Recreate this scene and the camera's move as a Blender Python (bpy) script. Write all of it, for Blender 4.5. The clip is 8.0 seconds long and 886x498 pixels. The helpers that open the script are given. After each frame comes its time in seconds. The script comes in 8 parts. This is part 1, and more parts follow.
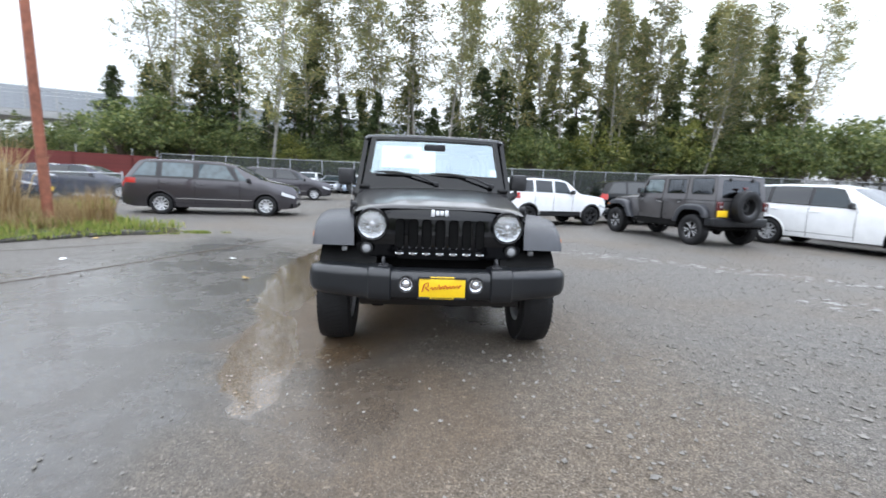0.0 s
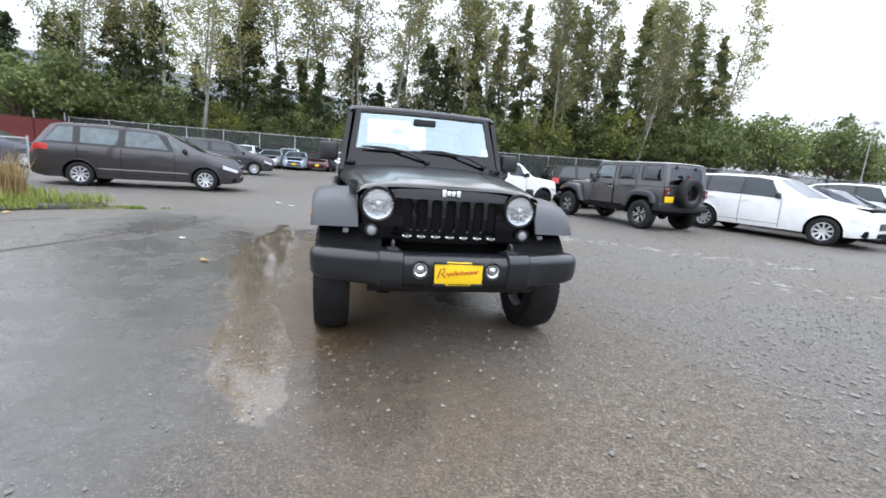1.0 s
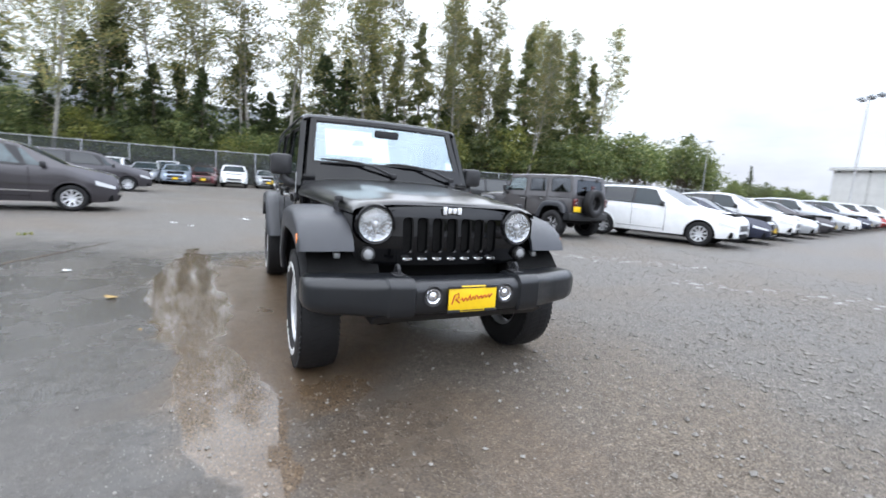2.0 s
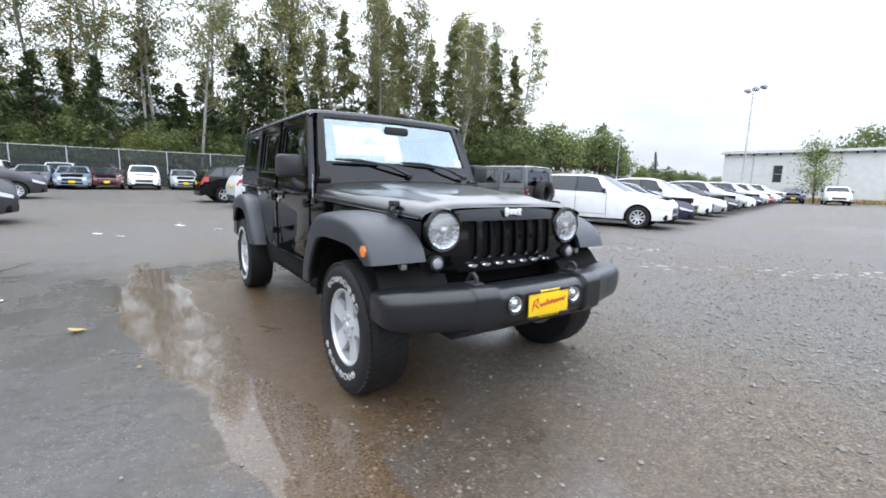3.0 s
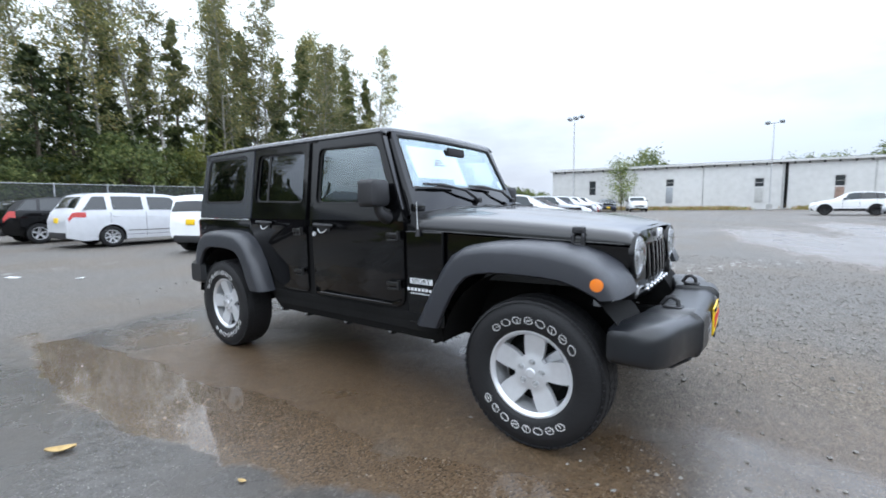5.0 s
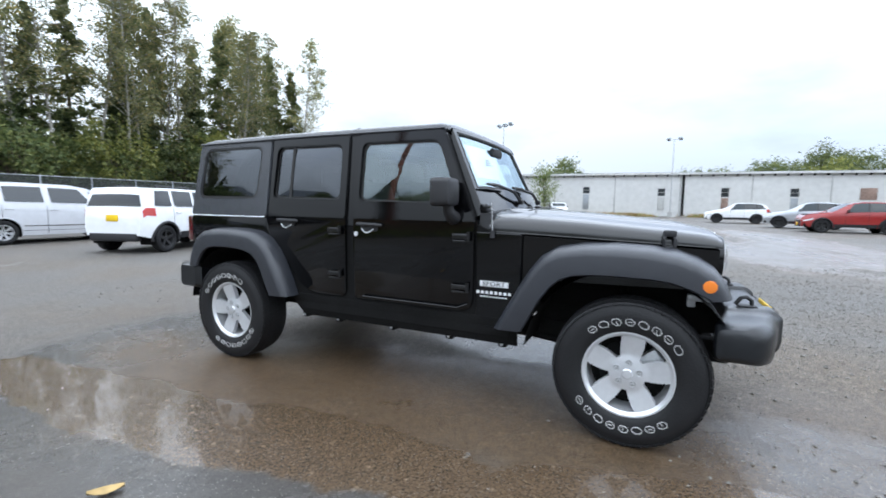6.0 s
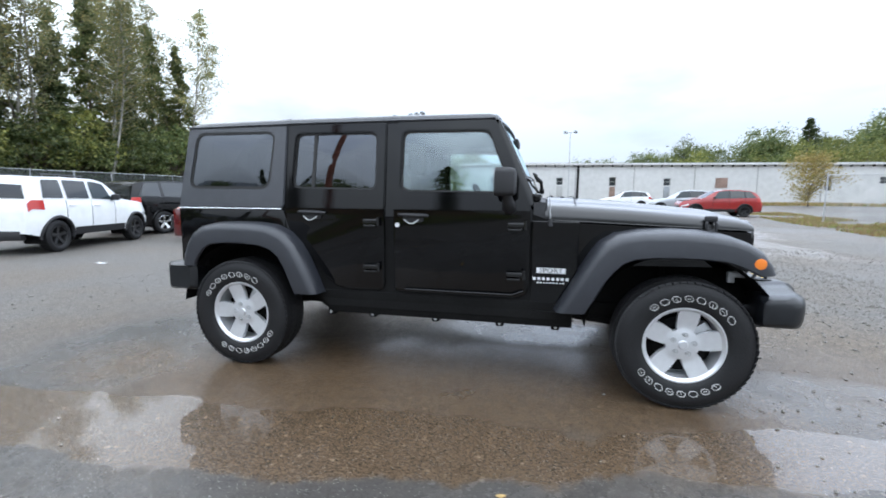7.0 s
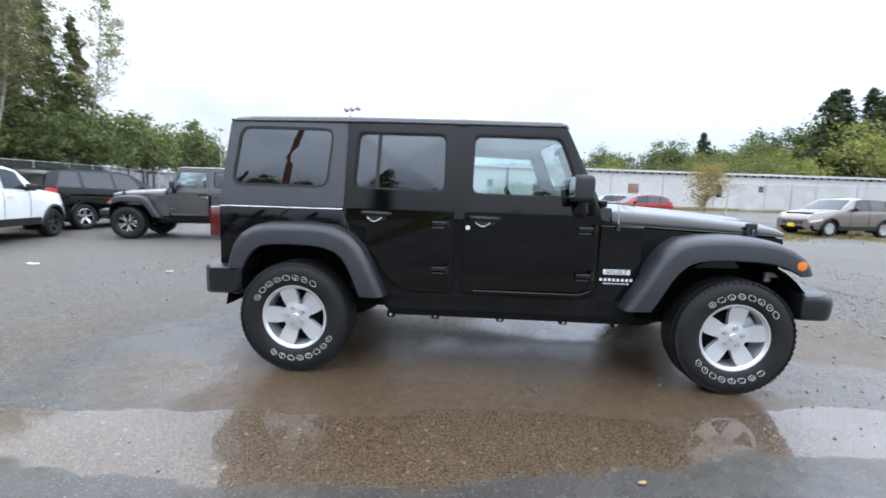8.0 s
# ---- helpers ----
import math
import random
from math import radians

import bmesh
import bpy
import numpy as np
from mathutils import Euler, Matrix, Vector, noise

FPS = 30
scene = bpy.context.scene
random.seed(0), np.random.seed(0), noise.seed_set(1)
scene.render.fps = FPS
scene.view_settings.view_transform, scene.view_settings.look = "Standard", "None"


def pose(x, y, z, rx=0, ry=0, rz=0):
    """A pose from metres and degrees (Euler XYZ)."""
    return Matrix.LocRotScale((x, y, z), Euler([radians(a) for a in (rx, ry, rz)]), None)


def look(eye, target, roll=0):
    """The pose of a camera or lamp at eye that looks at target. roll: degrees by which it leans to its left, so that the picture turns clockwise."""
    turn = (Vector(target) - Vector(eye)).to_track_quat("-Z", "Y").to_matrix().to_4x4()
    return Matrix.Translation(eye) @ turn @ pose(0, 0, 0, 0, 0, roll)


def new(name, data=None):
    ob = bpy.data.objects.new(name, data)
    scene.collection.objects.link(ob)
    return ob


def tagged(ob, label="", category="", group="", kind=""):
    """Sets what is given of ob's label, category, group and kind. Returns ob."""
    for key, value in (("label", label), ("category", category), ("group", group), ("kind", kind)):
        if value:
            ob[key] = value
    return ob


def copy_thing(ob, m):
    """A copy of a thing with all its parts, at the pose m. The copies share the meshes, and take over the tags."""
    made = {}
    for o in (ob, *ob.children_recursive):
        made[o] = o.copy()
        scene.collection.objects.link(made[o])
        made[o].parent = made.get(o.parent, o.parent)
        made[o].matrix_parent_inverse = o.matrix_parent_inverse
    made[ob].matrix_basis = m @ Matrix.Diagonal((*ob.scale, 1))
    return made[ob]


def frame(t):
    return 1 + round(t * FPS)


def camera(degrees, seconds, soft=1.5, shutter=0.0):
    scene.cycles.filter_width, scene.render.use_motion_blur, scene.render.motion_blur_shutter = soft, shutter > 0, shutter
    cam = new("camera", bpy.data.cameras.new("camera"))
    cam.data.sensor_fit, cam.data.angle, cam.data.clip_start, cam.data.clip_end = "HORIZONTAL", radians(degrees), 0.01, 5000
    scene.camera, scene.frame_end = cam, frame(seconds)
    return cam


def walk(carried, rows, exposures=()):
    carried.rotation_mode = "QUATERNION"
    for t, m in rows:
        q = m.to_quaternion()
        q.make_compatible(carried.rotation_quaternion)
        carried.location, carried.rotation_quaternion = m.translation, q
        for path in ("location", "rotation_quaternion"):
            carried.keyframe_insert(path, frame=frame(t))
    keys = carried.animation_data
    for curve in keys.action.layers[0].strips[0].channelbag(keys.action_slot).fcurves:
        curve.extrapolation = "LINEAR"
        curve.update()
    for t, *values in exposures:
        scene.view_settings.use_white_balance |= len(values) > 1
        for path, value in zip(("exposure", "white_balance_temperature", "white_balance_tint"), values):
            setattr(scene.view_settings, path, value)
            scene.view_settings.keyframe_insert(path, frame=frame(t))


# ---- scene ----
cam = camera(91.1, 8.0, soft=1.7, shutter=0.4)
# seconds, eye, target, roll
PATH = [
    (0, (-0.194, -3.574, 1.29), (-0.057, -1.601, 0.994), 2.3),
    (0.5, (-0.428, -3.452, 1.283), (-0.092, -1.504, 0.977), 2.3),
    (1, (-0.653, -3.316, 1.254), (-0.244, -1.394, 0.883), 4.2),
    (1.5, (-0.916, -3.081, 1.242), (-0.259, -1.224, 0.896), 1.7),
    (2, (-1.212, -2.872, 1.225), (-0.365, -1.082, 0.942), 3.7),
    (2.2, (-1.374, -2.792, 1.243), (-0.413, -1.059, 0.97), 1.7),
    (3.3, (-1.98, -2.135, 1.236), (-0.797, -0.549, 0.94), 1.8),
    (3.5, (-2.109, -2.018, 1.241), (-0.87, -0.469, 0.989), 0.7),
    (4, (-2.4, -1.674, 1.256), (-1.032, -0.236, 1.008), -1.3),
    (4.5, (-2.624, -1.269, 1.259), (-1.148, 0.06, 1.027), 0.2),
    (5, (-2.875, -0.896, 1.249), (-1.259, 0.265, 1.048), -0.6),
    (5.2, (-2.961, -0.759, 1.27), (-1.311, 0.347, 1.031), -0.4),
    (6.3, (-3.381, 0.197, 1.233), (-1.536, 0.937, 1.015), 0.8),
    (6.5, (-3.459, 0.363, 1.26), (-1.589, 1.018, 0.989), 0.7),
    (7, (-3.575, 0.814, 1.235), (-1.641, 1.262, 0.997), 0.4),
    (7.5, (-3.702, 1.298, 1.233), (-1.736, 1.61, 1.032), 1.4),
    (8, (-3.756, 1.769, 1.249), (-1.773, 1.881, 1.01), 1.8),
]
walk(cam, [(t, look(eye, target, roll)) for t, eye, target, roll in PATH],
     exposures=((0, 0.16, 6500, 10), (2.2, 0.22, 6500, 11), (3.5, 0.22, 6420, 10), (4.5, 0.06, 6300, 9), (6.5, 0.05, 6250, 8), (8, 0.14, 6300, 9)))

# ---- light: a bright overcast sky and a faint, wide sun ----
world = bpy.data.worlds.new("overcast_sky")
scene.world = world
world.use_nodes = True
wn, wl = world.node_tree.nodes, world.node_tree.links
wn.clear()
w_out = wn.new("ShaderNodeOutputWorld")
sky = wn.new("ShaderNodeTexSky")
sky.sky_type, sky.sun_disc = "NISHITA", False
sky.sun_elevation, sky.sun_rotation = radians(48), radians(20)
sky.air_density, sky.dust_density = 1.5, 3.0
b_sky = wn.new("ShaderNodeBackground")
b_sky.inputs["Strength"].default_value = 0.12
b_cloud = wn.new("ShaderNodeBackground")
b_cloud.inputs["Strength"].default_value = 1.0
geo = wn.new("ShaderNodeTexCoord")
stretch = wn.new("ShaderNodeMapping")
stretch.inputs["Scale"].default_value = (1.0, 1.0, 3.2)
n1 = wn.new("ShaderNodeTexNoise")
n1.inputs["Scale"].default_value, n1.inputs["Detail"].default_value, n1.inputs["Roughness"].default_value = 1.7, 6, 0.55
tone = wn.new("ShaderNodeValToRGB")
tone.color_ramp.elements[0].position, tone.color_ramp.elements[0].color = 0.32, (0.80, 0.88, 1.06, 1)
tone.color_ramp.elements[1].position, tone.color_ramp.elements[1].color = 0.56, (1.20, 1.30, 1.44, 1)
mixs = wn.new("ShaderNodeMixShader")
mixs.inputs[0].default_value = 0.88
wl.new(geo.outputs["Generated"], stretch.inputs["Vector"])
wl.new(stretch.outputs["Vector"], n1.inputs["Vector"])
wl.new(n1.outputs["Fac"], tone.inputs["Fac"])
# an overcast sky is brighter overhead than at the horizon
updown = wn.new("ShaderNodeSeparateXYZ")
wl.new(geo.outputs["Generated"], updown.inputs[0])
rise = wn.new("ShaderNodeMapRange")
rise.interpolation_type = "SMOOTHERSTEP"
rise.inputs["From Min"].default_value, rise.inputs["From Max"].default_value = 0.0, 0.62
rise.inputs["To Min"].default_value, rise.inputs["To Max"].default_value = 0.80, 2.65
wl.new(updown.outputs["Z"], rise.inputs["Value"])
wl.new(rise.outputs[0], b_cloud.inputs["Strength"])
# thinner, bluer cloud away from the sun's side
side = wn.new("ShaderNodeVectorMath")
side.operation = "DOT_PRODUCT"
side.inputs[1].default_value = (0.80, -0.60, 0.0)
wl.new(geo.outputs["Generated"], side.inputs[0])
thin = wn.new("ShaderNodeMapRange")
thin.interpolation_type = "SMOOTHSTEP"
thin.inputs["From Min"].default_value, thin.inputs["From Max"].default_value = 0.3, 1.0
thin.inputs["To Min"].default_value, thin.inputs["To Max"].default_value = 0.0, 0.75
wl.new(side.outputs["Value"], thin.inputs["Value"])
cloud_mix = wn.new("ShaderNodeMix")
cloud_mix.data_type = "RGBA"
wl.new(thin.outputs[0], cloud_mix.inputs[0])
wl.new(tone.outputs["Color"], cloud_mix.inputs[6])
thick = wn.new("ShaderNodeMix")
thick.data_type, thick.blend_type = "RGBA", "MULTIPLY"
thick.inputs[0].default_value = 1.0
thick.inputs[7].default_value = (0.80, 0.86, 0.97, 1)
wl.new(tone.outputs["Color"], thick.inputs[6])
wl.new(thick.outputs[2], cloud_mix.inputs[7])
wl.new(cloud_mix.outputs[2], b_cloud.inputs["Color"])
wl.new(sky.outputs["Color"], b_sky.inputs["Color"])
wl.new(b_sky.outputs[0], mixs.inputs[1])
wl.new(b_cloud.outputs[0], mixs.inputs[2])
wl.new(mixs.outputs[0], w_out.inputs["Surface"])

sun = new("sun", bpy.data.lights.new("sun", "SUN"))
sun.data.energy, sun.data.angle, sun.data.color = 0.9, radians(120), (1.0, 0.98, 0.95)
sun.matrix_world = look((0, 0, 30), (-6, 18, 0))

# ---- materials ----
def mat_new(name):
    m = bpy.data.materials.new(name)
    m.use_nodes = True
    nt = m.node_tree
    return m, nt.nodes, nt.links, nt.nodes["Principled BSDF"]


def node(ns, kind, **inputs):
    n = ns.new("ShaderNode" + kind)
    for k, v in inputs.items():
        n.inputs[k.replace("_", " ")].default_value = v
    return n


def ramp(ns, ls, fac, stops):
    r = ns.new("ShaderNodeValToRGB")
    while len(r.color_ramp.elements) < len(stops):
        r.color_ramp.elements.new(0.5)
    for e, (p, c) in zip(r.color_ramp.elements, stops):
        e.position = p
        e.color = (*c, 1) if len(c) == 3 else c
    ls.new(fac, r.inputs["Fac"])
    return r.outputs["Color"]


def simple(name, color, rough=0.5, metal=0.0, coat=0.0, grain=0.0, grain_scale=60.0, bump=0.0, spec=0.5, spread=0.0):
    """A surface with noise in its colour, gloss and relief. spread: variation from piece to piece."""
    m, ns, ls, b = mat_new(name)
    b.inputs["Roughness"].default_value, b.inputs["Metallic"].default_value = rough, metal
    b.inputs["Coat Weight"].default_value, b.inputs["Coat Roughness"].default_value = coat, 0.03
    b.inputs["Specular IOR Level"].default_value = spec
    tc = ns.new("ShaderNodeTexCoord")
    no = node(ns, "TexNoise", Scale=grain_scale, Detail=4.0)
    big = node(ns, "TexNoise", Scale=grain_scale * 0.06, Detail=3.0)
    ls.new(tc.outputs["Object"], no.inputs["Vector"])
    ls.new(tc.outputs["Object"], big.inputs["Vector"])
    add = ns.new("ShaderNodeMath")
    add.operation = "ADD"
    ls.new(no.outputs["Fac"], add.inputs[0])
    ls.new(big.outputs["Fac"], add.inputs[1])
    dark = tuple(c * (1 - grain) for c in color)
    light = tuple(min(1, c * (1 + grain)) for c in color)
    col = ramp(ns, ls, add.outputs[0], [(0.36, dark), (0.64, light)])
    half = ns.new("ShaderNodeMath")
    half.operation = "MULTIPLY"
    half.inputs[1].default_value = 0.5
    ls.new(add.outputs[0], half.inputs[0])
    for l in list(ls):
        if l.to_socket.name == "Fac" and l.to_node.type == "VALTORGB":
            ls.remove(l)
    rnode = [n for n in ns if n.type == "VALTORGB"][0]
    ls.new(half.outputs[0], rnode.inputs["Fac"])
    if spread:
        oi = ns.new("ShaderNodeObjectInfo")
        hsv = ns.new("ShaderNodeHueSaturation")
        mr = node(ns, "MapRange", To_Min=1 - spread, To_Max=1 + spread)
        ls.new(oi.outputs["Random"], mr.inputs["Value"])
        ls.new(mr.outputs[0], hsv.inputs["Value"])
        ls.new(col, hsv.inputs["Color"])
        col = hsv.outputs["Color"]
    ls.new(col, b.inputs["Base Color"])
    if bump:
        bp = node(ns, "Bump", Strength=bump, Distance=0.01)
        ls.new(no.outputs["Fac"], bp.inputs["Height"])
        ls.new(bp.outputs["Normal"], b.inputs["Normal"])
    return m


def paint(name, color, flake=0.0, rough=0.25):
    """Car paint under clear coat, with road film."""
    m = simple(name, color, rough=rough, metal=flake, coat=1.0, grain=0.06, grain_scale=5, spec=0.0 if flake == 0 else 0.3)
    return m


M_black_paint = paint("black_paint", (0.0022, 0.0022, 0.0026), rough=0.3)


def wet_coat(m, rough):
    """Fine rain drops on the clear coat."""
    ns, ls = m.node_tree.nodes, m.node_tree.links
    b = ns["Principled BSDF"]
    b.inputs["Coat Roughness"].default_value = rough
    b.inputs["Coat IOR"].default_value = 1.40
    tc = ns.new("ShaderNodeTexCoord")
    vo = node(ns, "TexVoronoi", Scale=150.0)
    ls.new(tc.outputs["Object"], vo.inputs["Vector"])
    bp = node(ns, "Bump", Strength=0.022, Distance=0.002)
    bp.invert = True
    ls.new(vo.outputs["Distance"], bp.inputs["Height"])
    ls.new(bp.outputs["Normal"], b.inputs["Coat Normal"])


wet_coat(M_black_paint, 0.02)
# lighter copy of the black paint with drops; the hood's sky sheen is put in
M_beaded_sheen = paint("rain_beaded_sheen_paint", (0.005, 0.005, 0.0055), rough=0.34)
M_beaded_sheen.node_tree.nodes["Principled BSDF"].inputs["Specular IOR Level"].default_value = 0.26
wet_coat(M_beaded_sheen, 0.05)
M_beaded_sheen.node_tree.nodes["Principled BSDF"].inputs["Coat IOR"].default_value = 1.48
M_beaded_sheen.node_tree.nodes["Principled BSDF"].inputs["Coat Weight"].default_value = 0.64
M_grey_paint = paint("granite_paint", (0.050, 0.046, 0.052), 0.55, 0.34)
M_slate_paint = paint("slate_paint", (0.092, 0.088, 0.092), 0.5, 0.36)
M_white_paint = paint("white_paint", (0.78, 0.79, 0.80))
M_pearl_paint = paint("pearl_white_paint", (0.55, 0.56, 0.585))
M_silver_paint = paint("silver_paint", (0.45, 0.47, 0.50), 0.6, 0.3)
M_darkblue_paint = paint("dark_blue_paint", (0.015, 0.02, 0.045), 0.2)
M_red_paint = paint("red_paint", (0.28, 0.022, 0.022), 0.1)
M_maroon_paint = paint("maroon_paint", (0.10, 0.02, 0.025), 0.3)
M_tan_paint = paint("cashmere_paint", (0.21, 0.185, 0.165), 0.5, 0.3)
M_steel_paint = paint("steel_blue_paint", (0.30, 0.36, 0.45), 0.5, 0.3)
M_trim = simple("black_plastic", (0.014, 0.014, 0.016), rough=0.55, grain=0.15, grain_scale=300, bump=0.15)
M_flare = simple("textured_flare_plastic", (0.018, 0.020, 0.026), spec=0.62, rough=0.41, grain=0.10, grain_scale=250, bump=0.2)
M_bumper = simple("moulded_bumper_plastic", (0.008, 0.009, 0.011), spec=0.5, rough=0.28, grain=0.10, grain_scale=250, bump=0.12)
M_dark = simple("underbody_black", (0.007, 0.007, 0.007), rough=0.8, grain=0.3, spec=0.12)
M_rubber = simple("tyre_rubber", (0.008, 0.008, 0.009), spec=0.35, rough=0.6, grain=0.25, grain_scale=90, bump=0.2)
M_alloy = simple("silver_alloy", (0.60, 0.61, 0.63), rough=0.32, metal=0.55, grain=0.04, grain_scale=40)
M_chrome = simple("chrome", (0.72, 0.73, 0.75), rough=0.08, metal=1.0, grain=0.02)
M_darkwheel = simple("satin_black_wheel", (0.02, 0.02, 0.021), rough=0.35, grain=0.1)
M_white_letter = simple("white_lettering", (0.55, 0.55, 0.54), rough=0.6, grain=0.08, grain_scale=60)
M_yellow = simple("yellow_plate", (0.80, 0.52, 0.01), rough=0.4, grain=0.05, grain_scale=30)
M_redpaint2 = simple("red_ink", (0.45, 0.03, 0.02), rough=0.5, grain=0.05)
M_paper = simple("white_paper", (0.78, 0.80, 0.80), rough=0.7, grain=0.03, grain_scale=10)
M_print = simple("grey_print", (0.35, 0.37, 0.40), rough=0.7, grain=0.1)
M_seat = simple("dark_seat_cloth", (0.018, 0.018, 0.02), rough=0.85, grain=0.2, grain_scale=200, bump=0.2)


def glass_mat(name, tint, gloss=0.08, sheen=(1, 1, 1)):
    """Window glass: clear or tinted, with a surface gloss. gloss: reflectivity head on; sheen: its tint."""
    m, ns, ls, b = mat_new(name)
    tr = ns.new("ShaderNodeBsdfTransparent")
    tr.inputs["Color"].default_value = (*tint, 1)
    gl = ns.new("ShaderNodeBsdfGlossy")
    gl.inputs["Roughness"].default_value = 0.01
    gl.inputs["Color"].default_value = (*sheen, 1)
    lw = node(ns, "LayerWeight", Blend=0.5)
    p5 = ns.new("ShaderNodeMath")
    p5.operation = "POWER"
    p5.inputs[1].default_value = 5.0
    ls.new(lw.outputs["Facing"], p5.inputs[0])
    ma = ns.new("ShaderNodeMath")
    ma.operation = "MULTIPLY_ADD"
    ma.inputs[1].default_value, ma.inputs[2].default_value = 1 - gloss, gloss
    ls.new(p5.outputs[0], ma.inputs[0])
    mx = ns.new("ShaderNodeMixShader")
    ls.new(ma.outputs[0], mx.inputs[0])
    ls.new(tr.outputs[0], mx.inputs[1])
    ls.new(gl.outputs[0], mx.inputs[2])
    ls.new(mx.outputs[0], ns["Material Output"].inputs["Surface"])
    return m


# reflectivity raised and tinted blue to strengthen the sky's reflection
M_glass = glass_mat("clear_car_glass", (0.74, 0.86, 0.87), 0.165, (0.84, 0.96, 1.0))
M_glass_dark = glass_mat("privacy_glass", (0.05, 0.053, 0.058), 0.108, (0.86, 0.92, 1.0))
M_glass_lens = glass_mat("clear_lens", (0.9, 0.9, 0.9))


def lens_mat(name, color, rough=0.12):
    m, ns, ls, b = mat_new(name)
    b.inputs["Base Color"].default_value = (*color, 1)
    b.inputs["Roughness"].default_value, b.inputs["Coat Weight"].default_value = rough, 1.0
    no = node(ns, "TexNoise", Scale=120.0)
    bp = node(ns, "Bump", Strength=0.2, Distance=0.004)
    tc = ns.new("ShaderNodeTexCoord")
    ls.new(tc.outputs["Object"], no.inputs["Vector"])
    ls.new(no.outputs["Fac"], bp.inputs["Height"])
    ls.new(bp.outputs["Normal"], b.inputs["Normal"])
    return m


M_amber = lens_mat("amber_lens", (0.75, 0.19, 0.01))
M_redlens_bright = lens_mat("bright_red_lens", (0.42, 0.018, 0.014))
M_redlens = lens_mat("red_lens", (0.085, 0.003, 0.004))
M_headlens = lens_mat("headlamp_lens", (0.50, 0.51, 0.52))
M_clearlens = lens_mat("pale_lens", (0.24, 0.245, 0.25))
M_fog = simple("fog_reflector", (0.62, 0.63, 0.66), rough=0.18, metal=0.85, grain=0.15, grain_scale=45, bump=0.9)
M_reflector = simple("lamp_reflector", (0.45, 0.465, 0.48), rough=0.13, metal=0.85, grain=0.15, grain_scale=45, bump=0.9)


def ground_mat():
    """Old wet asphalt with gravel, silt stains and smooth wet patches."""
    m, ns, ls, b = mat_new("wet_asphalt")
    tc = ns.new("ShaderNodeTexCoord")
    P = tc.outputs["Object"]

    def noise_at(scale, detail=4.0, rough=0.55, off=(0, 0, 0), vec=P):
        mp = ns.new("ShaderNodeMapping")
        mp.inputs["Location"].default_value = off
        ls.new(vec, mp.inputs["Vector"])
        n = node(ns, "TexNoise", Scale=scale, Detail=detail, Roughness=rough)
        ls.new(mp.outputs[0], n.inputs["Vector"])
        return n.outputs["Fac"]

    def math(op, a, bb, c=None):
        n = ns.new("ShaderNodeMath")
        n.operation = op
        n.use_clamp = False
        for i, v in enumerate((a, bb, c)):
            if v is None:
                continue
            if isinstance(v, (int, float)):
                n.inputs[i].default_value = v
            else:
                ls.new(v, n.inputs[i])
        return n.outputs[0]

    def mapr(v, a, bb, c=0.0, d=1.0):
        n = node(ns, "MapRange", From_Min=a, From_Max=bb, To_Min=c, To_Max=d)
        n.interpolation_type = "SMOOTHSTEP"
        ls.new(v, n.inputs["Value"])
        return n.outputs[0]

    sep = ns.new("ShaderNodeSeparateXYZ")
    ls.new(P, sep.inputs[0])
    X, Y = sep.outputs[0], sep.outputs[1]
    warp = math("SUBTRACT", noise_at(0.55, 6.0, 0.6), 0.5)
    warp2 = math("SUBTRACT", noise_at(2.6, 5.0, 0.6, (3, 8, 0)), 0.5)

    def blob(cx, cy, rx, ry, turn=0.0):
        c, s = math_cos(turn), math_sin(turn)
        dx, dy = math("SUBTRACT", X, cx), math("SUBTRACT", Y, cy)
        u = math("ADD", math("MULTIPLY", dx, c / rx), math("MULTIPLY", dy, s / rx))
        v = math("ADD", math("MULTIPLY", dx, -s / ry), math("MULTIPLY", dy, c / ry))
        d = math("SQRT", math("ADD", math("MULTIPLY", u, u), math("MULTIPLY", v, v)), 0.0)
        d = math("ADD", d, math("MULTIPLY", warp, 1.7))
        d = math("ADD", d, math("MULTIPLY", warp2, 0.7))
        return d

    # the low, wet strip beside and under the parked vehicle, and other damp patches over the lot
    wet = None
    for cx, cy, rx, ry, turn in WET_PATCHES:
        s = mapr(blob(cx, cy, rx, ry, turn), 1.06 if cx < 5 else 1.9, 0.90 if cx < 5 else 0.2)
        wet = s if wet is None else math("MAXIMUM", wet, s)
    muddy = None
    for cx, cy, rx, ry, turn in SILT_PATCHES:
        s = mapr(blob(cx, cy, rx, ry, turn), 1.5, 0.5)
        muddy = s if muddy is None else math("MAXIMUM", muddy, s)
    silted = None
    for cx, cy, rx, ry, turn, amount in BED_PATCHES:
        s = math("MULTIPLY", mapr(blob(cx, cy, rx, ry, turn), 1.35, 0.70), amount)
        silted = s if silted is None else math("MAXIMUM", silted, s)
    broad = mapr(noise_at(0.07, 5.0, 0.6, (5, 2, 0)), 0.50, 0.66)
    moist = None
    for cx, cy, rx, ry, turn in DAMP_PATCHES:
        s = mapr(blob(cx, cy, rx, ry, turn), 1.3, 0.7)
        moist = s if moist is None else math("MAXIMUM", moist, s)
    patchy = mapr(noise_at(1.3, 6.0, 0.65, (1, 6, 0)), 0.36, 0.60, 0.72, 1.0)
    moist = math("MULTIPLY", math("MAXIMUM", moist, math("MULTIPLY", silted, 0.8)), patchy)
    damp = math("MAXIMUM", math("MAXIMUM", math("MULTIPLY", wet, 0.85), math("MULTIPLY", moist, 0.95)), math("MULTIPLY", broad, 0.25))
    fine = noise_at(240.0, 3.0, 0.7)
    grit = noise_at(70.0, 4.0, 0.7)
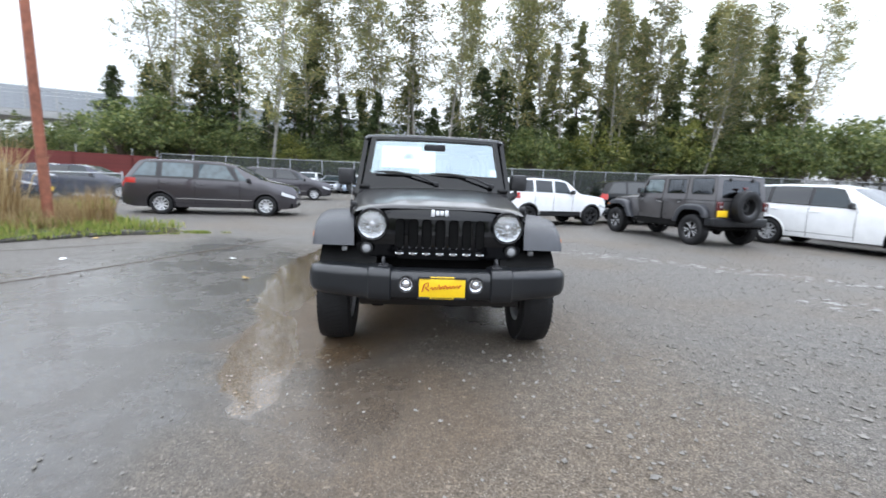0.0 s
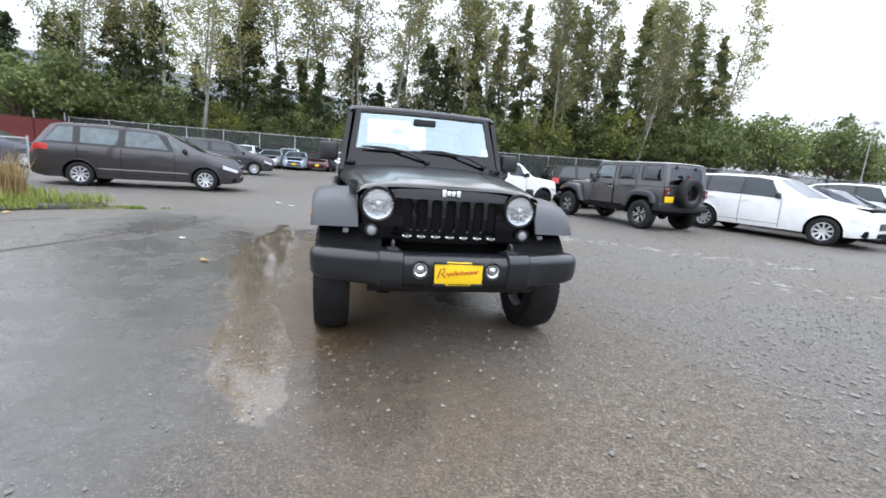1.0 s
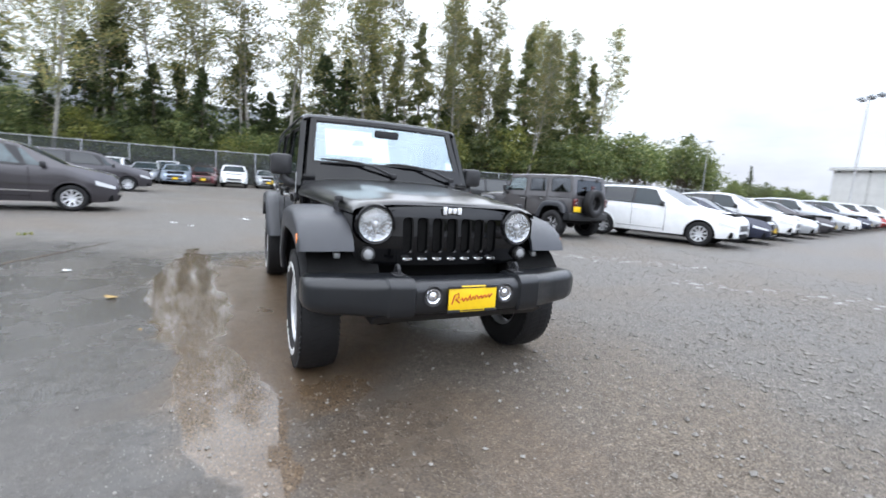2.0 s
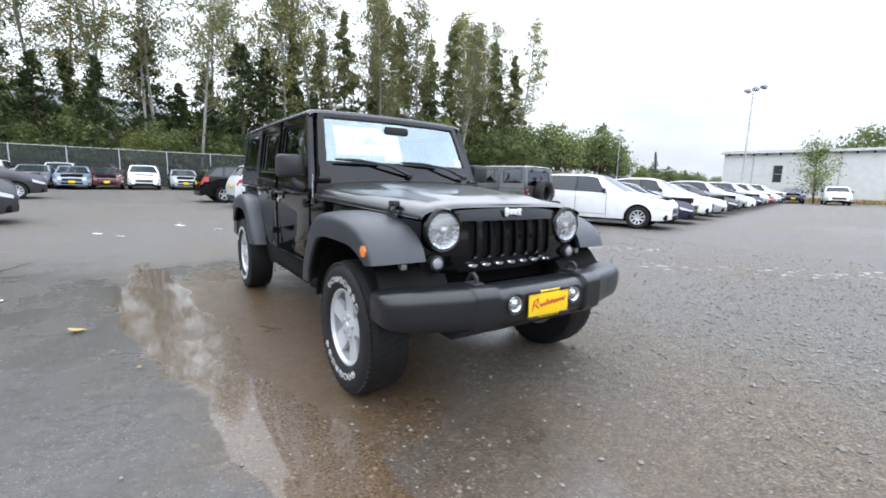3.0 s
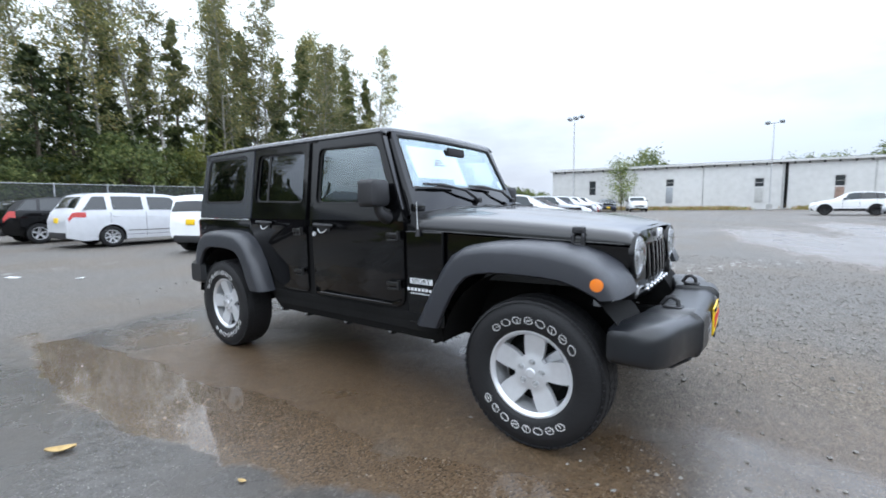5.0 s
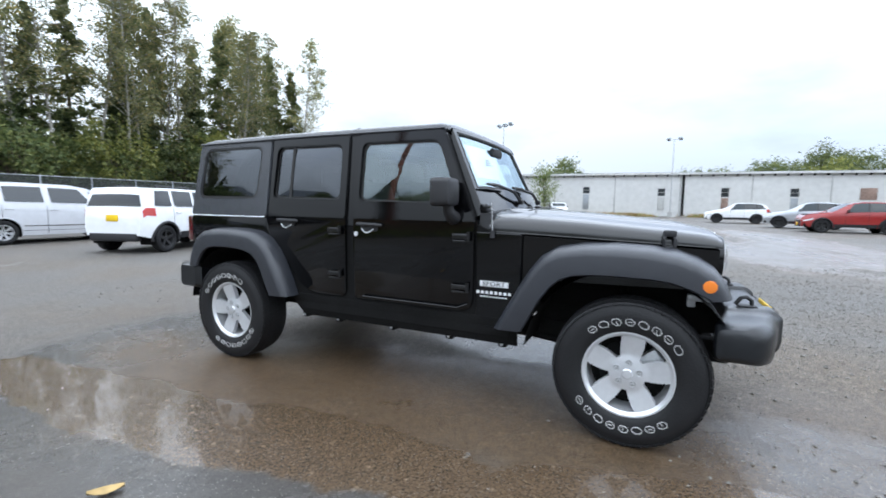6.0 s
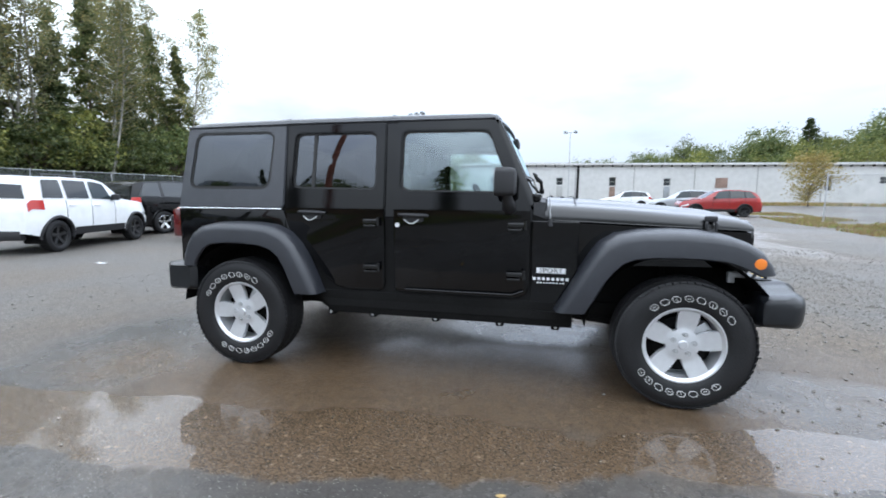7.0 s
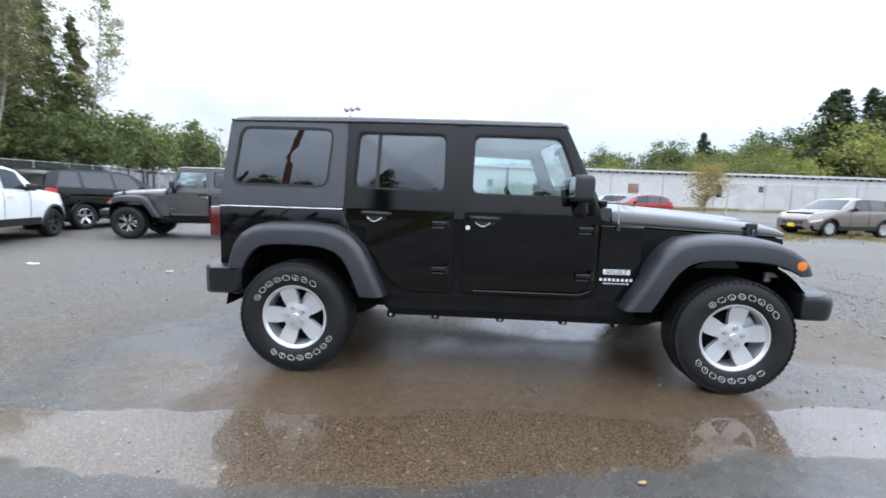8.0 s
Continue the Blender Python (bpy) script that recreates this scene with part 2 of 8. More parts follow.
    mid = noise_at(6.0, 5.0, 0.65)
    large = noise_at(0.35, 5.0, 0.6, (9, 1, 0))
    # pebbles bound in the surface
    vo = node(ns, "TexVoronoi", Scale=130.0)
    ls.new(P, vo.inputs["Vector"])
    vo2 = node(ns, "TexVoronoi", Scale=24.0)
    ls.new(P, vo2.inputs["Vector"])
    sv = ns.new("ShaderNodeSeparateColor")
    ls.new(vo.outputs["Color"], sv.inputs[0])
    sv2 = ns.new("ShaderNodeSeparateColor")
    ls.new(vo2.outputs["Color"], sv2.inputs[0])
    grit0 = grit
    peb = math("ADD", math("MULTIPLY", sv.outputs[0], 0.14), math("MULTIPLY", grit, 0.86))
    few = mapr(sv2.outputs[1], 0.88, 0.94)
    core = mapr(vo2.outputs["Distance"], 0.34, 0.20)
    chip = math("MULTIPLY", few, core)
    grit = math("ADD", peb, math("MULTIPLY", chip, 0.20))
    col = ramp(ns, ls, grit, [(0.36, (0.050, 0.046, 0.041)), (0.50, (0.118, 0.111, 0.102)), (0.60, (0.165, 0.156, 0.144)), (0.74, (0.29, 0.275, 0.255))])
    silt = ramp(ns, ls, grit, [(0.36, (0.046, 0.032, 0.018)), (0.50, (0.122, 0.088, 0.055)), (0.60, (0.168, 0.126, 0.085)), (0.74, (0.30, 0.245, 0.18))])
    # silt on the bed of the standing water
    bed = ramp(ns, ls, grit, [(0.34, (0.046, 0.030, 0.017)), (0.50, (0.106, 0.070, 0.040)), (0.62, (0.150, 0.104, 0.062)), (0.76, (0.27, 0.205, 0.14))])

    def mixc(f, a, bb, blend="MIX"):
        n = ns.new("ShaderNodeMix")
        n.data_type, n.blend_type = "RGBA", blend
        if isinstance(f, (int, float)):
            n.inputs[0].default_value = f
        else:
            ls.new(f, n.inputs[0])
        for i, v in ((6, a), (7, bb)):
            if isinstance(v, tuple):
                n.inputs[i].default_value = (*v, 1)
            else:
                ls.new(v, n.inputs[i])
        return n.outputs[2]

    # pale grit, sparse
    speck = math("MULTIPLY", mapr(sv.outputs[1], 0.89, 0.94), mapr(vo.outputs["Distance"], 0.44, 0.28))
    stain = mapr(large, 0.42, 0.66)
    col = mixc(math("MULTIPLY", stain, 0.38), col, silt)
    col = mixc(math("MULTIPLY", muddy, 0.45), col, silt)
    col = mixc(math("MULTIPLY", math("MAXIMUM", wet, silted), 0.95), col, bed)
    col = mixc(0.35, col, ramp(ns, ls, mid, [(0.3, (0.55, 0.55, 0.55)), (0.7, (1.0, 1.0, 1.0))]), "MULTIPLY")
    mottle = ramp(ns, ls, noise_at(17.0, 6.0, 0.75, (2, 4, 0)), [(0.34, (0.60, 0.59, 0.58)), (0.50, (1.0, 1.0, 1.0)), (0.68, (1.45, 1.43, 1.40))])
    col = mixc(math("SUBTRACT", 0.85, math("MULTIPLY", wet, 0.5)), col, mottle, "MULTIPLY")
    col = mixc(math("MULTIPLY", damp, 0.55), col, (0.60, 0.57, 0.54), "MULTIPLY")
    film_of_silt = math("MULTIPLY", moist, math("SUBTRACT", 1.0, math("MAXIMUM", wet, silted)))
    col = mixc(math("MULTIPLY", film_of_silt, 0.85), col, ramp(ns, ls, noise_at(9.0, 6.0, 0.7, (4, 4, 0)), [(0.3, (0.032, 0.030, 0.028)), (0.7, (0.058, 0.055, 0.051))]))
    col = mixc(math("MULTIPLY", speck, math("SUBTRACT", 0.52, math("MULTIPLY", math("MAXIMUM", math("MAXIMUM", wet, silted), moist), 0.18))), col, (0.48, 0.455, 0.41))
    ls.new(col, b.inputs["Base Color"])
    rg = math("SUBTRACT", 0.62, math("MULTIPLY", damp, 0.42))
    ls.new(rg, b.inputs["Roughness"])
    ls.new(math("ADD", 0.25, math("MULTIPLY", damp, 0.15)), b.inputs["Specular IOR Level"])
    height = math("ADD", math("MULTIPLY", grit, 0.8), math("MULTIPLY", fine, 0.2))
    bp = node(ns, "Bump", Strength=0.6, Distance=0.012)
    ls.new(height, bp.inputs["Height"])
    ls.new(math("SUBTRACT", 1.0, math("MULTIPLY", damp, 0.84)), bp.inputs["Strength"])
    bp2 = node(ns, "Bump", Strength=0.12, Distance=0.05)
    ls.new(mid, bp2.inputs["Height"])
    ls.new(bp.outputs[0], bp2.inputs["Normal"])
    # standing water covers the relief in the lowest places
    film = ns.new("ShaderNodeBsdfGlossy")
    film.inputs["Roughness"].default_value = 0.035
    ls.new(math("ADD", mapr(X, 4.0, 8.0, 0.03, 0.22), mapr(wet, 0.2, 0.7, 0.13, 0.0)), film.inputs["Roughness"])
    fr = node(ns, "Fresnel", IOR=1.36)
    ripple = node(ns, "Bump", Strength=0.02, Distance=0.02)
    ls.new(mid, ripple.inputs["Height"])
    for n in (film, fr):
        ls.new(ripple.outputs[0], n.inputs["Normal"])
    ls.new(bp2.outputs[0], b.inputs["Normal"])
    mx = ns.new("ShaderNodeMixShader")
    cover = mapr(math("ADD", wet, math("MULTIPLY", math("SUBTRACT", grit0, 0.5), 0.5)), 0.30, 0.62)
    cover = math("MULTIPLY", cover, mapr(X, 4.0, 8.0, 1.0, 0.5))
    amount = math("MULTIPLY", fr.outputs[0], math("MAXIMUM", cover, math("MULTIPLY", moist, 0.20)))
    ls.new(amount, mx.inputs[0])
    ls.new(b.outputs[0], mx.inputs[1])
    ls.new(film.outputs[0], mx.inputs[2])
    ls.new(mx.outputs[0], ns["Material Output"].inputs["Surface"])
    return m


math_cos, math_sin = (lambda d: math.cos(radians(d))), (lambda d: math.sin(radians(d)))
# centre x, y, half-lengths and turn of the low wet places, in metres and degrees
DAMP_PATCHES = [(-3.0, 1.2, 2.1, 4.8, 8), (-2.7, -0.9, 1.4, 1.7, 0), (-5.6, -1.0, 1.8, 3.2, -20), (-0.75, -0.95, 0.7, 0.8, 0), (0.45, 1.0, 0.40, 0.75, 0), (-0.9, 4.0, 1.5, 0.75, 0)]
# brown silt under a thin film of water
BED_PATCHES = [(-0.95, 1.5, 0.85, 2.4, 4, 1.0), (-0.30, -1.15, 0.85, 0.7, 0, 0.55)]
WET_PATCHES = [(-1.78, 3.25, 0.29, 1.75, 3), (-1.60, 1.4, 0.36, 1.5, 8), (-1.30, -0.25, 0.24, 1.15, 12), (14.0, -2.2, 5.5, 1.3, 12), (12.5, -4.4, 4.5, 0.7, 10), (19, -5.0, 6, 1.2, 8)]
SILT_PATCHES = [(0.1, -0.8, 1.9, 1.9, 0), (-0.6, 1.5, 1.6, 3.6, 4)]
M_ground = ground_mat()


def leaf_mat(name, stops, rough=0.55):
    m, ns, ls, b = mat_new(name)
    gi = ns.new("ShaderNodeNewGeometry")
    col = ramp(ns, ls, gi.outputs["Random Per Island"], stops)
    oi = ns.new("ShaderNodeObjectInfo")
    hsv = ns.new("ShaderNodeHueSaturation")
    mr = node(ns, "MapRange", To_Min=0.75, To_Max=1.3)
    ls.new(oi.outputs["Random"], mr.inputs["Value"])
    ls.new(mr.outputs[0], hsv.inputs["Value"])
    ls.new(col, hsv.inputs["Color"])
    ls.new(hsv.outputs[0], b.inputs["Base Color"])
    b.inputs["Roughness"].default_value = rough
    tl = ns.new("ShaderNodeBsdfTranslucent")
    ls.new(hsv.outputs[0], tl.inputs["Color"])
    mx = ns.new("ShaderNodeMixShader")
    mx.inputs[0].default_value = 0.45
    ls.new(b.outputs[0], mx.inputs[1])
    ls.new(tl.outputs[0], mx.inputs[2])
    ls.new(mx.outputs[0], ns["Material Output"].inputs["Surface"])
    return m


M_leaf_birch = leaf_mat("birch_leaves", [(0.0, (0.092, 0.110, 0.045)), (0.5, (0.194, 0.207, 0.086)), (0.85, (0.313, 0.297, 0.124)), (1.0, (0.475, 0.346, 0.119))])
M_leaf_dark = leaf_mat("conifer_needles", [(0.0, (0.020, 0.036, 0.012)), (0.6, (0.050, 0.075, 0.025)), (1.0, (0.109, 0.129, 0.043))])
M_leaf_olive = leaf_mat("olive_leaves", [(0.0, (0.046, 0.070, 0.026)), (0.6, (0.108, 0.138, 0.050)), (1.0, (0.22, 0.23, 0.085))])
M_leaf_mid = leaf_mat("broad_leaves", [(0.0, (0.050, 0.076, 0.026)), (0.6, (0.120, 0.155, 0.050)), (1.0, (0.24, 0.255, 0.085))])
M_leaf_lime = leaf_mat("yellow_green_leaves", [(0.0, (0.084, 0.105, 0.024)), (0.6, (0.181, 0.197, 0.046)), (1.0, (0.277, 0.269, 0.071))])
M_leaf_autumn = leaf_mat("turning_leaves", [(0.0, (0.19, 0.17, 0.05)), (0.6, (0.31, 0.25, 0.08)), (1.0, (0.40, 0.28, 0.10))])
M_bark_pale = simple("pale_birch_bark", (0.25, 0.24, 0.21), rough=0.8, grain=0.45, grain_scale=9, bump=0.4)
M_bark = simple("brown_bark", (0.10, 0.08, 0.06), rough=0.9, grain=0.4, grain_scale=14, bump=0.5)
M_galv = simple("galvanised_steel", (0.44, 0.45, 0.46), rough=0.45, metal=0.6, grain=0.15, grain_scale=25)
M_rust = simple("rust_red_pole_paint", (0.24, 0.085, 0.05), rough=0.75, grain=0.35, grain_scale=9, bump=0.3)
M_redfence = simple("red_painted_fence", (0.13, 0.022, 0.018), rough=0.7, grain=0.25, grain_scale=4, bump=0.2)
M_wall_white = simple("weathered_white_wall", (0.54, 0.54, 0.53), rough=0.8, grain=0.10, grain_scale=1.6, bump=0.05)
M_rustwall = simple("rust_stained_sheet", (0.22, 0.15, 0.12), rough=0.8, grain=0.4, grain_scale=5, bump=0.2)
M_concrete = simple("pale_concrete", (0.36, 0.36, 0.35), rough=0.85, grain=0.2, grain_scale=6, bump=0.3)
M_window_far = simple("dark_window_pane", (0.03, 0.034, 0.038), rough=0.08, grain=0.1, spec=0.6)
M_tint = simple("tinted_car_glass", (0.010, 0.012, 0.013), rough=0.03, coat=0.2, grain=0.3, grain_scale=5, spec=0.55)
M_grass = leaf_mat("grass_blades", [(0.0, (0.075, 0.125, 0.022)), (0.5, (0.19, 0.25, 0.045)), (1.0, (0.36, 0.33, 0.11))])
M_drygrass = leaf_mat("dry_grass_blades", [(0.0, (0.16, 0.10, 0.045)), (0.5, (0.30, 0.20, 0.09)), (1.0, (0.45, 0.36, 0.20))])
M_soil = simple("damp_soil", (0.05, 0.036, 0.024), rough=0.9, grain=0.4, grain_scale=25, bump=0.6)
M_stone = simple("gravel_stone", (0.30, 0.285, 0.26), spec=0.2, rough=0.8, grain=0.25, grain_scale=40, bump=0.3, spread=0.5)
M_greyroof = simple("grey_metal_sheet", (0.30, 0.32, 0.34), rough=0.5, metal=0.3, grain=0.12, grain_scale=3)


# ---- builders ----
def lerp(a, b, t):
    return a + (b - a) * t


def curve_at(points, v):
    """Straight-line interpolation through (v, value) pairs, smoothed a little at the joints by the sampling."""
    return float(np.interp(v, [p[0] for p in points], [p[1] for p in points]))


def finish(bm, name, smooth=True, angle=38):
    bmesh.ops.recalc_face_normals(bm, faces=bm.faces)
    me = bpy.data.meshes.new(name)
    if smooth:
        for f in bm.faces:
            f.smooth = True
        lim = math.cos(radians(angle))
        bm.normal_update()
        for e in bm.edges:
            if len(e.link_faces) == 2 and e.link_faces[0].normal.dot(e.link_faces[1].normal) < lim:
                e.smooth = False
    bm.to_mesh(me)
    bm.free()
    return me


def part(name, bm, material, parent, label="", smooth=True, m=None):
    me = finish(bm, name, smooth)
    if material:
        me.materials.append(material)
    ob = new(name, me)
    ob.parent = parent
    if m is not None:
        ob.matrix_basis = m
    if label:
        tagged(ob, label)
    return ob


def shared(name, me, parent, m, label=""):
    """One more object on a mesh that is already built."""
    ob = new(name, me)
    ob.parent = parent
    ob.matrix_basis = m
    if label:
        tagged(ob, label)
    return ob


def thing(name, label, category, m=None, group="", kind=""):
    ob = new(name)
    ob.empty_display_size = 0.2
    if m is not None:
        ob.matrix_basis = m
    return tagged(ob, label, category, group, kind)


def solo(name, bm, material, label, category, group="", kind="", m=None, smooth=True):
    me = finish(bm, name, smooth)
    me.materials.append(material)
    ob = new(name, me)
    if m is not None:
        ob.matrix_basis = m
    return tagged(ob, label, category, group, kind)


def box(bm, c, s, bevel=0.0, turn=None, seg=2):
    r = bmesh.ops.create_cube(bm, size=1.0)
    vs = r["verts"]
    for v in vs:
        v.co = Vector((v.co.x * s[0], v.co.y * s[1], v.co.z * s[2]))
    if bevel:
        es = list({e for v in vs for e in v.link_edges})
        out = bmesh.ops.bevel(bm, geom=es, offset=bevel, segments=seg, affect="EDGES", profile=0.5)
        vs = list({v for f in out["faces"] for v in f.verts} | {v for v in vs if v.is_valid})
    mt = Matrix.Translation(c) @ (turn or Matrix())
    for v in vs:
        v.co = mt @ v.co
    return vs


def ring_loft(bm, rings, closed=True, cap=True):
    """Skins rings of equal length, one after another."""
    rows = [[bm.verts.new(p) for p in r] for r in rings]
    n = len(rows[0])
    for a, b in zip(rows, rows[1:]):
        for i in range(n if closed else n - 1):
            j = (i + 1) % n
            bm.faces.new((a[i], a[j], b[j], b[i]))
    if cap and closed:
        bm.faces.new(rows[0][::-1])
        bm.faces.new(rows[-1])
    return rows


def tube(bm, pts, radii, seg=8, cap=True):
    """A round bar along points."""
    pts = [Vector(p) for p in pts]
    if isinstance(radii, (int, float)):
        radii = [radii] * len(pts)
    radii = [float(r) for r in radii]
    rings, ref = [], None
    for i, p in enumerate(pts):
        d = (pts[min(i + 1, len(pts) - 1)] - pts[max(i - 1, 0)]).normalized()
        if ref is None or abs(ref.dot(d)) > 0.95:
            ref = Vector((0, 0, 1)) if abs(d.z) < 0.9 else Vector((1, 0, 0))
        u = d.cross(ref).normalized()
        v = d.cross(u)
        rings.append([p + radii[i] * (math.cos(2 * math.pi * k / seg) * u + math.sin(2 * math.pi * k / seg) * v) for k in range(seg)])
    return ring_loft(bm, rings, cap=cap)


def lathe_x(bm, prof, seg=40, full=True):
    """Turns a profile of (x, radius) about the x axis."""
    rings = [[(x, r * math.cos(2 * math.pi * k / seg), r * math.sin(2 * math.pi * k / seg)) for k in range(seg)] for x, r in prof]
    return ring_loft(bm, rings, cap=full)


def plate(bm, outline, axis, a, b, bevel=0.0):
    """A slab: a flat outline of (u, v) pairs pushed from a to b along an axis. axis x: (y, z); y: (x, z); z: (x, y)."""
    def at(p, d):
        return {"x": (d, p[0], p[1]), "y": (p[0], d, p[1]), "z": (p[0], p[1], d)}[axis]
    lo = [bm.verts.new(at(p, a)) for p in outline]
    hi = [bm.verts.new(at(p, b)) for p in outline]
    n = len(outline)
    fs = [bm.faces.new(lo[::-1]), bm.faces.new(hi)]
    for i in range(n):
        fs.append(bm.faces.new((lo[i], lo[(i + 1) % n], hi[(i + 1) % n], hi[i])))
    if bevel:
        es = list({e for e in fs[1].edges} | {e for e in fs[0].edges})
        bmesh.ops.bevel(bm, geom=es, offset=bevel, segments=2, affect="EDGES", profile=0.5)
    return fs


def grid_patch(bm, rows, thick=None):
    vs = [[bm.verts.new(p) for p in r] for r in rows]
    for a, b in zip(vs, vs[1:]):
        for i in range(len(a) - 1):
            bm.faces.new((a[i], a[i + 1], b[i + 1], b[i]))
    if thick:
        fs = list(bm.faces)
        bmesh.ops.recalc_face_normals(bm, faces=fs)
        bmesh.ops.solidify(bm, geom=fs, thickness=thick)
    return vs


def quads_object(name, verts, faces, material, parent=None):
    me = bpy.data.meshes.new(name)
    me.from_pydata(verts, [], faces)
    me.materials.append(material)
    ob = new(name, me)
    ob.parent = parent
    return ob


def rounded(outline, r, seg=4):
    """Rounds the corners of an outline of (u, v) pairs."""
    out, n = [], len(outline)
    for i in range(n):
        p, a, b = Vector(outline[i]), Vector(outline[i - 1]), Vector(outline[(i + 1) % n])
        rr = r[i] if isinstance(r, (list, tuple)) else r
        if rr <= 0:
            out.append(tuple(p))
            continue
        da, db = (a - p), (b - p)
        k = min(rr, da.length * 0.45, db.length * 0.45)
        pa, pb = p + da.normalized() * k, p + db.normalized() * k
        for s in range(seg + 1):
            t = s / seg
            out.append(tuple((1 - t) ** 2 * pa + 2 * t * (1 - t) * p + t * t * pb))
    return out


def ground_z(x, y):
    """The lot rises gently away from its low middle."""
    return 0.009 * min(max(math.hypot(x, y - 1.5) - 12, 0.0), 50.0)


def text_mesh(body, size, extrude=0.001):
    """Letters of the built-in font as a mesh, centred."""
    cu = bpy.data.curves.new("lettering", "FONT")
    cu.body, cu.size, cu.extrude, cu.resolution_u = body, size, extrude, 3
    cu.align_x, cu.align_y = "CENTER", "CENTER"
    ob = bpy.data.objects.new("lettering", cu)
    scene.collection.objects.link(ob)
    dg = bpy.context.evaluated_depsgraph_get()
    me = bpy.data.meshes.new_from_object(ob.evaluated_get(dg))
    bpy.data.objects.remove(ob)
    return me


# ---- ground ----
def build_ground():
    bm = bmesh.new()
    radii = [0.0] + [0.6 * k for k in range(1, 21)] + [12 + 1.5 * k for k in range(1, 34)] + [70, 90, 130, 200, 350, 700, 1500, 3000]
    seg, rows = 96, []
    for r in radii[1:]:
        row = []
        for k in range(seg):
            a = 2 * math.pi * k / seg
            x, y = r * math.cos(a), 1.5 + r * math.sin(a)
            row.append(bm.verts.new((x, y, ground_z(x, y))))
        rows.append(row)
    c = bm.verts.new((0, 1.5, 0))
    for k in range(seg):
        bm.faces.new((c, rows[0][k], rows[0][(k + 1) % seg]))
    for a, b in zip(rows, rows[1:]):
        for k in range(seg):
            bm.faces.new((a[k], b[k], b[(k + 1) % seg], a[(k + 1) % seg]))
    return solo("ground", bm, M_ground, "wet grey asphalt lot with gravel, silt stains and shallow puddles", "ground", kind="structure")


build_ground()


# ---- white single-storey building along the lot's far side ----
B0, B1, B_H = Vector((56.3, 22.5, 0)), Vector((64.5, -62.0, 0)), 5.3


def build_building():
    along = (B1 - B0)
    length = along.length
    d = along.normalized()
    n = Vector((-d.y, d.x, 0))
    if n.x < 0:
        n = -n
    base_z = 0.40
    m = Matrix(((d.x, n.x, 0, B0.x), (d.y, n.y, 0, B0.y), (0, 0, 1, base_z), (0, 0, 0, 1)))
    top = thing("warehouse", "long low white weathered warehouse with small windows and doors", "building", m)
    # bays: (start, end, window?) along the front, with real openings
    bays = [(u - 0.45, u + 0.45) for u in (5.4, 14.65, 23.7, 30.65, 37.6, 57.0, 63.2)]
    # heights of the glass and of what stands below it, bay by bay
    spans = ((1.95, 3.85), (2.85, 3.75), (2.55, 3.55), (2.45, 3.60), (2.50, 3.50))
    cuts = [0.0] + [v for b in bays for v in b] + [length]
    bm = bmesh.new()
    for i in range(0, len(cuts), 2):
        a, b = cuts[i], cuts[i + 1]
        box(bm, ((a + b) / 2, 0.15, B_H / 2), (b - a, 0.3, B_H))
    for k, (a, b) in enumerate(bays):
        lo, hi = spans[k % 5]
        box(bm, ((a + b) / 2, 0.15, (hi + B_H) / 2), (b - a, 0.3, B_H - hi))
        box(bm, ((a + b) / 2, 0.15, lo / 2), (b - a, 0.3, lo))
    box(bm, (0.15, 9, B_H / 2), (0.3, 17.4, B_H))
    box(bm, (length - 0.15, 9, B_H / 2), (0.3, 17.4, B_H))
    box(bm, (length / 2, 17.85, B_H / 2), (length, 0.3, B_H))
    part("wall", bm, M_wall_white, top, "stained white panel wall", smooth=False)
    for k, u in enumerate(np.arange(3.0, length, 7.6)):
        bm = bmesh.new()
        box(bm, (float(u), -0.02, B_H / 2 - 0.1), (0.12, 0.06, B_H - 0.2), 0.01)
        part("downpipe", bm, M_concrete, top)
    bm = bmesh.new()
    box(bm, (length / 2, 8.9, B_H + 0.12), (length + 0.5, 18.5, 0.16))
    part("roof", bm, M_greyroof, top, "flat grey roof")
    bm = bmesh.new()
    box(bm, (length / 2, -0.30, B_H + 0.02), (length + 0.6, 0.14, 0.26), 0.02)
    part("fascia", bm, simple("pale_fascia", (0.5, 0.5, 0.49), 0.6, grain=0.2, grain_scale=3), top)
    tiny = bmesh.new()
    box(tiny, (0, 0, 0), (0.12, 0.34, 0.22), 0.01)
    end_me = finish(tiny, "rafter_end")
    end_me.materials.append(M_dark)
    for u in np.arange(0.5, length, 1.25):
        shared("rafter_end", end_me, top, pose(float(u), -0.18, B_H - 0.20))
    for k, (a, b) in enumerate(bays):
        w = b - a
        lo, hi = spans[k % 5]
        bm = bmesh.new()
        box(bm, ((a + b) / 2, 0.2, (lo + hi) / 2), (w, 0.03, hi - lo))
        win = part("window", bm, M_window_far, top, "dark narrow window")
        for q in range(2):
            bm = bmesh.new()
            box(bm, (a + 0.03 + (w - 0.06) * q, 0.14, (lo + hi) / 2), (0.06, 0.08, hi - lo))
            part("window_jamb", bm, M_concrete, win)
        for z in (lo + 0.03, (lo + hi) / 2, hi - 0.03):
            bm = bmesh.new()
            box(bm, ((a + b) / 2, 0.15, z), (w - 0.13, 0.06, 0.05))
            part("window_bar", bm, M_concrete, win)
        if k in (1, 2, 3, 4):
            bm = bmesh.new()
            box(bm, ((a + b) / 2 - 0.02, -0.03, lo / 2 + 0.35), (0.75, 0.05, lo - 0.9), 0.01)
            part("louvre_panel", bm, (M_rustwall, M_greyroof, M_concrete)[k % 3], top, "stained metal panel below the window")
    bm = bmesh.new()
    box(bm, (44.3, -0.03, 2.9), (1.5, 0.05, 1.3), 0.03)
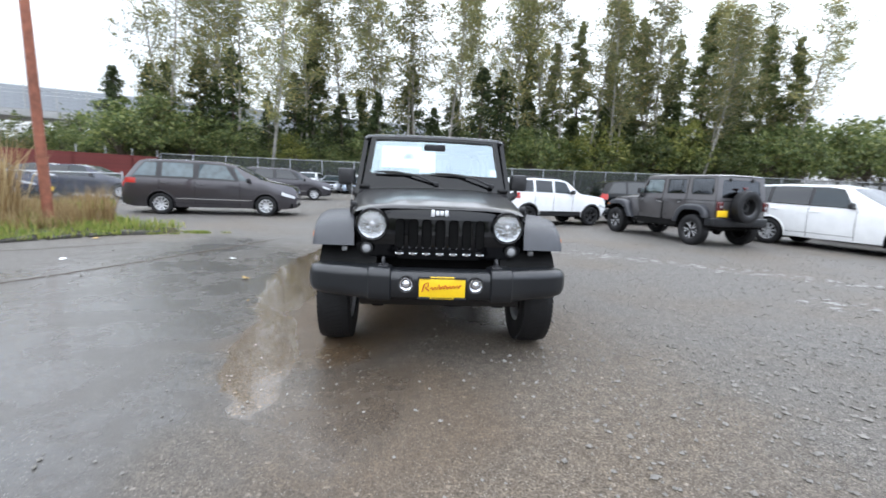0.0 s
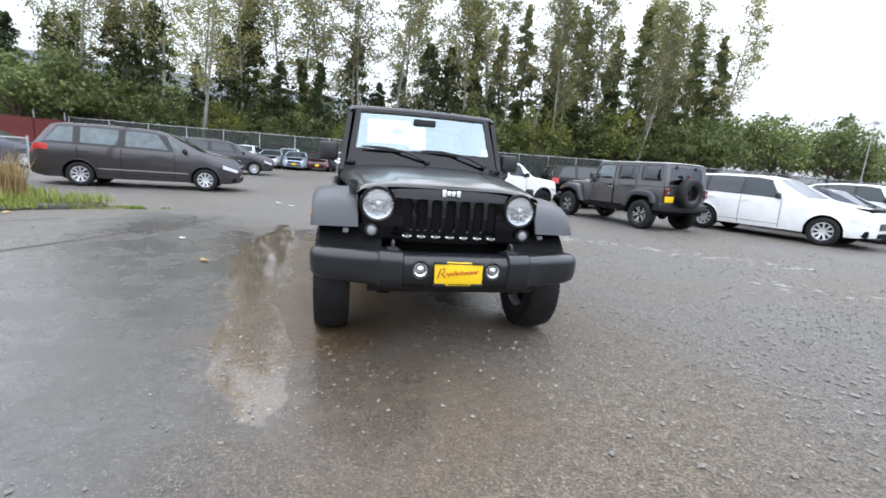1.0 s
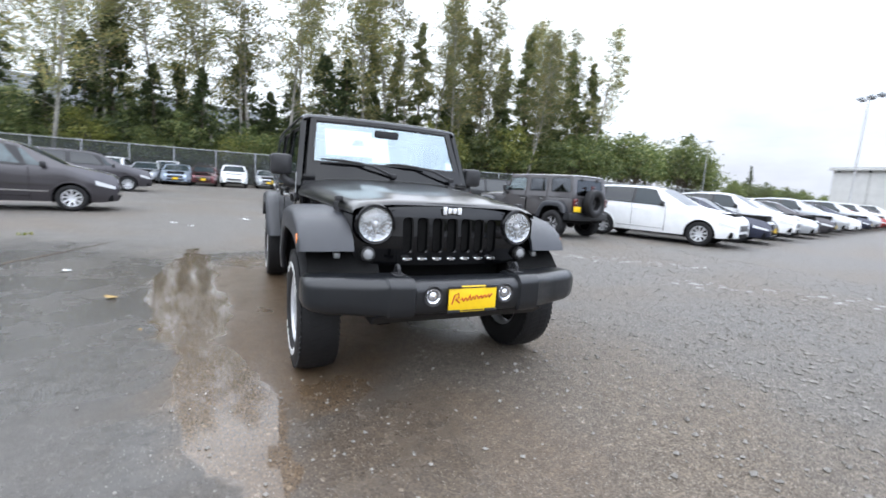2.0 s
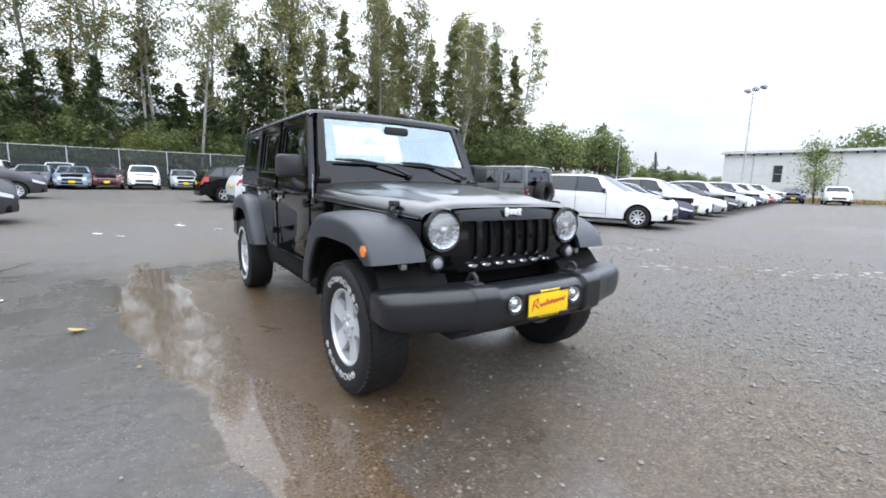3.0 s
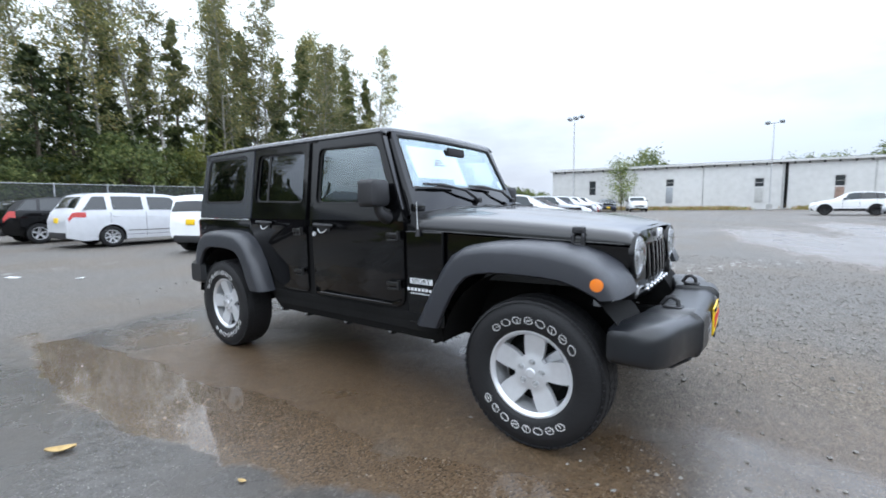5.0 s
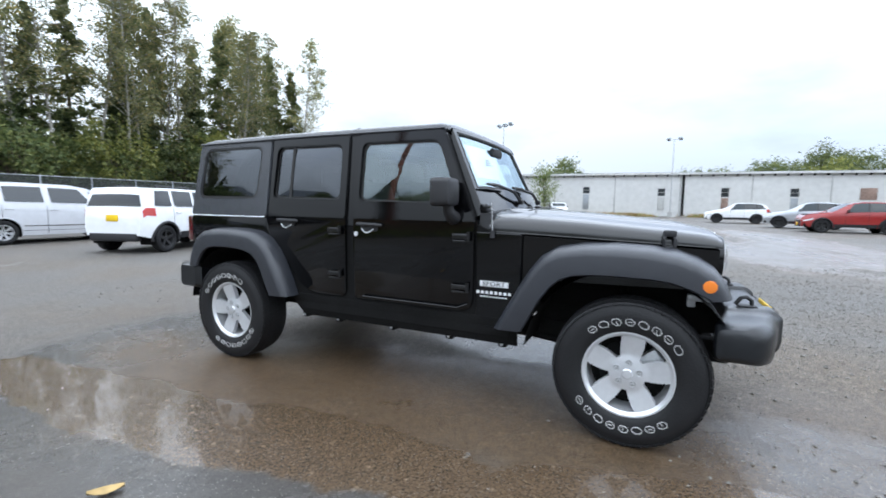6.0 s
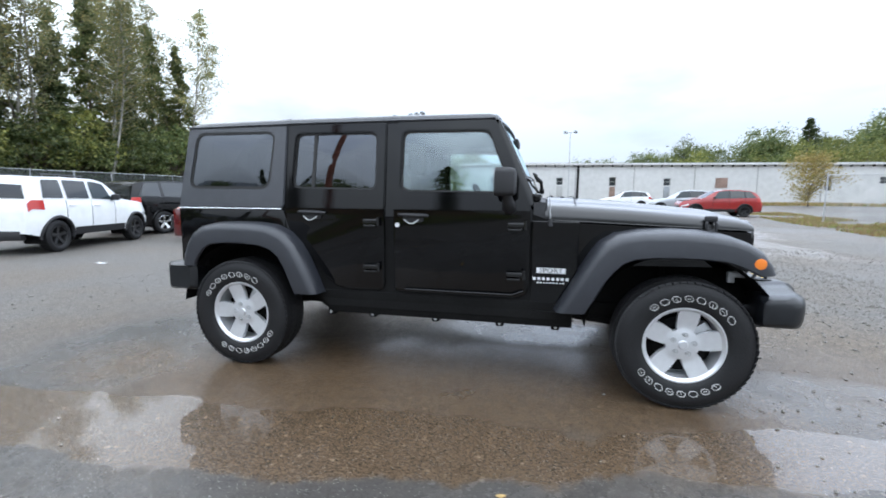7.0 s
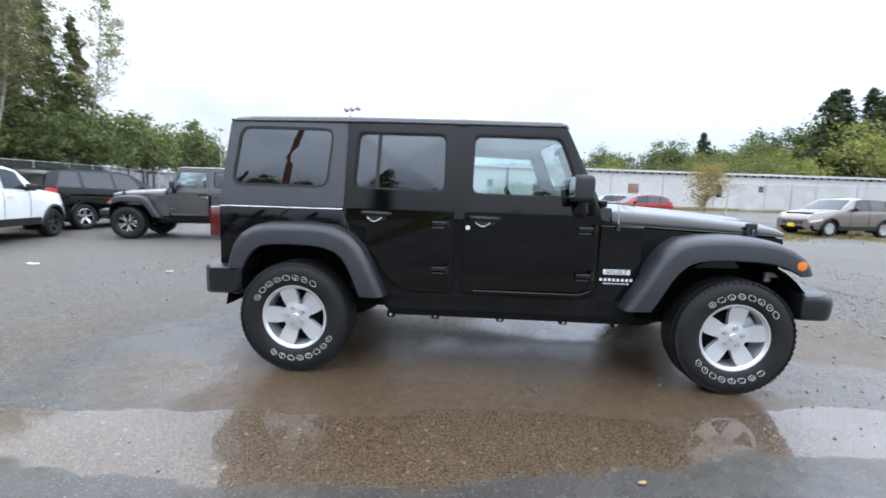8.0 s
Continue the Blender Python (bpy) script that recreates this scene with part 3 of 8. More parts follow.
    part("patch_panel", bm, M_rustwall, top, "rust-stained patch on the white wall")
    # a tall dark joint where two halves of the building meet
    bm = bmesh.new()
    box(bm, (26.1, -0.04, B_H / 2), (0.30, 0.10, B_H - 0.3))
    part("expansion_joint", bm, M_dark, top)
    return top


build_building()


# ---- chain-link fence with privacy slats along the back of the lot ----
def mesh_mat(name, color, open_part):
    m, ns, ls, b = mat_new(name)
    b.inputs["Base Color"].default_value, b.inputs["Roughness"].default_value = (*color, 1), 0.7
    tc = ns.new("ShaderNodeTexCoord")
    no = node(ns, "TexNoise", Scale=0.9, Detail=4.0)
    wv = node(ns, "TexWave", Scale=2.2, Distortion=0.6)
    ls.new(tc.outputs["Object"], no.inputs["Vector"])
    ls.new(tc.outputs["Object"], wv.inputs["Vector"])
    tr = ns.new("ShaderNodeBsdfTransparent")
    mx = ns.new("ShaderNodeMixShader")
    a = node(ns, "MapRange", From_Min=0.3, From_Max=0.7, To_Min=open_part - 0.12, To_Max=open_part + 0.12)
    ls.new(no.outputs["Fac"], a.inputs["Value"])
    ls.new(a.outputs[0], mx.inputs[0])
    ls.new(b.outputs[0], mx.inputs[1])
    ls.new(tr.outputs[0], mx.inputs[2])
    ls.new(mx.outputs[0], ns["Material Output"].inputs["Surface"])
    return m


M_link_dark = mesh_mat("slatted_chain_link", (0.026, 0.033, 0.029), 0.32)
M_link = mesh_mat("bare_chain_link", (0.30, 0.31, 0.31), 0.80)


def build_fence(points, height, step, link, label, top_bar=True, name="fence"):
    top = thing(name, label, "fence")
    bm = bmesh.new()
    tube(bm, [(0, 0, 0), (0, 0, height + 0.08)], 0.035, 8)
    post_me = finish(bm, "post")
    post_me.materials.append(M_galv)
    for (x0, y0), (x1, y1) in zip(points, points[1:]):
        ln = math.hypot(x1 - x0, y1 - y0)
        n = max(1, round(ln / step))
        for k in range(n):
            ax, ay = lerp(x0, x1, k / n), lerp(y0, y1, k / n)
            bx, by = lerp(x0, x1, (k + 1) / n), lerp(y0, y1, (k + 1) / n)
            za, zb = ground_z(ax, ay), ground_z(bx, by)
            shared("post", post_me, top, pose(ax, ay, za))
            bm = bmesh.new()
            grid_patch(bm, [[(ax, ay, za + 0.05), (bx, by, zb + 0.05)], [(ax, ay, za + height), (bx, by, zb + height)]])
            part("chain_link_panel", bm, link, top, smooth=False)
            if top_bar:
                bm = bmesh.new()
                tube(bm, [(ax, ay, za + height), (bx, by, zb + height)], 0.022, 6)
                part("top_rail", bm, M_galv, top)
        shared("post", post_me, top, pose(x1, y1, ground_z(x1, y1)))
    return top


build_fence([(-24, 39.5), (18, 37.6), (32, 36.0), (80, 46)], 2.75, 3.0, M_link_dark, "tall chain-link fence with dark privacy slats before the trees")


# ---- low fence, red fence, lamp posts, pole, viaduct ----
build_fence([(-11.3, 13.9), (-13.2, 9.3), (-15.5, 4.0), (-17.5, -2)], 1.15, 2.6, M_link, "low bare chain-link fence beside the grass island", name="low_fence")


bm = bmesh.new()
box(bm, (0, 0, 0), (0.196, 0.03, 2.36))
RED_BOARD = finish(bm, "board", smooth=False)
RED_BOARD.materials.append(M_redfence)


def build_red_fence():
    top = thing("red_fence", "weathered dark red board fence below the viaduct", "fence")
    pts = [(-24.0, 38.6), (-29, 32.5), (-40, 24.0), (-60, 12)]
    for (x0, y0), (x1, y1) in zip(pts, pts[1:]):
        n = math.ceil(math.hypot(x1 - x0, y1 - y0) / 2.4)
        th = math.degrees(math.atan2(y1 - y0, x1 - x0))
        for k in range(n):
            x, y = lerp(x0, x1, (k + 0.5) / n), lerp(y0, y1, (k + 0.5) / n)
            for q in range(12):
                shared("board", RED_BOARD, top, pose(x, y, ground_z(x, y), 0, 0, th) @ pose(-1.1 + 0.2 * q, 0.004 * (q % 2), 1.22 + 0.008 * (q % 3)))
            bm = bmesh.new()
            tube(bm, [(0, 0, 0), (0, 0, 3.05)], 0.04, 6)
            part("post", bm, M_galv, top, m=pose(x, y, ground_z(x, y), 0, 0, th) @ pose(-1.2, -0.06, 0))


build_red_fence()


def build_lamp_post(x, y, h, turn, heads, reach=1.0):
    g = ground_z(x, y)
    top = thing("street_lamp", "tall slim grey lot lamp with floodlight heads", "lamp", pose(x, y, g, 0, 0, turn), "lot lamps")
    bm = bmesh.new()
    tube(bm, [(0, 0, 0.6), (0, 0, h - g)], [0.065, 0.036], 10)
    part("pole", bm, M_galv, top)
    bm = bmesh.new()
    tube(bm, [(0, 0, 0), (0, 0, 0.62)], [0.28, 0.27], 14)
    part("plinth", bm, M_concrete, top)
    bm = bmesh.new()
    tube(bm, [(-reach, 0, h - g - 0.1), (reach, 0, h - g - 0.1)], 0.04, 8)
    part("crossarm", bm, M_galv, top)
    for u in heads:
        bm = bmesh.new()
        box(bm, (u, -0.12, h - g), (0.42, 0.38, 0.20), 0.05, Matrix.Rotation(radians(25), 4, "X"))
        hd = part("lamp_head", bm, M_greyroof, top)
        bm = bmesh.new()
        box(bm, (u, -0.30, h - g - 0.10), (0.38, 0.03, 0.18), 0.005, Matrix.Rotation(radians(25), 4, "X"))
        part("lens", bm, M_clearlens, hd)


build_lamp_post(38.5, 13.4, 9.3, 60, (-0.8, 0.0, 0.8), 0.8)
build_lamp_post(53.4, -2.0, 9.3, 75, (-0.6, 0.6), 0.6)
build_lamp_post(55.0, 36.0, 9.4, 75, (0.0,))


def build_pole():
    g = 0.05
    top = thing("utility_pole", "tall rust-red painted round pole on the grass island", "pole", pose(-7.93, 6.16, g, 0.6, -0.5, 0))
    bm = bmesh.new()
    tube(bm, [(0, 0, -0.1), (0, 0, 3), (0, 0, 9.5)], [0.096, 0.090, 0.070], 14)
    part("shaft", bm, M_rust, top)
    bm = bmesh.new()
    tube(bm, [(0, 0, 9.5), (0, 0, 9.55)], [0.10, 0.02], 14)
    part("cap", bm, M_rust, top)


build_pole()


def build_viaduct():
    top = thing("viaduct", "grey elevated roadway with ribbed barrier walls on concrete piers", "bridge")
    a, b = Vector((-68.7, 71, 0)), Vector((-55.6, 76.4, 0))
    d = (b - a).normalized()
    a, b = a - d * 70, b + d * 60
    n = Vector((-d.y, d.x, 0))
    ln = (b - a).length
    m = Matrix(((d.x, n.x, 0, a.x), (d.y, n.y, 0, a.y), (0, 0, 1, 0), (0, 0, 0, 1)))
    top.matrix_basis = m
    bm = bmesh.new()
    box(bm, (ln / 2, 5, 10.0), (ln, 10, 1.2), 0.1)
    part("deck", bm, M_concrete, top)
    bm = bmesh.new()
    box(bm, (0, 0, 0), (3.96, 0.16, 0.56))
    plank = finish(bm, "barrier_plank", smooth=False)
    plank.materials.append(M_greyroof)
    u = 0.0
    while u < ln:
        for v in (0.0, 10.0):
            for q in range(6):
                shared("barrier_plank", plank, top, pose(u + 2.0, v, 10.9 + 0.6 * q) @ Matrix.Diagonal((1, 1 + 0.5 * (q % 2), 1, 1)))
        bm = bmesh.new()
        box(bm, (u, -0.14, 12.3), (0.18, 0.14, 4.4), 0.02)
        part("barrier_post", bm, M_concrete, top)
        u += 4.0
    for u in np.arange(8, ln, 24):
        bm = bmesh.new()
        tube(bm, [(float(u), 5, 0), (float(u), 5, 9.5)], 0.9, 16)
        box(bm, (float(u), 5, 9.0), (1.6, 8.5, 1.0), 0.1)
        part("pier", bm, M_concrete, top)


build_viaduct()

build_fence([(21.2, -12.4), (20.6, -22.0), (20.0, -34.0)], 2.3, 3.0, M_link, "bare chain-link fence beyond the tan car", name="side_fence")


# ---- parked cars ----
def wheel_meshes(R, width, rim_r, style, rim_mat):
    """Meshes of one wheel with its outer face towards -x, centred on the hub."""
    w = width / 2
    bm = bmesh.new()
    lathe_x(bm, [(w * 0.80, rim_r), (w, rim_r + 0.02), (w, R - 0.05), (w * 0.8, R - 0.008), (w * 0.4, R), (-w * 0.4, R), (-w * 0.8, R - 0.008),
                 (-w, R - 0.05), (-w * 1.02, (R + rim_r) / 2), (-w, rim_r + 0.02), (-w * 0.80, rim_r)], 28, full=False)
    tyre = finish(bm, "tyre", angle=50)
    tyre.materials.append(M_rubber)
    bm = bmesh.new()
    lathe_x(bm, [(-w * 0.86, rim_r), (-w * 0.88, rim_r - 0.012), (-w * 0.55, rim_r - 0.025), (w * 0.7, rim_r - 0.03)], 28, full=False)
    lathe_x(bm, [(-w * 0.62, 0.0), (-w * 0.66, 0.045), (-w * 0.45, 0.06), (-w * 0.2, 0.075)], 18, full=False)
    if style == "cover":
        lathe_x(bm, [(-w * 0.50, 0.03), (-w * 0.58, rim_r * 0.42)], 28, full=False)
    n = {"cover": 9, "five": 5, "seven": 7}[style]
    for k in range(n):
        a = 2 * math.pi * k / n
        t = Matrix.Rotation(a, 4, "X")
        ln = rim_r - 0.05
        wd = {"cover": 0.055, "five": 0.075, "seven": 0.055}[style]
        rings = []
        for q, (rr, xx, ww) in enumerate(((0.03, -w * 0.52, wd * 1.1), (ln * 0.6, -w * 0.62, wd * 0.8), (rim_r - 0.012, -w * 0.80, wd))):
            rings.append([t @ Vector(p) for p in ((xx, -ww / 2, rr), (xx, ww / 2, rr), (xx + 0.03, ww / 2, rr), (xx + 0.03, -ww / 2, rr))])
        ring_loft(bm, rings)
    rim = finish(bm, "rim", angle=30)
    rim.materials.append(rim_mat)
    bm = bmesh.new()
    lathe_x(bm, [(0.02, 0.0), (0.0, rim_r * 0.98), (w * 0.6, rim_r * 0.98)], 24, full=False)
    back = finish(bm, "brake")
    back.materials.append(M_dark)
    return tyre, rim, back


WHEELS = {}


def add_wheel(parent, x, y, z, side, R, width, rim_r, style, rim_mat):
    key = (R, width, rim_r, style, rim_mat.name)
    if key not in WHEELS:
        WHEELS[key] = wheel_meshes(*key[:4], rim_mat)
    tyre, rim, back = WHEELS[key]
    wh = new("wheel", back)
    wh.parent = parent
    wh.matrix_basis = pose(x, y, z, 0, 0, 0 if side < 0 else 180)
    for nm, me in (("tyre", tyre), ("rim", rim)):
        o = new(nm, me)
        o.parent = wh
    return wh


# y runs from the front axle backwards; top: roofline, belt: lower edge of the glass, all in metres
SPEC = {
    "minivan": dict(front=-0.95, rear=4.20, wb=3.08, W=0.98, sill=0.24, R=0.335, tw=0.225, rim=0.215,
                    top=[(-0.95, 0.70), (-0.93, 0.90), (-0.82, 1.00), (-0.3, 1.10), (0.10, 1.17), (0.98, 1.66), (1.40, 1.74), (2.6, 1.76), (3.45, 1.74), (3.70, 1.68), (3.98, 1.22), (4.14, 1.02), (4.20, 0.80)],
                    belt=[(-0.95, 0.66), (0.1, 1.05), (4.2, 1.12)], glass=[(0.48, 0.80, 0.86, 0.96), (0.92, 1.98, 1.22, 1.98), (2.15, 3.02, 2.15, 3.02), (3.19, 3.84, 3.19, 3.52)],
                    shield=(0.18, 1.0), back=(3.74, 3.96), tumble=0.34),
    "suv": dict(front=-0.86, rear=3.60, wb=2.66, W=0.93, sill=0.30, R=0.355, tw=0.225, rim=0.225,
                top=[(-0.86, 0.66), (-0.82, 0.86), (-0.66, 0.96), (0.0, 1.06), (0.40, 1.12), (1.15, 1.60), (1.55, 1.67), (2.3, 1.67), (2.9, 1.60), (3.22, 1.48), (3.46, 1.12), (3.60, 0.80)],
                belt=[(-0.86, 0.64), (0.4, 1.04), (3.6, 1.14)], glass=[(0.98, 1.78, 1.26, 1.78), (1.86, 2.62, 1.86, 2.56), (2.70, 3.24, 2.66, 2.94)],
                shield=(0.46, 1.12), back=(3.25, 3.44), tumble=0.32),
    "boxy": dict(front=-0.80, rear=3.31, wb=2.635, W=0.90, sill=0.34, R=0.345, tw=0.215, rim=0.215,
                 top=[(-0.80, 0.70), (-0.78, 0.96), (-0.62, 1.03), (0.2, 1.10), (0.55, 1.13), (1.05, 1.56), (1.4, 1.635), (2.4, 1.645), (3.00, 1.625), (3.15, 1.575), (3.25, 1.12), (3.31, 0.80)],
                 belt=[(-0.80, 0.66), (0.5, 1.07), (3.31, 1.12)], glass=[(0.90, 1.60, 1.12, 1.60), (1.70, 2.36, 1.70, 2.36), (2.46, 2.98, 2.46, 2.90)],
                 shield=(0.58, 1.03), back=(3.17, 3.24), tumble=0.22),
    "long_suv": dict(front=-0.92, rear=3.95, wb=2.89, W=0.94, sill=0.28, R=0.355, tw=0.225, rim=0.225,
                    top=[(-0.92, 0.64), (-0.88, 0.84), (-0.70, 0.95), (0.0, 1.06), (0.40, 1.12), (1.25, 1.62), (1.6, 1.69), (2.6, 1.70), (3.4, 1.66), (3.70, 1.58), (3.86, 1.12), (3.95, 0.80)],
                    belt=[(-0.92, 0.62), (0.4, 1.03), (3.95, 1.14)], glass=[(1.02, 1.92, 1.34, 1.92), (2.00, 2.88, 2.00, 2.88), (2.98, 3.62, 2.98, 3.42)],
                    shield=(0.46, 1.22), back=(3.72, 3.84), tumble=0.32),
    "sedan": dict(front=-0.90, rear=3.80, wb=2.75, W=0.91, sill=0.22, R=0.325, tw=0.215, rim=0.21,
                  top=[(-0.90, 0.52), (-0.86, 0.68), (-0.66, 0.80), (0.0, 0.90), (0.45, 0.97), (1.30, 1.40), (1.7, 1.46), (2.2, 1.44), (2.75, 1.30), (3.15, 1.06), (3.68, 1.02), (3.76, 0.85), (3.80, 0.60)],
                  belt=[(-0.90, 0.50), (0.45, 0.90), (3.8, 0.98)], glass=[(1.02, 1.80, 1.34, 1.80), (1.88, 2.70, 1.88, 2.48)],
                  shield=(0.50, 1.26), back=(2.62, 3.12), tumble=0.36),
}


def build_car(name, kind, body_mat, m, label, group="parked cars", rims="cover", rim_mat=None, lower_trim=False, plate_front=True, plate_rear=True, detail=1.0, privacy=False, roof_rack=False, airy=False, black_pillars=True):
    S = SPEC[kind]
    rim_mat = rim_mat or M_alloy
    top = thing(name, label, "car", m, group)
    W, sill, R, wb = S["W"], S["sill"], S["R"], S["wb"]
    y0, y1 = S["front"], S["rear"]

    def zt(y):
        return (curve_at(S["top"], y - 0.06) + curve_at(S["top"], y) * 2 + curve_at(S["top"], y + 0.06)) / 4

    def zb(y):
        return min(curve_at(S["belt"], y), zt(y) - 0.03)

    def wd(y):
        f, r = max(0.0, 1 - (y - y0) / 0.75), max(0.0, 1 - (y1 - y) / 0.6)
        return W * (1 - 0.24 * f**2.2 - 0.16 * r**2.4)

    def low(y):
        f, r = max(0.0, 1 - (y - y0) / 0.35), max(0.0, 1 - (y1 - y) / 0.35)
        return sill + 0.05 * f + 0.10 * r

    def side(y, t):
        """t 0..1 from sill to belt, 1..2 from belt to roof."""
        w = wd(y)
        if t <= 1:
            bulge = 1 - 0.055 * abs((t - 0.62) / 0.62) ** 2.2
            if 0.70 < t < 0.80:
                bulge += 0.006
            return w * bulge, lerp(low(y), zb(y), t)
        s = t - 1
        h = zt(y) - zb(y)
        wtop = w * (1 - 0.055 * (0.38 / 0.62) ** 2.2)
        return wtop - S["tumble"] * h * s ** 1.15, zb(y) + h * s * 0.93

    def roof(y, f):
        """f 0..1 from the roof's edge to its middle."""
        xe = side(y, 2)[0]
        h = zt(y) - zb(y)
        xi = xe - 0.07 * min(1, h / 0.3)
        return xi * (1 - f), zt(y) - 0.012 - 0.05 * min(1.0, h * 4 + 0.35) * (1 - f) ** 2 * (0.5 if f > 0 else 0.4)

    step = 0.075 if detail >= 1 else 0.11
    ys = sorted(set([round(float(v), 4) for v in np.arange(y0, y1, step)] + [round(p[0], 4) for p in S["top"]] + [y1]))
    ys = [y for i, y in enumerate(ys) if i == 0 or y - ys[i - 1] > 0.012]
    ts = [i / 9 for i in range(10)] + [1.2, 1.4, 1.6, 1.8, 1.93, 2.0]
    fs = [0.0, 0.12, 0.45, 1.0]
    bm = bmesh.new()
    centres, Ra = ((0.0, R), (wb, R)), R + 0.055
    for sgn in (-1, 1):
        rows = []
        for y in ys:
            row = []
            for t in ts:
                x, z = side(y, t)
                row.append(bm.verts.new((sgn * x, y, z)))
            for f in fs:
                x, z = roof(y, f)
                row.append(bm.verts.new((sgn * x, y, z)))
            rows.append(row)
        inside = {}
        for row in rows:
            for v in row:
                for cy, cz in centres:
                    dy, dz = v.co.y - cy, v.co.z - cz
                    d = math.hypot(dy, dz)
                    if d < Ra:
                        inside[v] = (cy, cz, max(d, 1e-4))
        for a, b in zip(rows, rows[1:]):
            for i in range(len(a) - 1):
                q = (a[i], a[i + 1], b[i + 1], b[i])
                if all(v in inside for v in q):
                    continue
                bm.faces.new(q)
        for v, (cy, cz, d) in inside.items():
            if v.link_faces:
                v.co.y, v.co.z = cy + (v.co.y - cy) * Ra / d, cz + (v.co.z - cz) * Ra / d
        bmesh.ops.delete(bm, geom=[v for v in inside if not v.link_faces], context="VERTS")
    bmesh.ops.remove_doubles(bm, verts=bm.verts, dist=0.002)
    ends = [[e for e in bm.edges if len(e.link_faces) == 1 and all(abs(v.co.y - ye) < 0.005 for v in e.verts)] for ye in (y0, y1)]
    for es in ends:
        bmesh.ops.holes_fill(bm, edges=es, sides=0)
        vs = list({v for e in es for v in e.verts})
        try:
            bmesh.ops.contextual_create(bm, geom=vs)
        except Exception:
            pass
    part("body", bm, body_mat, top)
    # underbody and wheel wells
    bm = bmesh.new()
    box(bm, (0, (y0 + y1) / 2, sill + 0.12), (W * 1.72, (y1 - y0) * 0.96, 0.18), 0.04)
    box(bm, (0, wb / 2, sill + 0.40), (W * 1.72, wb - 2 * Ra - 0.05, 0.5), 0.03)
    box(bm, (0, wb / 2, sill + 0.5), (W * 1.1, y1 - y0 - 0.5, 0.4), 0.03)
    part("underbody", bm, M_dark, top)
    for cy in (0.0, wb):
        for sgn in (-1, 1):
            bm = bmesh.new()
            a = [(sgn * (W * 0.97), cy + (Ra - 0.004) * math.cos(q), R + (Ra - 0.004) * math.sin(q)) for q in np.linspace(-0.35, math.pi + 0.35, 20)]
            b = [(sgn * W * 0.5, p[1], p[2]) for p in a]
            c = [(sgn * W * 0.5, cy, R)] * len(a)
            va, vb = [bm.verts.new(p) for p in a], [bm.verts.new(p) for p in b]
            for i in range(len(a) - 1):
                bm.faces.new((va[i], va[i + 1], vb[i + 1], vb[i]))
            bm.faces.new(vb)
            part("wheel_well", bm, M_dark, top)
            if detail >= 1:
                bm = bmesh.new()
                arc = [(cy + (Ra + 0.012) * math.cos(q), R + (Ra + 0.012) * math.sin(q)) for q in np.linspace(-0.12, math.pi + 0.12, 17)]
                pts = []
                for y, z in arc:
                    yy = min(max(y, y0 + 0.02), y1 - 0.02)
                    t = min(1.0, max(0.0, (z - low(yy)) / max(0.05, zb(yy) - low(yy))))
                    pts.append((sgn * (side(yy, t)[0] + 0.002), yy, z))
                tube(bm, pts, 0.034 if lower_trim else 0.020, 6)
                part("arch_lip", bm, M_trim if lower_trim else body_mat, top)
        for sgn in (-1, 1):
            add_wheel(top, sgn * (W - 0.02 - S["tw"] / 2), cy, R, sgn, R, S["tw"], S["rim"], rims, rim_mat)
    # glass
    gl = M_glass_dark
    for k, (a, b, a2, b2) in enumerate(S["glass"]):
        for sgn in (-1, 1):
            rows = []
            for j in range(6):
                s = j / 5
                ya, yb = lerp(a, a2, s), lerp(b, b2, s)
                row = []
                for i in range(7):
                    y = lerp(ya, yb, i / 6)
                    x, z = side(y, 1 + (lerp(0.15, 0.84, s) if kind == "minivan" else lerp(0.10, 0.88, s)))
                    row.append((sgn * (x + 0.016), y, z))
                rows.append(row)
            bm = bmesh.new()
            grid_patch(bm, rows)
            part("side_window", bm, M_airy_glass if airy else M_tint if k or privacy else M_cabin_glass, top, "dark privacy glass" if k else "")
    # black band behind the panes
    if black_pillars and kind != "boxy":
        g0, g1 = S["glass"][0 if kind != "minivan" else 1], S["glass"][-1]
        for sgn in (-1, 1):
            rows = []
            for j in range(7):
                s = lerp(-0.05, 1.04, j / 6)
                row = []
                for i in range(25):
                    y = lerp(lerp(g0[0], g0[2], s) - 0.03, lerp(g1[1], g1[3], s) + 0.04, i / 24)
                    x, z = side(y, 1 + lerp(0.10, 0.88, s))
                    row.append((sgn * (x + 0.011), y, z))
                rows.append(row)
            bm = bmesh.new()
            grid_patch(bm, rows)
            part("window_surround", bm, M_seal_far, top)
    # dark pillars between the panes
    if black_pillars and kind != "boxy":
        for (a, b, a2, b2), (c, d, c2, d2) in zip(S["glass"], S["glass"][1:]):
            for sgn in (-1, 1):
                rows = []
                for j in range(6):
                    s = j / 5
                    row = []
                    for i in range(4):
                        y = lerp(lerp(b, b2, s) - 0.005, lerp(c, c2, s) + 0.005, i / 3)
                        x, z = side(y, 1 + lerp(0.10, 0.88, s))
                        row.append((sgn * (x + 0.014), y, z))
                    rows.append(row)
                bm = bmesh.new()
                grid_patch(bm, rows)
                part("pillar_trim", bm, M_trim, top)
    for nm, (a, b) in (("windshield", S["shield"]), ("rear_window", S["back"])):
        rows = []
        for j in range(9):
            y = lerp(a, b, j / 8)
            row = []
            for i in range(13):
                f = (i - 6) / 6
                x, z = roof(y, 1 - abs(f) * 0.97)
                row.append((math.copysign(x, f) if f else 0.0, y + (-0.006 if nm == "windshield" else 0.008), z + 0.010))
            rows.append(row)
        bm = bmesh.new()
        grid_patch(bm, rows)
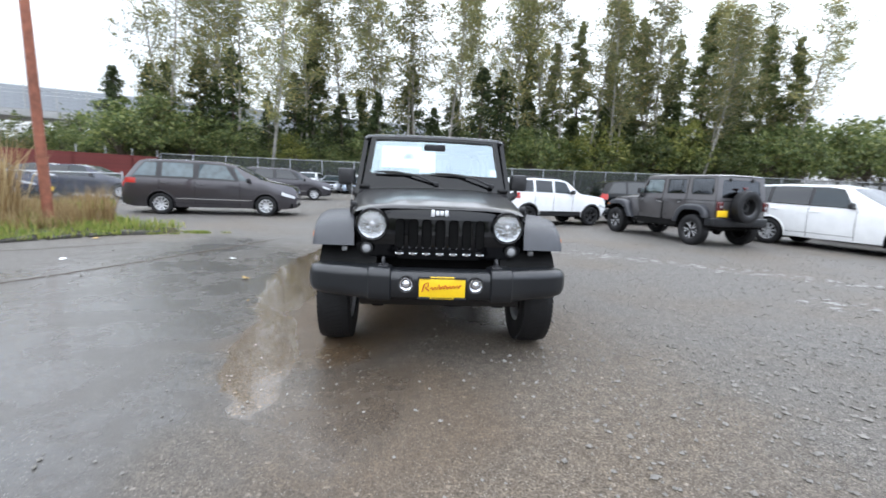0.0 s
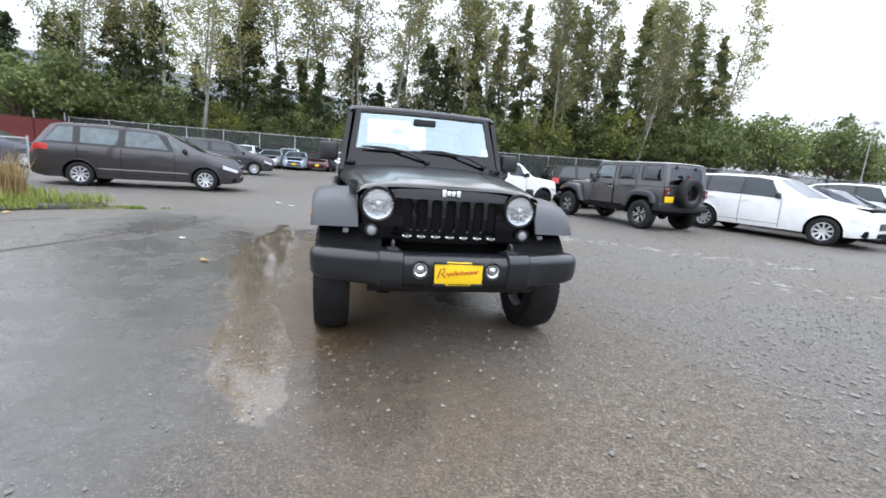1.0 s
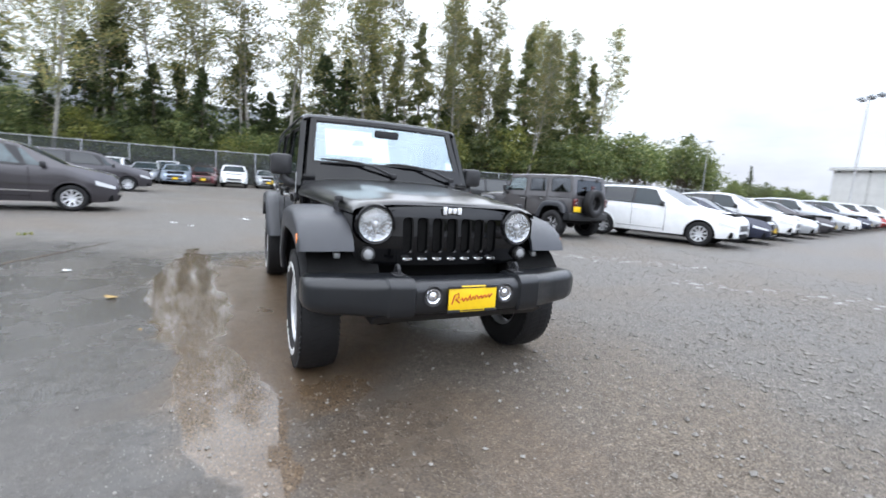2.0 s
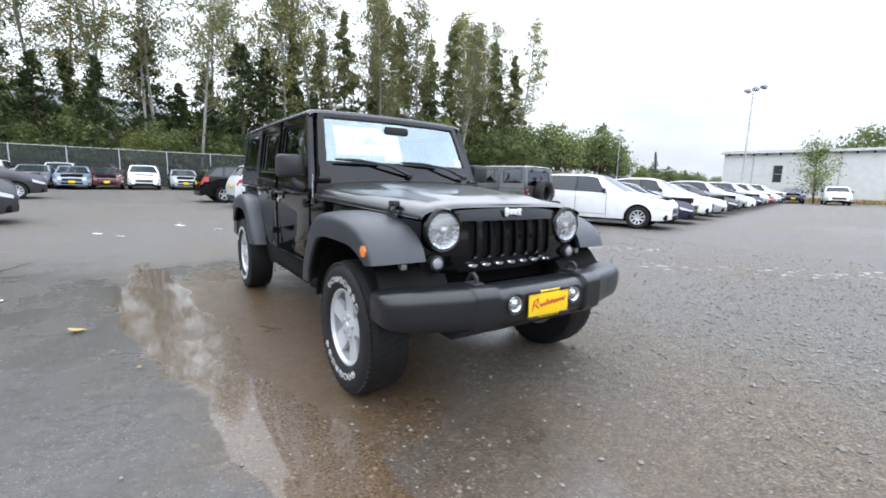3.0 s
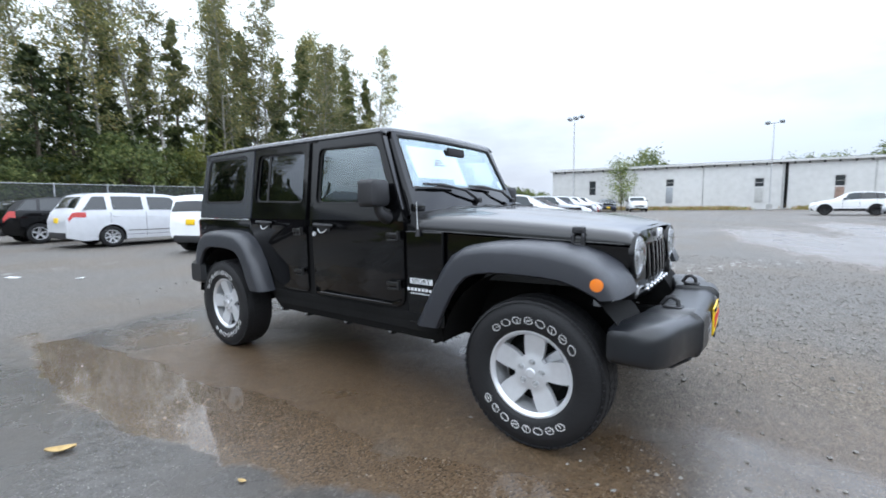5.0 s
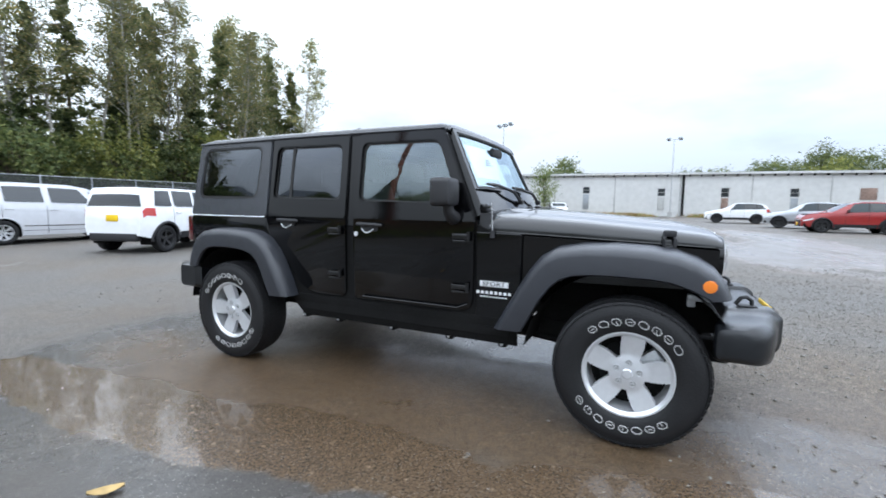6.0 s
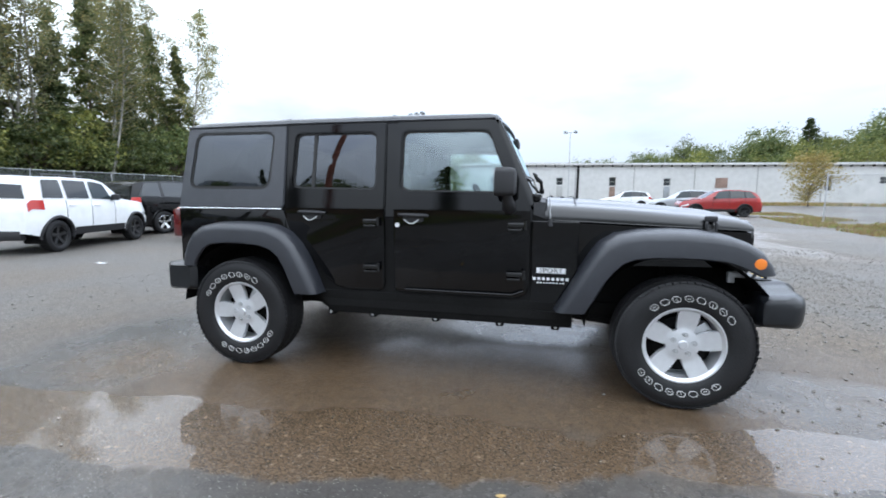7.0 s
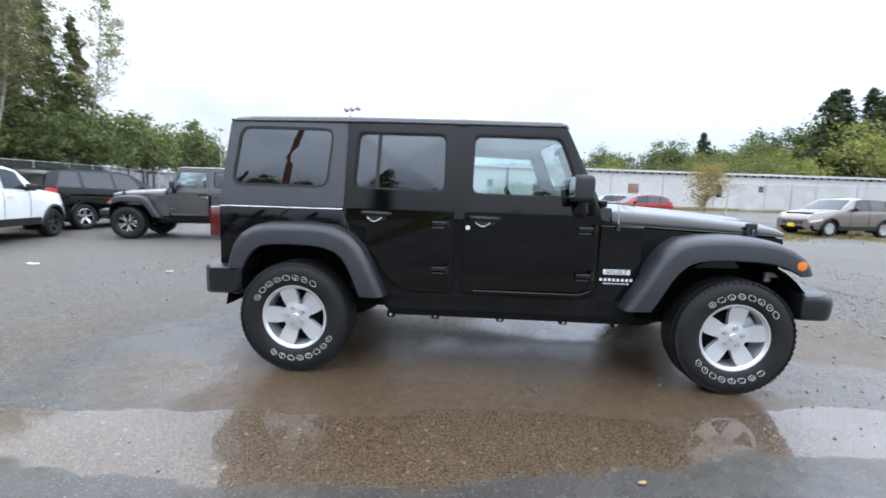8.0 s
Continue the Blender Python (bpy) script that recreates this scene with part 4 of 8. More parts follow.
        part(nm, bm, M_cabin_glass if nm == "windshield" else M_tint, top)

    def side_patch(nm, ya, yb, ta, tb, mat, out=0.006, both=True, label="", ni=5, nj=4):
        for sgn in (-1, 1):
            rows = []
            for j in range(nj):
                row = []
                for i in range(ni):
                    y = lerp(ya, yb, i / (ni - 1))
                    x, z = side(y, lerp(ta, tb, j / (nj - 1)))
                    row.append((sgn * (x + out), y, z))
                rows.append(row)
            b2 = bmesh.new()
            grid_patch(b2, rows, thick=0.012)
            part(nm, b2, mat, top, label)

    side_patch("headlamp", y0 + 0.06, y0 + 0.46, 0.78, 0.97, M_headlens)
    side_patch("tail_lamp", y1 - (0.46 if kind == "minivan" else 0.34), y1 - 0.05, 0.82 if kind == "minivan" else 0.74, 1.0, M_redlens_bright)
    if kind == "minivan":
        side_patch("side_moulding", R + 0.10, wb - R - 0.10, 0.30, 0.335, M_chrome if detail >= 1 else M_trim, ni=9, nj=2)
    if lower_trim:
        side_patch("sill_trim", R + 0.12, wb - R - 0.12, 0.0, 0.22, M_trim, ni=9)
    # door joints
    edges = sorted({S["glass"][0][0] - 0.06, S["glass"][0][1] + 0.04, S["glass"][1][1] + 0.04})
    if kind == "minivan":
        edges = [0.78, 2.09, 3.10]
    for sgn in (-1, 1):
        for ye in edges:
            pts = []
            for j in range(8):
                x, z = side(ye, lerp(0.05, 1.0, j / 7))
                pts.append((sgn * (x + 0.001), ye, z))
            bm = bmesh.new()
            tube(bm, pts, 0.006, 4)
            part("door_joint", bm, M_dark, top)
        pts = []
        for i in range(9):
            y = lerp(edges[0], edges[-1], i / 8)
            x, z = side(y, 0.16)
            pts.append((sgn * (x + 0.001), y, z))
        bm = bmesh.new()
        tube(bm, pts, 0.005, 4)
        part("sill_joint", bm, M_dark, top)
    for sgn in (-1, 1):
        for ye in edges[1:]:
            x, z = side(ye - 0.16, 0.86)
            bm = bmesh.new()
            box(bm, (sgn * (x + 0.018), ye - 0.16, z), (0.03, 0.19, 0.03), 0.010)
            part("door_handle", bm, body_mat, top)
        x, z = side(S["glass"][0][0] + 0.06, 1.12)
        bm = bmesh.new()
        box(bm, (sgn * (x + 0.11), S["glass"][0][0] + 0.02, z + 0.05), (0.20, 0.10, 0.15), 0.04)
        box(bm, (sgn * (x + 0.01), S["glass"][0][0] + 0.03, z - 0.01), (0.08, 0.06, 0.05), 0.01)
        part("wing_mirror", bm, M_trim, top)
    # nose and tail
    bm = bmesh.new()
    box(bm, (0, y0 + 0.035, 0.58), (W * 1.02, 0.10, 0.17), 0.02)
    gr = part("grille", bm, M_trim, top)
    for q in range(3):
        bm = bmesh.new()
        box(bm, (0, y0 - 0.02, 0.53 + 0.05 * q), (W * 0.96, 0.016, 0.010))
        part("grille_bar", bm, M_chrome, gr)
    bm = bmesh.new()
    box(bm, (0, y0 + 0.05, 0.37), (W * 1.15, 0.12, 0.13), 0.03)
    part("lower_grille", bm, M_dark, top)
    bm = bmesh.new()
    box(bm, (0, y1 - 0.06, 0.40), (W * 1.45, 0.16, 0.20), 0.04)
    part("rear_valance", bm, M_trim, top)
    if plate_front:
        bm = bmesh.new()
        box(bm, (0, y0 - 0.03, 0.46), (0.31, 0.012, 0.155), 0.004)
        part("dealer_plate", bm, M_yellow, top, "blank yellow dealer plate")
    if plate_rear:
        bm = bmesh.new()
        box(bm, (0, y1 + 0.004, 0.86), (0.31, 0.03, 0.155), 0.004)
        part("dealer_plate", bm, M_yellow, top, "blank yellow dealer plate")
    if roof_rack:
        for sgn in (-1, 1):
            bm = bmesh.new()
            pts = [(sgn * (roof(y, 0.2)[0]), y, roof(y, 0.2)[1] + 0.05) for y in np.linspace(1.4, y1 - 0.7, 8)]
            tube(bm, pts, 0.016, 6)
            for y in (1.45, 2.1, y1 - 0.75):
                box(bm, (sgn * roof(y, 0.2)[0], y, roof(y, 0.2)[1] + 0.02), (0.03, 0.06, 0.07))
            part("roof_rail", bm, M_trim, top)
    return top


M_seal_far = simple("black_window_surround", (0.010, 0.010, 0.011), rough=0.35, grain=0.1)
# opaque; the light that would come through the cabin is put into the colour
M_airy_glass = simple("light_cabin_glass", (0.055, 0.080, 0.090), rough=0.03, coat=0.25, grain=0.35, grain_scale=4, spec=0.5)
M_cabin_glass = simple("reflecting_glass", (0.022, 0.031, 0.036), rough=0.03, grain=0.08, grain_scale=5, spec=0.42)


def car_pose(front_x, front_y, rear_x, rear_y, half, side_seen):
    """The pose of a car from the outer faces of its two wheels on one side (-1: its right side)."""
    dx, dy = front_x - rear_x, front_y - rear_y
    ln = math.hypot(dx, dy)
    dx, dy = dx / ln, dy / ln
    th = math.atan2(dx, -dy)
    cx, cy = front_x - side_seen * half * math.cos(th), front_y - side_seen * half * math.sin(th)
    return pose(cx, cy, ground_z(front_x, front_y), 0, 0, math.degrees(th))


def car_at(x, y, heading):
    """heading: compass of the nose in degrees from +x, anticlockwise; x, y: the front axle's middle."""
    a = radians(heading)
    th = math.atan2(math.cos(a), -math.sin(a))
    return pose(x, y, ground_z(x, y), 0, 0, math.degrees(th))


# ---- the cars that stand round the lot ----
build_car("minivan", "minivan", M_grey_paint, car_pose(-5.07, 11.13, -8.11, 10.63, 0.94, -1), "dark grey minivan with plastic wheel covers on the wet lot", plate_front=False, plate_rear=False, airy=True)
build_car("suv", "boxy", M_white_paint, car_pose(6.15, 11.75, 3.60, 10.95, 0.86, -1), "boxy white SUV with black wheels and yellow plate", rims="five", rim_mat=M_darkwheel, lower_trim=True, roof_rack=True)
build_car("crossover", "long_suv", M_white_paint, car_pose(10.76, 5.32, 9.74, 8.02, 0.9, -1), "white crossover with silver wheel covers at the row's end", plate_front=False, group="row of parked cars")
build_car("minivan", "minivan", M_pearl_paint, car_pose(5.33, 15.95, 2.27, 15.80, 0.94, -1), "pearl white minivan with red tail lamps and chrome wheels", rims="seven", rim_mat=M_alloy, black_pillars=False)
build_car("suv", "suv", M_black_paint, car_pose(3.9, 19.6, 1.25, 19.4, 0.88, -1), "black SUV with red tail lamps and yellow plate", rims="five", privacy=True)
build_car("suv", "long_suv", M_black_paint, car_pose(10.7, 12.1, 7.75, 12.5, 0.90, -1), "black SUV with bright five-spoke wheels behind the off-roader", rims="five", rim_mat=M_chrome, privacy=True)
build_car("suv", "suv", M_darkblue_paint, car_at(12.5, 16.5, 4), "dark blue SUV beyond the white minivan")
build_car("suv", "suv", M_silver_paint, car_at(15.5, 20.5, 4), "silver SUV beyond the white minivan", roof_rack=True)
build_car("minivan", "minivan", M_grey_paint, car_pose(-5.9, 21.7, -8.9, 20.9, 0.94, -1), "dark grey minivan parked behind another minivan", plate_front=False)
build_car("sedan", "sedan", M_white_paint, car_at(-7.6, 17.6, 8), "white sedan between two dark minivans")
build_car("suv", "boxy", M_darkblue_paint, car_at(-14.6, 13.6, 12), "dark SUV standing behind the low fence")
build_car("sedan", "sedan", M_darkblue_paint, car_at(-13.0, 17.0, 12), "dark sedan standing behind the low fence")
build_car("sedan", "sedan", M_grey_paint, car_at(-17.0, 20.5, 12), "dark grey sedan standing behind the low fence")

# row with their noses to the lane
row_mats = [M_darkblue_paint, M_white_paint, M_silver_paint, M_grey_paint, M_silver_paint, M_white_paint, M_darkblue_paint, M_silver_paint, M_red_paint, M_white_paint, M_silver_paint, M_grey_paint, M_white_paint]
row_words = ["dark blue", "white", "silver", "dark grey", "silver", "white", "dark blue", "silver", "red", "white", "silver", "dark grey", "white"]
row_kinds = ["sedan", "suv", "sedan", "sedan", "suv", "sedan", "sedan", "long_suv", "sedan", "suv", "sedan", "sedan", "suv"]
ROW_D = (math.cos(radians(13)), math.sin(radians(13)))
for i, (mt, wd_, kd) in enumerate(zip(row_mats, row_words, row_kinds)):
    x, y = 11.6 + ROW_D[0] * 2.85 * (i + 1), 5.64 + ROW_D[1] * 2.85 * (i + 1)
    build_car("crossover" if kd in ("suv", "long_suv") else "sedan", kd, mt, car_at(x, y, -69.3), wd_ + " parked car in the long row", group="row of parked cars", plate_front=i % 3 == 0, detail=0.7)
# a second row back to back with the first
for i in range(9):
    x, y = 13.0 + ROW_D[0] * 3.4 * (i + 1), 15.6 + ROW_D[1] * 3.4 * (i + 1)
    build_car("sedan" if i % 2 else "suv", "sedan" if i % 2 else "suv", (M_silver_paint, M_white_paint, M_grey_paint, M_white_paint, M_red_paint)[i % 5], car_at(x, y, 110.7), "parked car in the far row with its tail to the lane", group="far row of parked cars", detail=0.6)

# along the back fence
for x, y, kd, mt, words, hd in ((-9.6, 35.5, "suv", M_white_paint, "white SUV", -92), (-7.2, 34.2, "sedan", M_silver_paint, "pale silver sedan", -90), (-5.2, 33.6, "sedan", M_steel_paint, "steel blue sedan", -88),
                                (-3.6, 34.6, "sedan", M_maroon_paint, "maroon sedan", -88), (-1.6, 34.6, "suv", M_white_paint, "white hatchback", -90), (0.8, 35.0, "sedan", M_silver_paint, "silver sedan", -90),
                                (-12.2, 35.6, "boxy", M_white_paint, "white boxy SUV", -92), (-6.4, 38.3, "suv", M_white_paint, "white SUV in the second rank", -90), (3.6, 35.2, "sedan", M_maroon_paint, "dark red sedan", -90),
                                (18.0, 33.2, "suv", M_white_paint, "white SUV", -90), (22.0, 32.6, "sedan", M_silver_paint, "silver sedan", -90), (26.0, 32.0, "suv", M_grey_paint, "dark grey SUV", -90), (30.0, 31.4, "suv", M_white_paint, "white SUV", -90)):
    build_car("suv" if kd != "sedan" else "sedan", kd, mt, car_at(x, y - 1.0, hd), words + " nosed out along the back fence", group="cars along the back fence", detail=0.7, plate_front=words[0] in "sm")

# before the white building
build_car("suv", "suv", M_red_paint, car_pose(26.3, -8.3, 26.2, -10.95, 0.88, 1), "bright red SUV with dark wheels parked before the white building", plate_front=True, rims="five", rim_mat=M_darkwheel, lower_trim=True)
build_car("crossover", "suv", M_silver_paint, car_pose(30.9, -7.4, 30.2, -9.95, 0.88, 1), "silver crossover with dark wheels parked before the white building", plate_front=False, rims="five", rim_mat=M_darkwheel, lower_trim=True)
build_car("crossover", "suv", M_white_paint, car_pose(38.5, -4.9, 38.3, -7.5, 0.88, 1), "white crossover with dark wheels parked before the white building", plate_front=False, rims="five", rim_mat=M_darkwheel, lower_trim=True)
build_car("suv", "suv", M_tan_paint, car_pose(14.95, -13.0, 15.5, -15.6, 0.88, 1), "pale tan SUV with yellow plate on the grass verge", lower_trim=True)
build_car("suv", "suv", M_steel_paint, car_at(17.7, -18.6, 102), "steel blue SUV beside the tan SUV")
build_car("sedan", "sedan", M_darkblue_paint, car_at(47.5, 12.6, -160), "dark sedan facing the lot before the white building", plate_front=True)
build_car("suv", "boxy", M_white_paint, car_at(47.5, 9.4, -160), "white van-like SUV facing the lot before the white building", plate_front=False)


# ---- four-door off-roaders: y runs backwards from the front axle, the nose points to -y, its right side to -x ----
M_hardtop = simple("textured_black_hardtop", (0.030, 0.033, 0.040), rough=0.27, spec=0.75, grain=0.10, grain_scale=220, bump=0.12)
M_seal = simple("window_rubber", (0.010, 0.010, 0.010), rough=0.6, grain=0.1)
M_bulb = simple("frosted_bulb_cap", (0.55, 0.56, 0.58), rough=0.25, metal=0.6, grain=0.1)
M_badge = simple("silver_badge", (0.74, 0.75, 0.77), rough=0.3, metal=0.25, grain=0.05)


def side_x(z):
    """Half width of the body's side at height z."""
    if z <= 1.14:
        return 0.800 - 0.030 * max(0.0, (0.72 - z) / 0.3) ** 1.5
    return 0.800 - 0.118 * (z - 1.14)


def nose_x(y):
    """Half width of hood and fenders, which taper to the grille."""
    return lerp(0.625, 0.795, min(max((y + 0.42) / 1.30, 0.0), 1.0))


def side_plate(outline, sgn, out, thick, bevel=0.006):
    """A panel that follows the body's side, its outline in (y, z)."""
    bm = bmesh.new()
    plate(bm, outline, "x", -thick, 0.0, bevel)
    for v in bm.verts:
        v.co.x = sgn * (side_x(v.co.z) + out + v.co.x)
    return bm


def side_ring(outer, inner, sgn, out, thick, r_out=0.03, r_in=0.05):
    """A window frame on the body's side between two rounded outlines in (y, z)."""
    o, i = rounded(outer, r_out, 5), rounded(inner, r_in, 5)
    bm = bmesh.new()
    loops = []
    for pts, d in ((o, -thick), (o, 0.0), (i, 0.0), (i, -thick)):
        if d == 0.0:
            pass
        loops.append([bm.verts.new((sgn * (side_x(z) + out + d), y, z)) for y, z in pts])
    n = len(o)
    for a, b in zip(loops, loops[1:] + loops[:1]):
        for k in range(n):
            bm.faces.new((a[k], a[(k + 1) % n], b[(k + 1) % n], b[k]))
    es = [e for e in bm.edges if (e.verts[0] in loops[1] and e.verts[1] in loops[1]) or (e.verts[0] in loops[2] and e.verts[1] in loops[2])] if n < 40 else []
    if es:
        bmesh.ops.bevel(bm, geom=es, offset=min(0.007, thick * 0.4), segments=2, affect="EDGES")
    return bm


def side_pane(outline, sgn, out, r=0.05):
    """Gently bowed safety glass with rounded corners."""
    pts = rounded(outline, r, 5)
    cy, cz = sum(p[0] for p in pts) / len(pts), sum(p[1] for p in pts) / len(pts)
    bm = bmesh.new()
    rows = []
    for s in (1.0, 0.9, 0.78, 0.64, 0.48, 0.32, 0.16):
        rows.append([bm.verts.new((sgn * (side_x(lerp(cz, z, s)) + out + 0.008 * (1 - s * s)), lerp(cy, y, s), lerp(cz, z, s))) for y, z in pts])
    mid = bm.verts.new((sgn * (side_x(cz) + out + 0.008), cy, cz))
    n = len(pts)
    for a, b in zip(rows, rows[1:]):
        for k in range(n):
            bm.faces.new((a[k], a[(k + 1) % n], b[(k + 1) % n], b[k]))
    for k in range(n):
        bm.faces.new((rows[-1][k], rows[-1][(k + 1) % n], mid))
    return bm


def rig_tyre(R, width, rim_r):
    w = width / 2
    bm = bmesh.new()
    lathe_x(bm, [(w * 0.82, rim_r - 0.004), (w * 0.92, rim_r + 0.012), (w * 1.0, (R + rim_r) / 2), (w * 0.93, R - 0.045), (w * 0.82, R - 0.014), (w * 0.5, R - 0.006), (-w * 0.5, R - 0.006),
                 (-w * 0.82, R - 0.014), (-w * 0.93, R - 0.045), (-w * 0.985, R - 0.062), (-w * 1.0, (R + rim_r) / 2), (-w * 0.985, rim_r + 0.040), (-w * 0.95, rim_r + 0.022), (-w * 0.92, rim_r + 0.012), (-w * 0.82, rim_r - 0.004)], 64, full=False)
    me = finish(bm, "tyre", angle=42)
    me.materials.append(M_rubber)
    bm = bmesh.new()
    n = 60
    for k in range(n):
        a = 2 * math.pi * k / n
        t = Matrix.Rotation(a, 4, "X")
        tw = Matrix.Rotation(radians(14), 4, "Z")
        for x, hw, off in ((-w * 0.80, 0.030, 0), (-w * 0.30, 0.058, 0.5), (w * 0.30, 0.058, 0), (w * 0.80, 0.030, 0.5)):
            t2 = Matrix.Rotation(a + off * 2 * math.pi / n, 4, "X")
            lean = Matrix.Rotation(radians(16 if abs(x) > w * 0.5 else 0) * (1 if x < 0 else -1), 4, "Y")
            box(bm, (0, 0, 0), (hw, 0.034, 0.010), 0.0, t2 @ Matrix.Translation((x, 0, R - (0.009 if abs(x) < w * 0.5 else 0.0235))) @ lean @ tw)
    tread = finish(bm, "tread", angle=42)
    tread.materials.append(M_rubber)
    return me, tread


def rig_rim(rim_r, face_x):
    """Five broad spokes with tapered openings between them, lug nuts and centre cap."""
    bm = bmesh.new()
    radii = [0.0, 0.030, 0.060, 0.078, 0.092, 0.106, 0.120, 0.136, 0.154, 0.172, 0.190, rim_r - 0.026, rim_r - 0.010, rim_r]
    n = 180
    rows = []
    for r in radii:
        dish = face_x + 0.014 * min(1, (r / 0.10)) ** 2 if r < 0.10 else face_x + 0.014 - 0.020 * ((r - 0.10) / (rim_r - 0.10)) ** 1.2
        if r >= rim_r - 0.012:
            dish = face_x - 0.016
        rows.append([bm.verts.new((dish, r * math.sin(2 * math.pi * k / n), r * math.cos(2 * math.pi * k / n))) for k in range(n)])
    for i in range(1, len(radii) - 1):
        rm = (radii[i] + radii[i + 1]) / 2
        for k in range(n):
            ang = (360 * (k + 0.5) / n + 36) % 72 - 36
            ang = 36 - abs(ang)
            half = 0.0
            if 0.085 < rm < rim_r - 0.026:
                half = lerp(6.5, 19.5, min(1, (rm - 0.085) / 0.105))
            if ang < half:
                continue
            bm.faces.new((rows[i][k], rows[i][(k + 1) % n], rows[i + 1][(k + 1) % n], rows[i + 1][k]))
    c = bm.verts.new((face_x - 0.002, 0, 0))
    for k in range(n):
        bm.faces.new((c, rows[1][(k + 1) % n], rows[1][k]))
    bmesh.ops.delete(bm, geom=[v for v in bm.verts if not v.link_faces], context="VERTS")
    fs = list(bm.faces)
    bmesh.ops.recalc_face_normals(bm, faces=fs)
    ext = bmesh.ops.extrude_face_region(bm, geom=fs)
    for v in ext["geom"]:
        if isinstance(v, bmesh.types.BMVert):
            v.co.x += 0.030
    lathe_x(bm, [(face_x - 0.016, rim_r), (face_x + 0.0, rim_r - 0.016), (face_x + 0.05, rim_r - 0.028), (face_x + 0.17, rim_r - 0.03), (face_x + 0.19, rim_r)], 60, full=False)
    rim = finish(bm, "rim", angle=32)
    bm = bmesh.new()
    lathe_x(bm, [(face_x - 0.008, 0.0), (face_x - 0.007, 0.022), (face_x - 0.002, 0.027), (face_x + 0.01, 0.028)], 24, full=False)
    cap = finish(bm, "centre_cap")
    bm = bmesh.new()
    lathe_x(bm, [(face_x - 0.004, 0.0), (face_x - 0.003, 0.007), (face_x + 0.002, 0.010), (face_x + 0.015, 0.010)], 8, full=False)
    lathe_x(bm, [(face_x + 0.001, 0.011), (face_x - 0.001, 0.0165), (face_x + 0.012, 0.0165)], 16, full=False)
    nut = finish(bm, "lug_nut")
    bm = bmesh.new()
    lathe_x(bm, [(face_x + 0.075, 0.0), (face_x + 0.070, 0.05), (face_x + 0.082, 0.06), (face_x + 0.082, 0.15), (face_x + 0.10, 0.152), (face_x + 0.12, 0.19), (face_x + 0.12, rim_r - 0.03)], 40, full=False)
    disc = finish(bm, "brake_disc")
    bm = bmesh.new()
    box(bm, (face_x + 0.075, -0.10, 0.075), (0.05, 0.10, 0.12), 0.015, Matrix.Rotation(radians(45), 4, "X"))
    caliper = finish(bm, "brake_caliper")
    return rim, cap, nut, disc, caliper


def letter_ring(text_kind, radius, x, start, span):
    """Outlined white blocks round a tyre's sidewall."""
    bm = bmesh.new()
    n = 8
    for k in range(n):
        a = start + span * (k + 0.5) / n
        ww, hh, tk = 0.046, 0.033, 0.0024
        ww *= (1.0, 0.9, 0.95)[(k + text_kind) % 3]
        cut = 0.011
        ring = [(-ww / 2 + cut, -hh / 2), (ww / 2 - cut, -hh / 2), (ww / 2, -hh / 2 + cut), (ww / 2, hh / 2 - cut), (ww / 2 - cut, hh / 2), (-ww / 2 + cut, hh / 2), (-ww / 2, hh / 2 - cut), (-ww / 2, -hh / 2 + cut)]
        strokes = list(zip(ring, ring[1:] + ring[:1]))
        if (k + text_kind) % 3 == 1:
            strokes.append(((-ww * 0.22, 0.0), (ww * 0.22, 0.0)))
        elif (k + text_kind) % 3 == 2:
            strokes.append(((-ww * 0.05, -hh * 0.5), (ww * 0.02, hh * 0.12)))
        c, s = math.cos(a), math.sin(a)
        for (ua, va), (ub, vb) in strokes:
            ua, ub = ua + 0.22 * va, ub + 0.22 * vb
            du, dv = ub - ua, vb - va
            ln = math.hypot(du, dv)
            u, rr = (ua + ub) / 2, radius + (va + vb) / 2
            box(bm, (0, 0, 0), (0.004, ln + tk * 0.6, tk), 0.0, Matrix.Translation((x, rr * s + u * c, rr * c - u * s)) @ Matrix.Rotation(-a, 4, "X") @ Matrix.Rotation(math.atan2(dv, du), 4, "X"))
    me = finish(bm, "sidewall_lettering", smooth=False)
    me.materials.append(M_white_letter)
    return me


FLARE_FRONT = ([(0.72, 0.54), (0.65, 0.66), (0.58, 0.79), (0.52, 0.89), (0.46, 0.965), (0.38, 1.012), (0.25, 1.034), (0.08, 1.042), (-0.08, 1.035), (-0.20, 1.016), (-0.29, 0.985), (-0.362, 0.940), (-0.408, 0.880), (-0.430, 0.826)],
               [(0.565, 0.545), (0.51, 0.65), (0.46, 0.745), (0.41, 0.815), (0.36, 0.862), (0.30, 0.888), (0.20, 0.902), (0.06, 0.905), (-0.08, 0.902), (-0.17, 0.893), (-0.24, 0.872), (-0.295, 0.848), (-0.335, 0.828), (-0.35, 0.815)])
FLARE_REAR = ([(2.335, 0.56), (2.375, 0.66), (2.43, 0.78), (2.49, 0.89), (2.57, 0.97), (2.68, 1.017), (2.82, 1.030), (2.98, 1.032), (3.12, 1.026), (3.22, 1.005), (3.30, 0.955), (3.35, 0.88), (3.38, 0.80), (3.395, 0.725)],
              [(2.485, 0.56), (2.515, 0.65), (2.555, 0.745), (2.60, 0.82), (2.66, 0.868), (2.745, 0.893), (2.84, 0.902), (2.96, 0.905), (3.07, 0.902), (3.15, 0.890), (3.21, 0.855), (3.25, 0.805), (3.275, 0.765), (3.29, 0.725)])


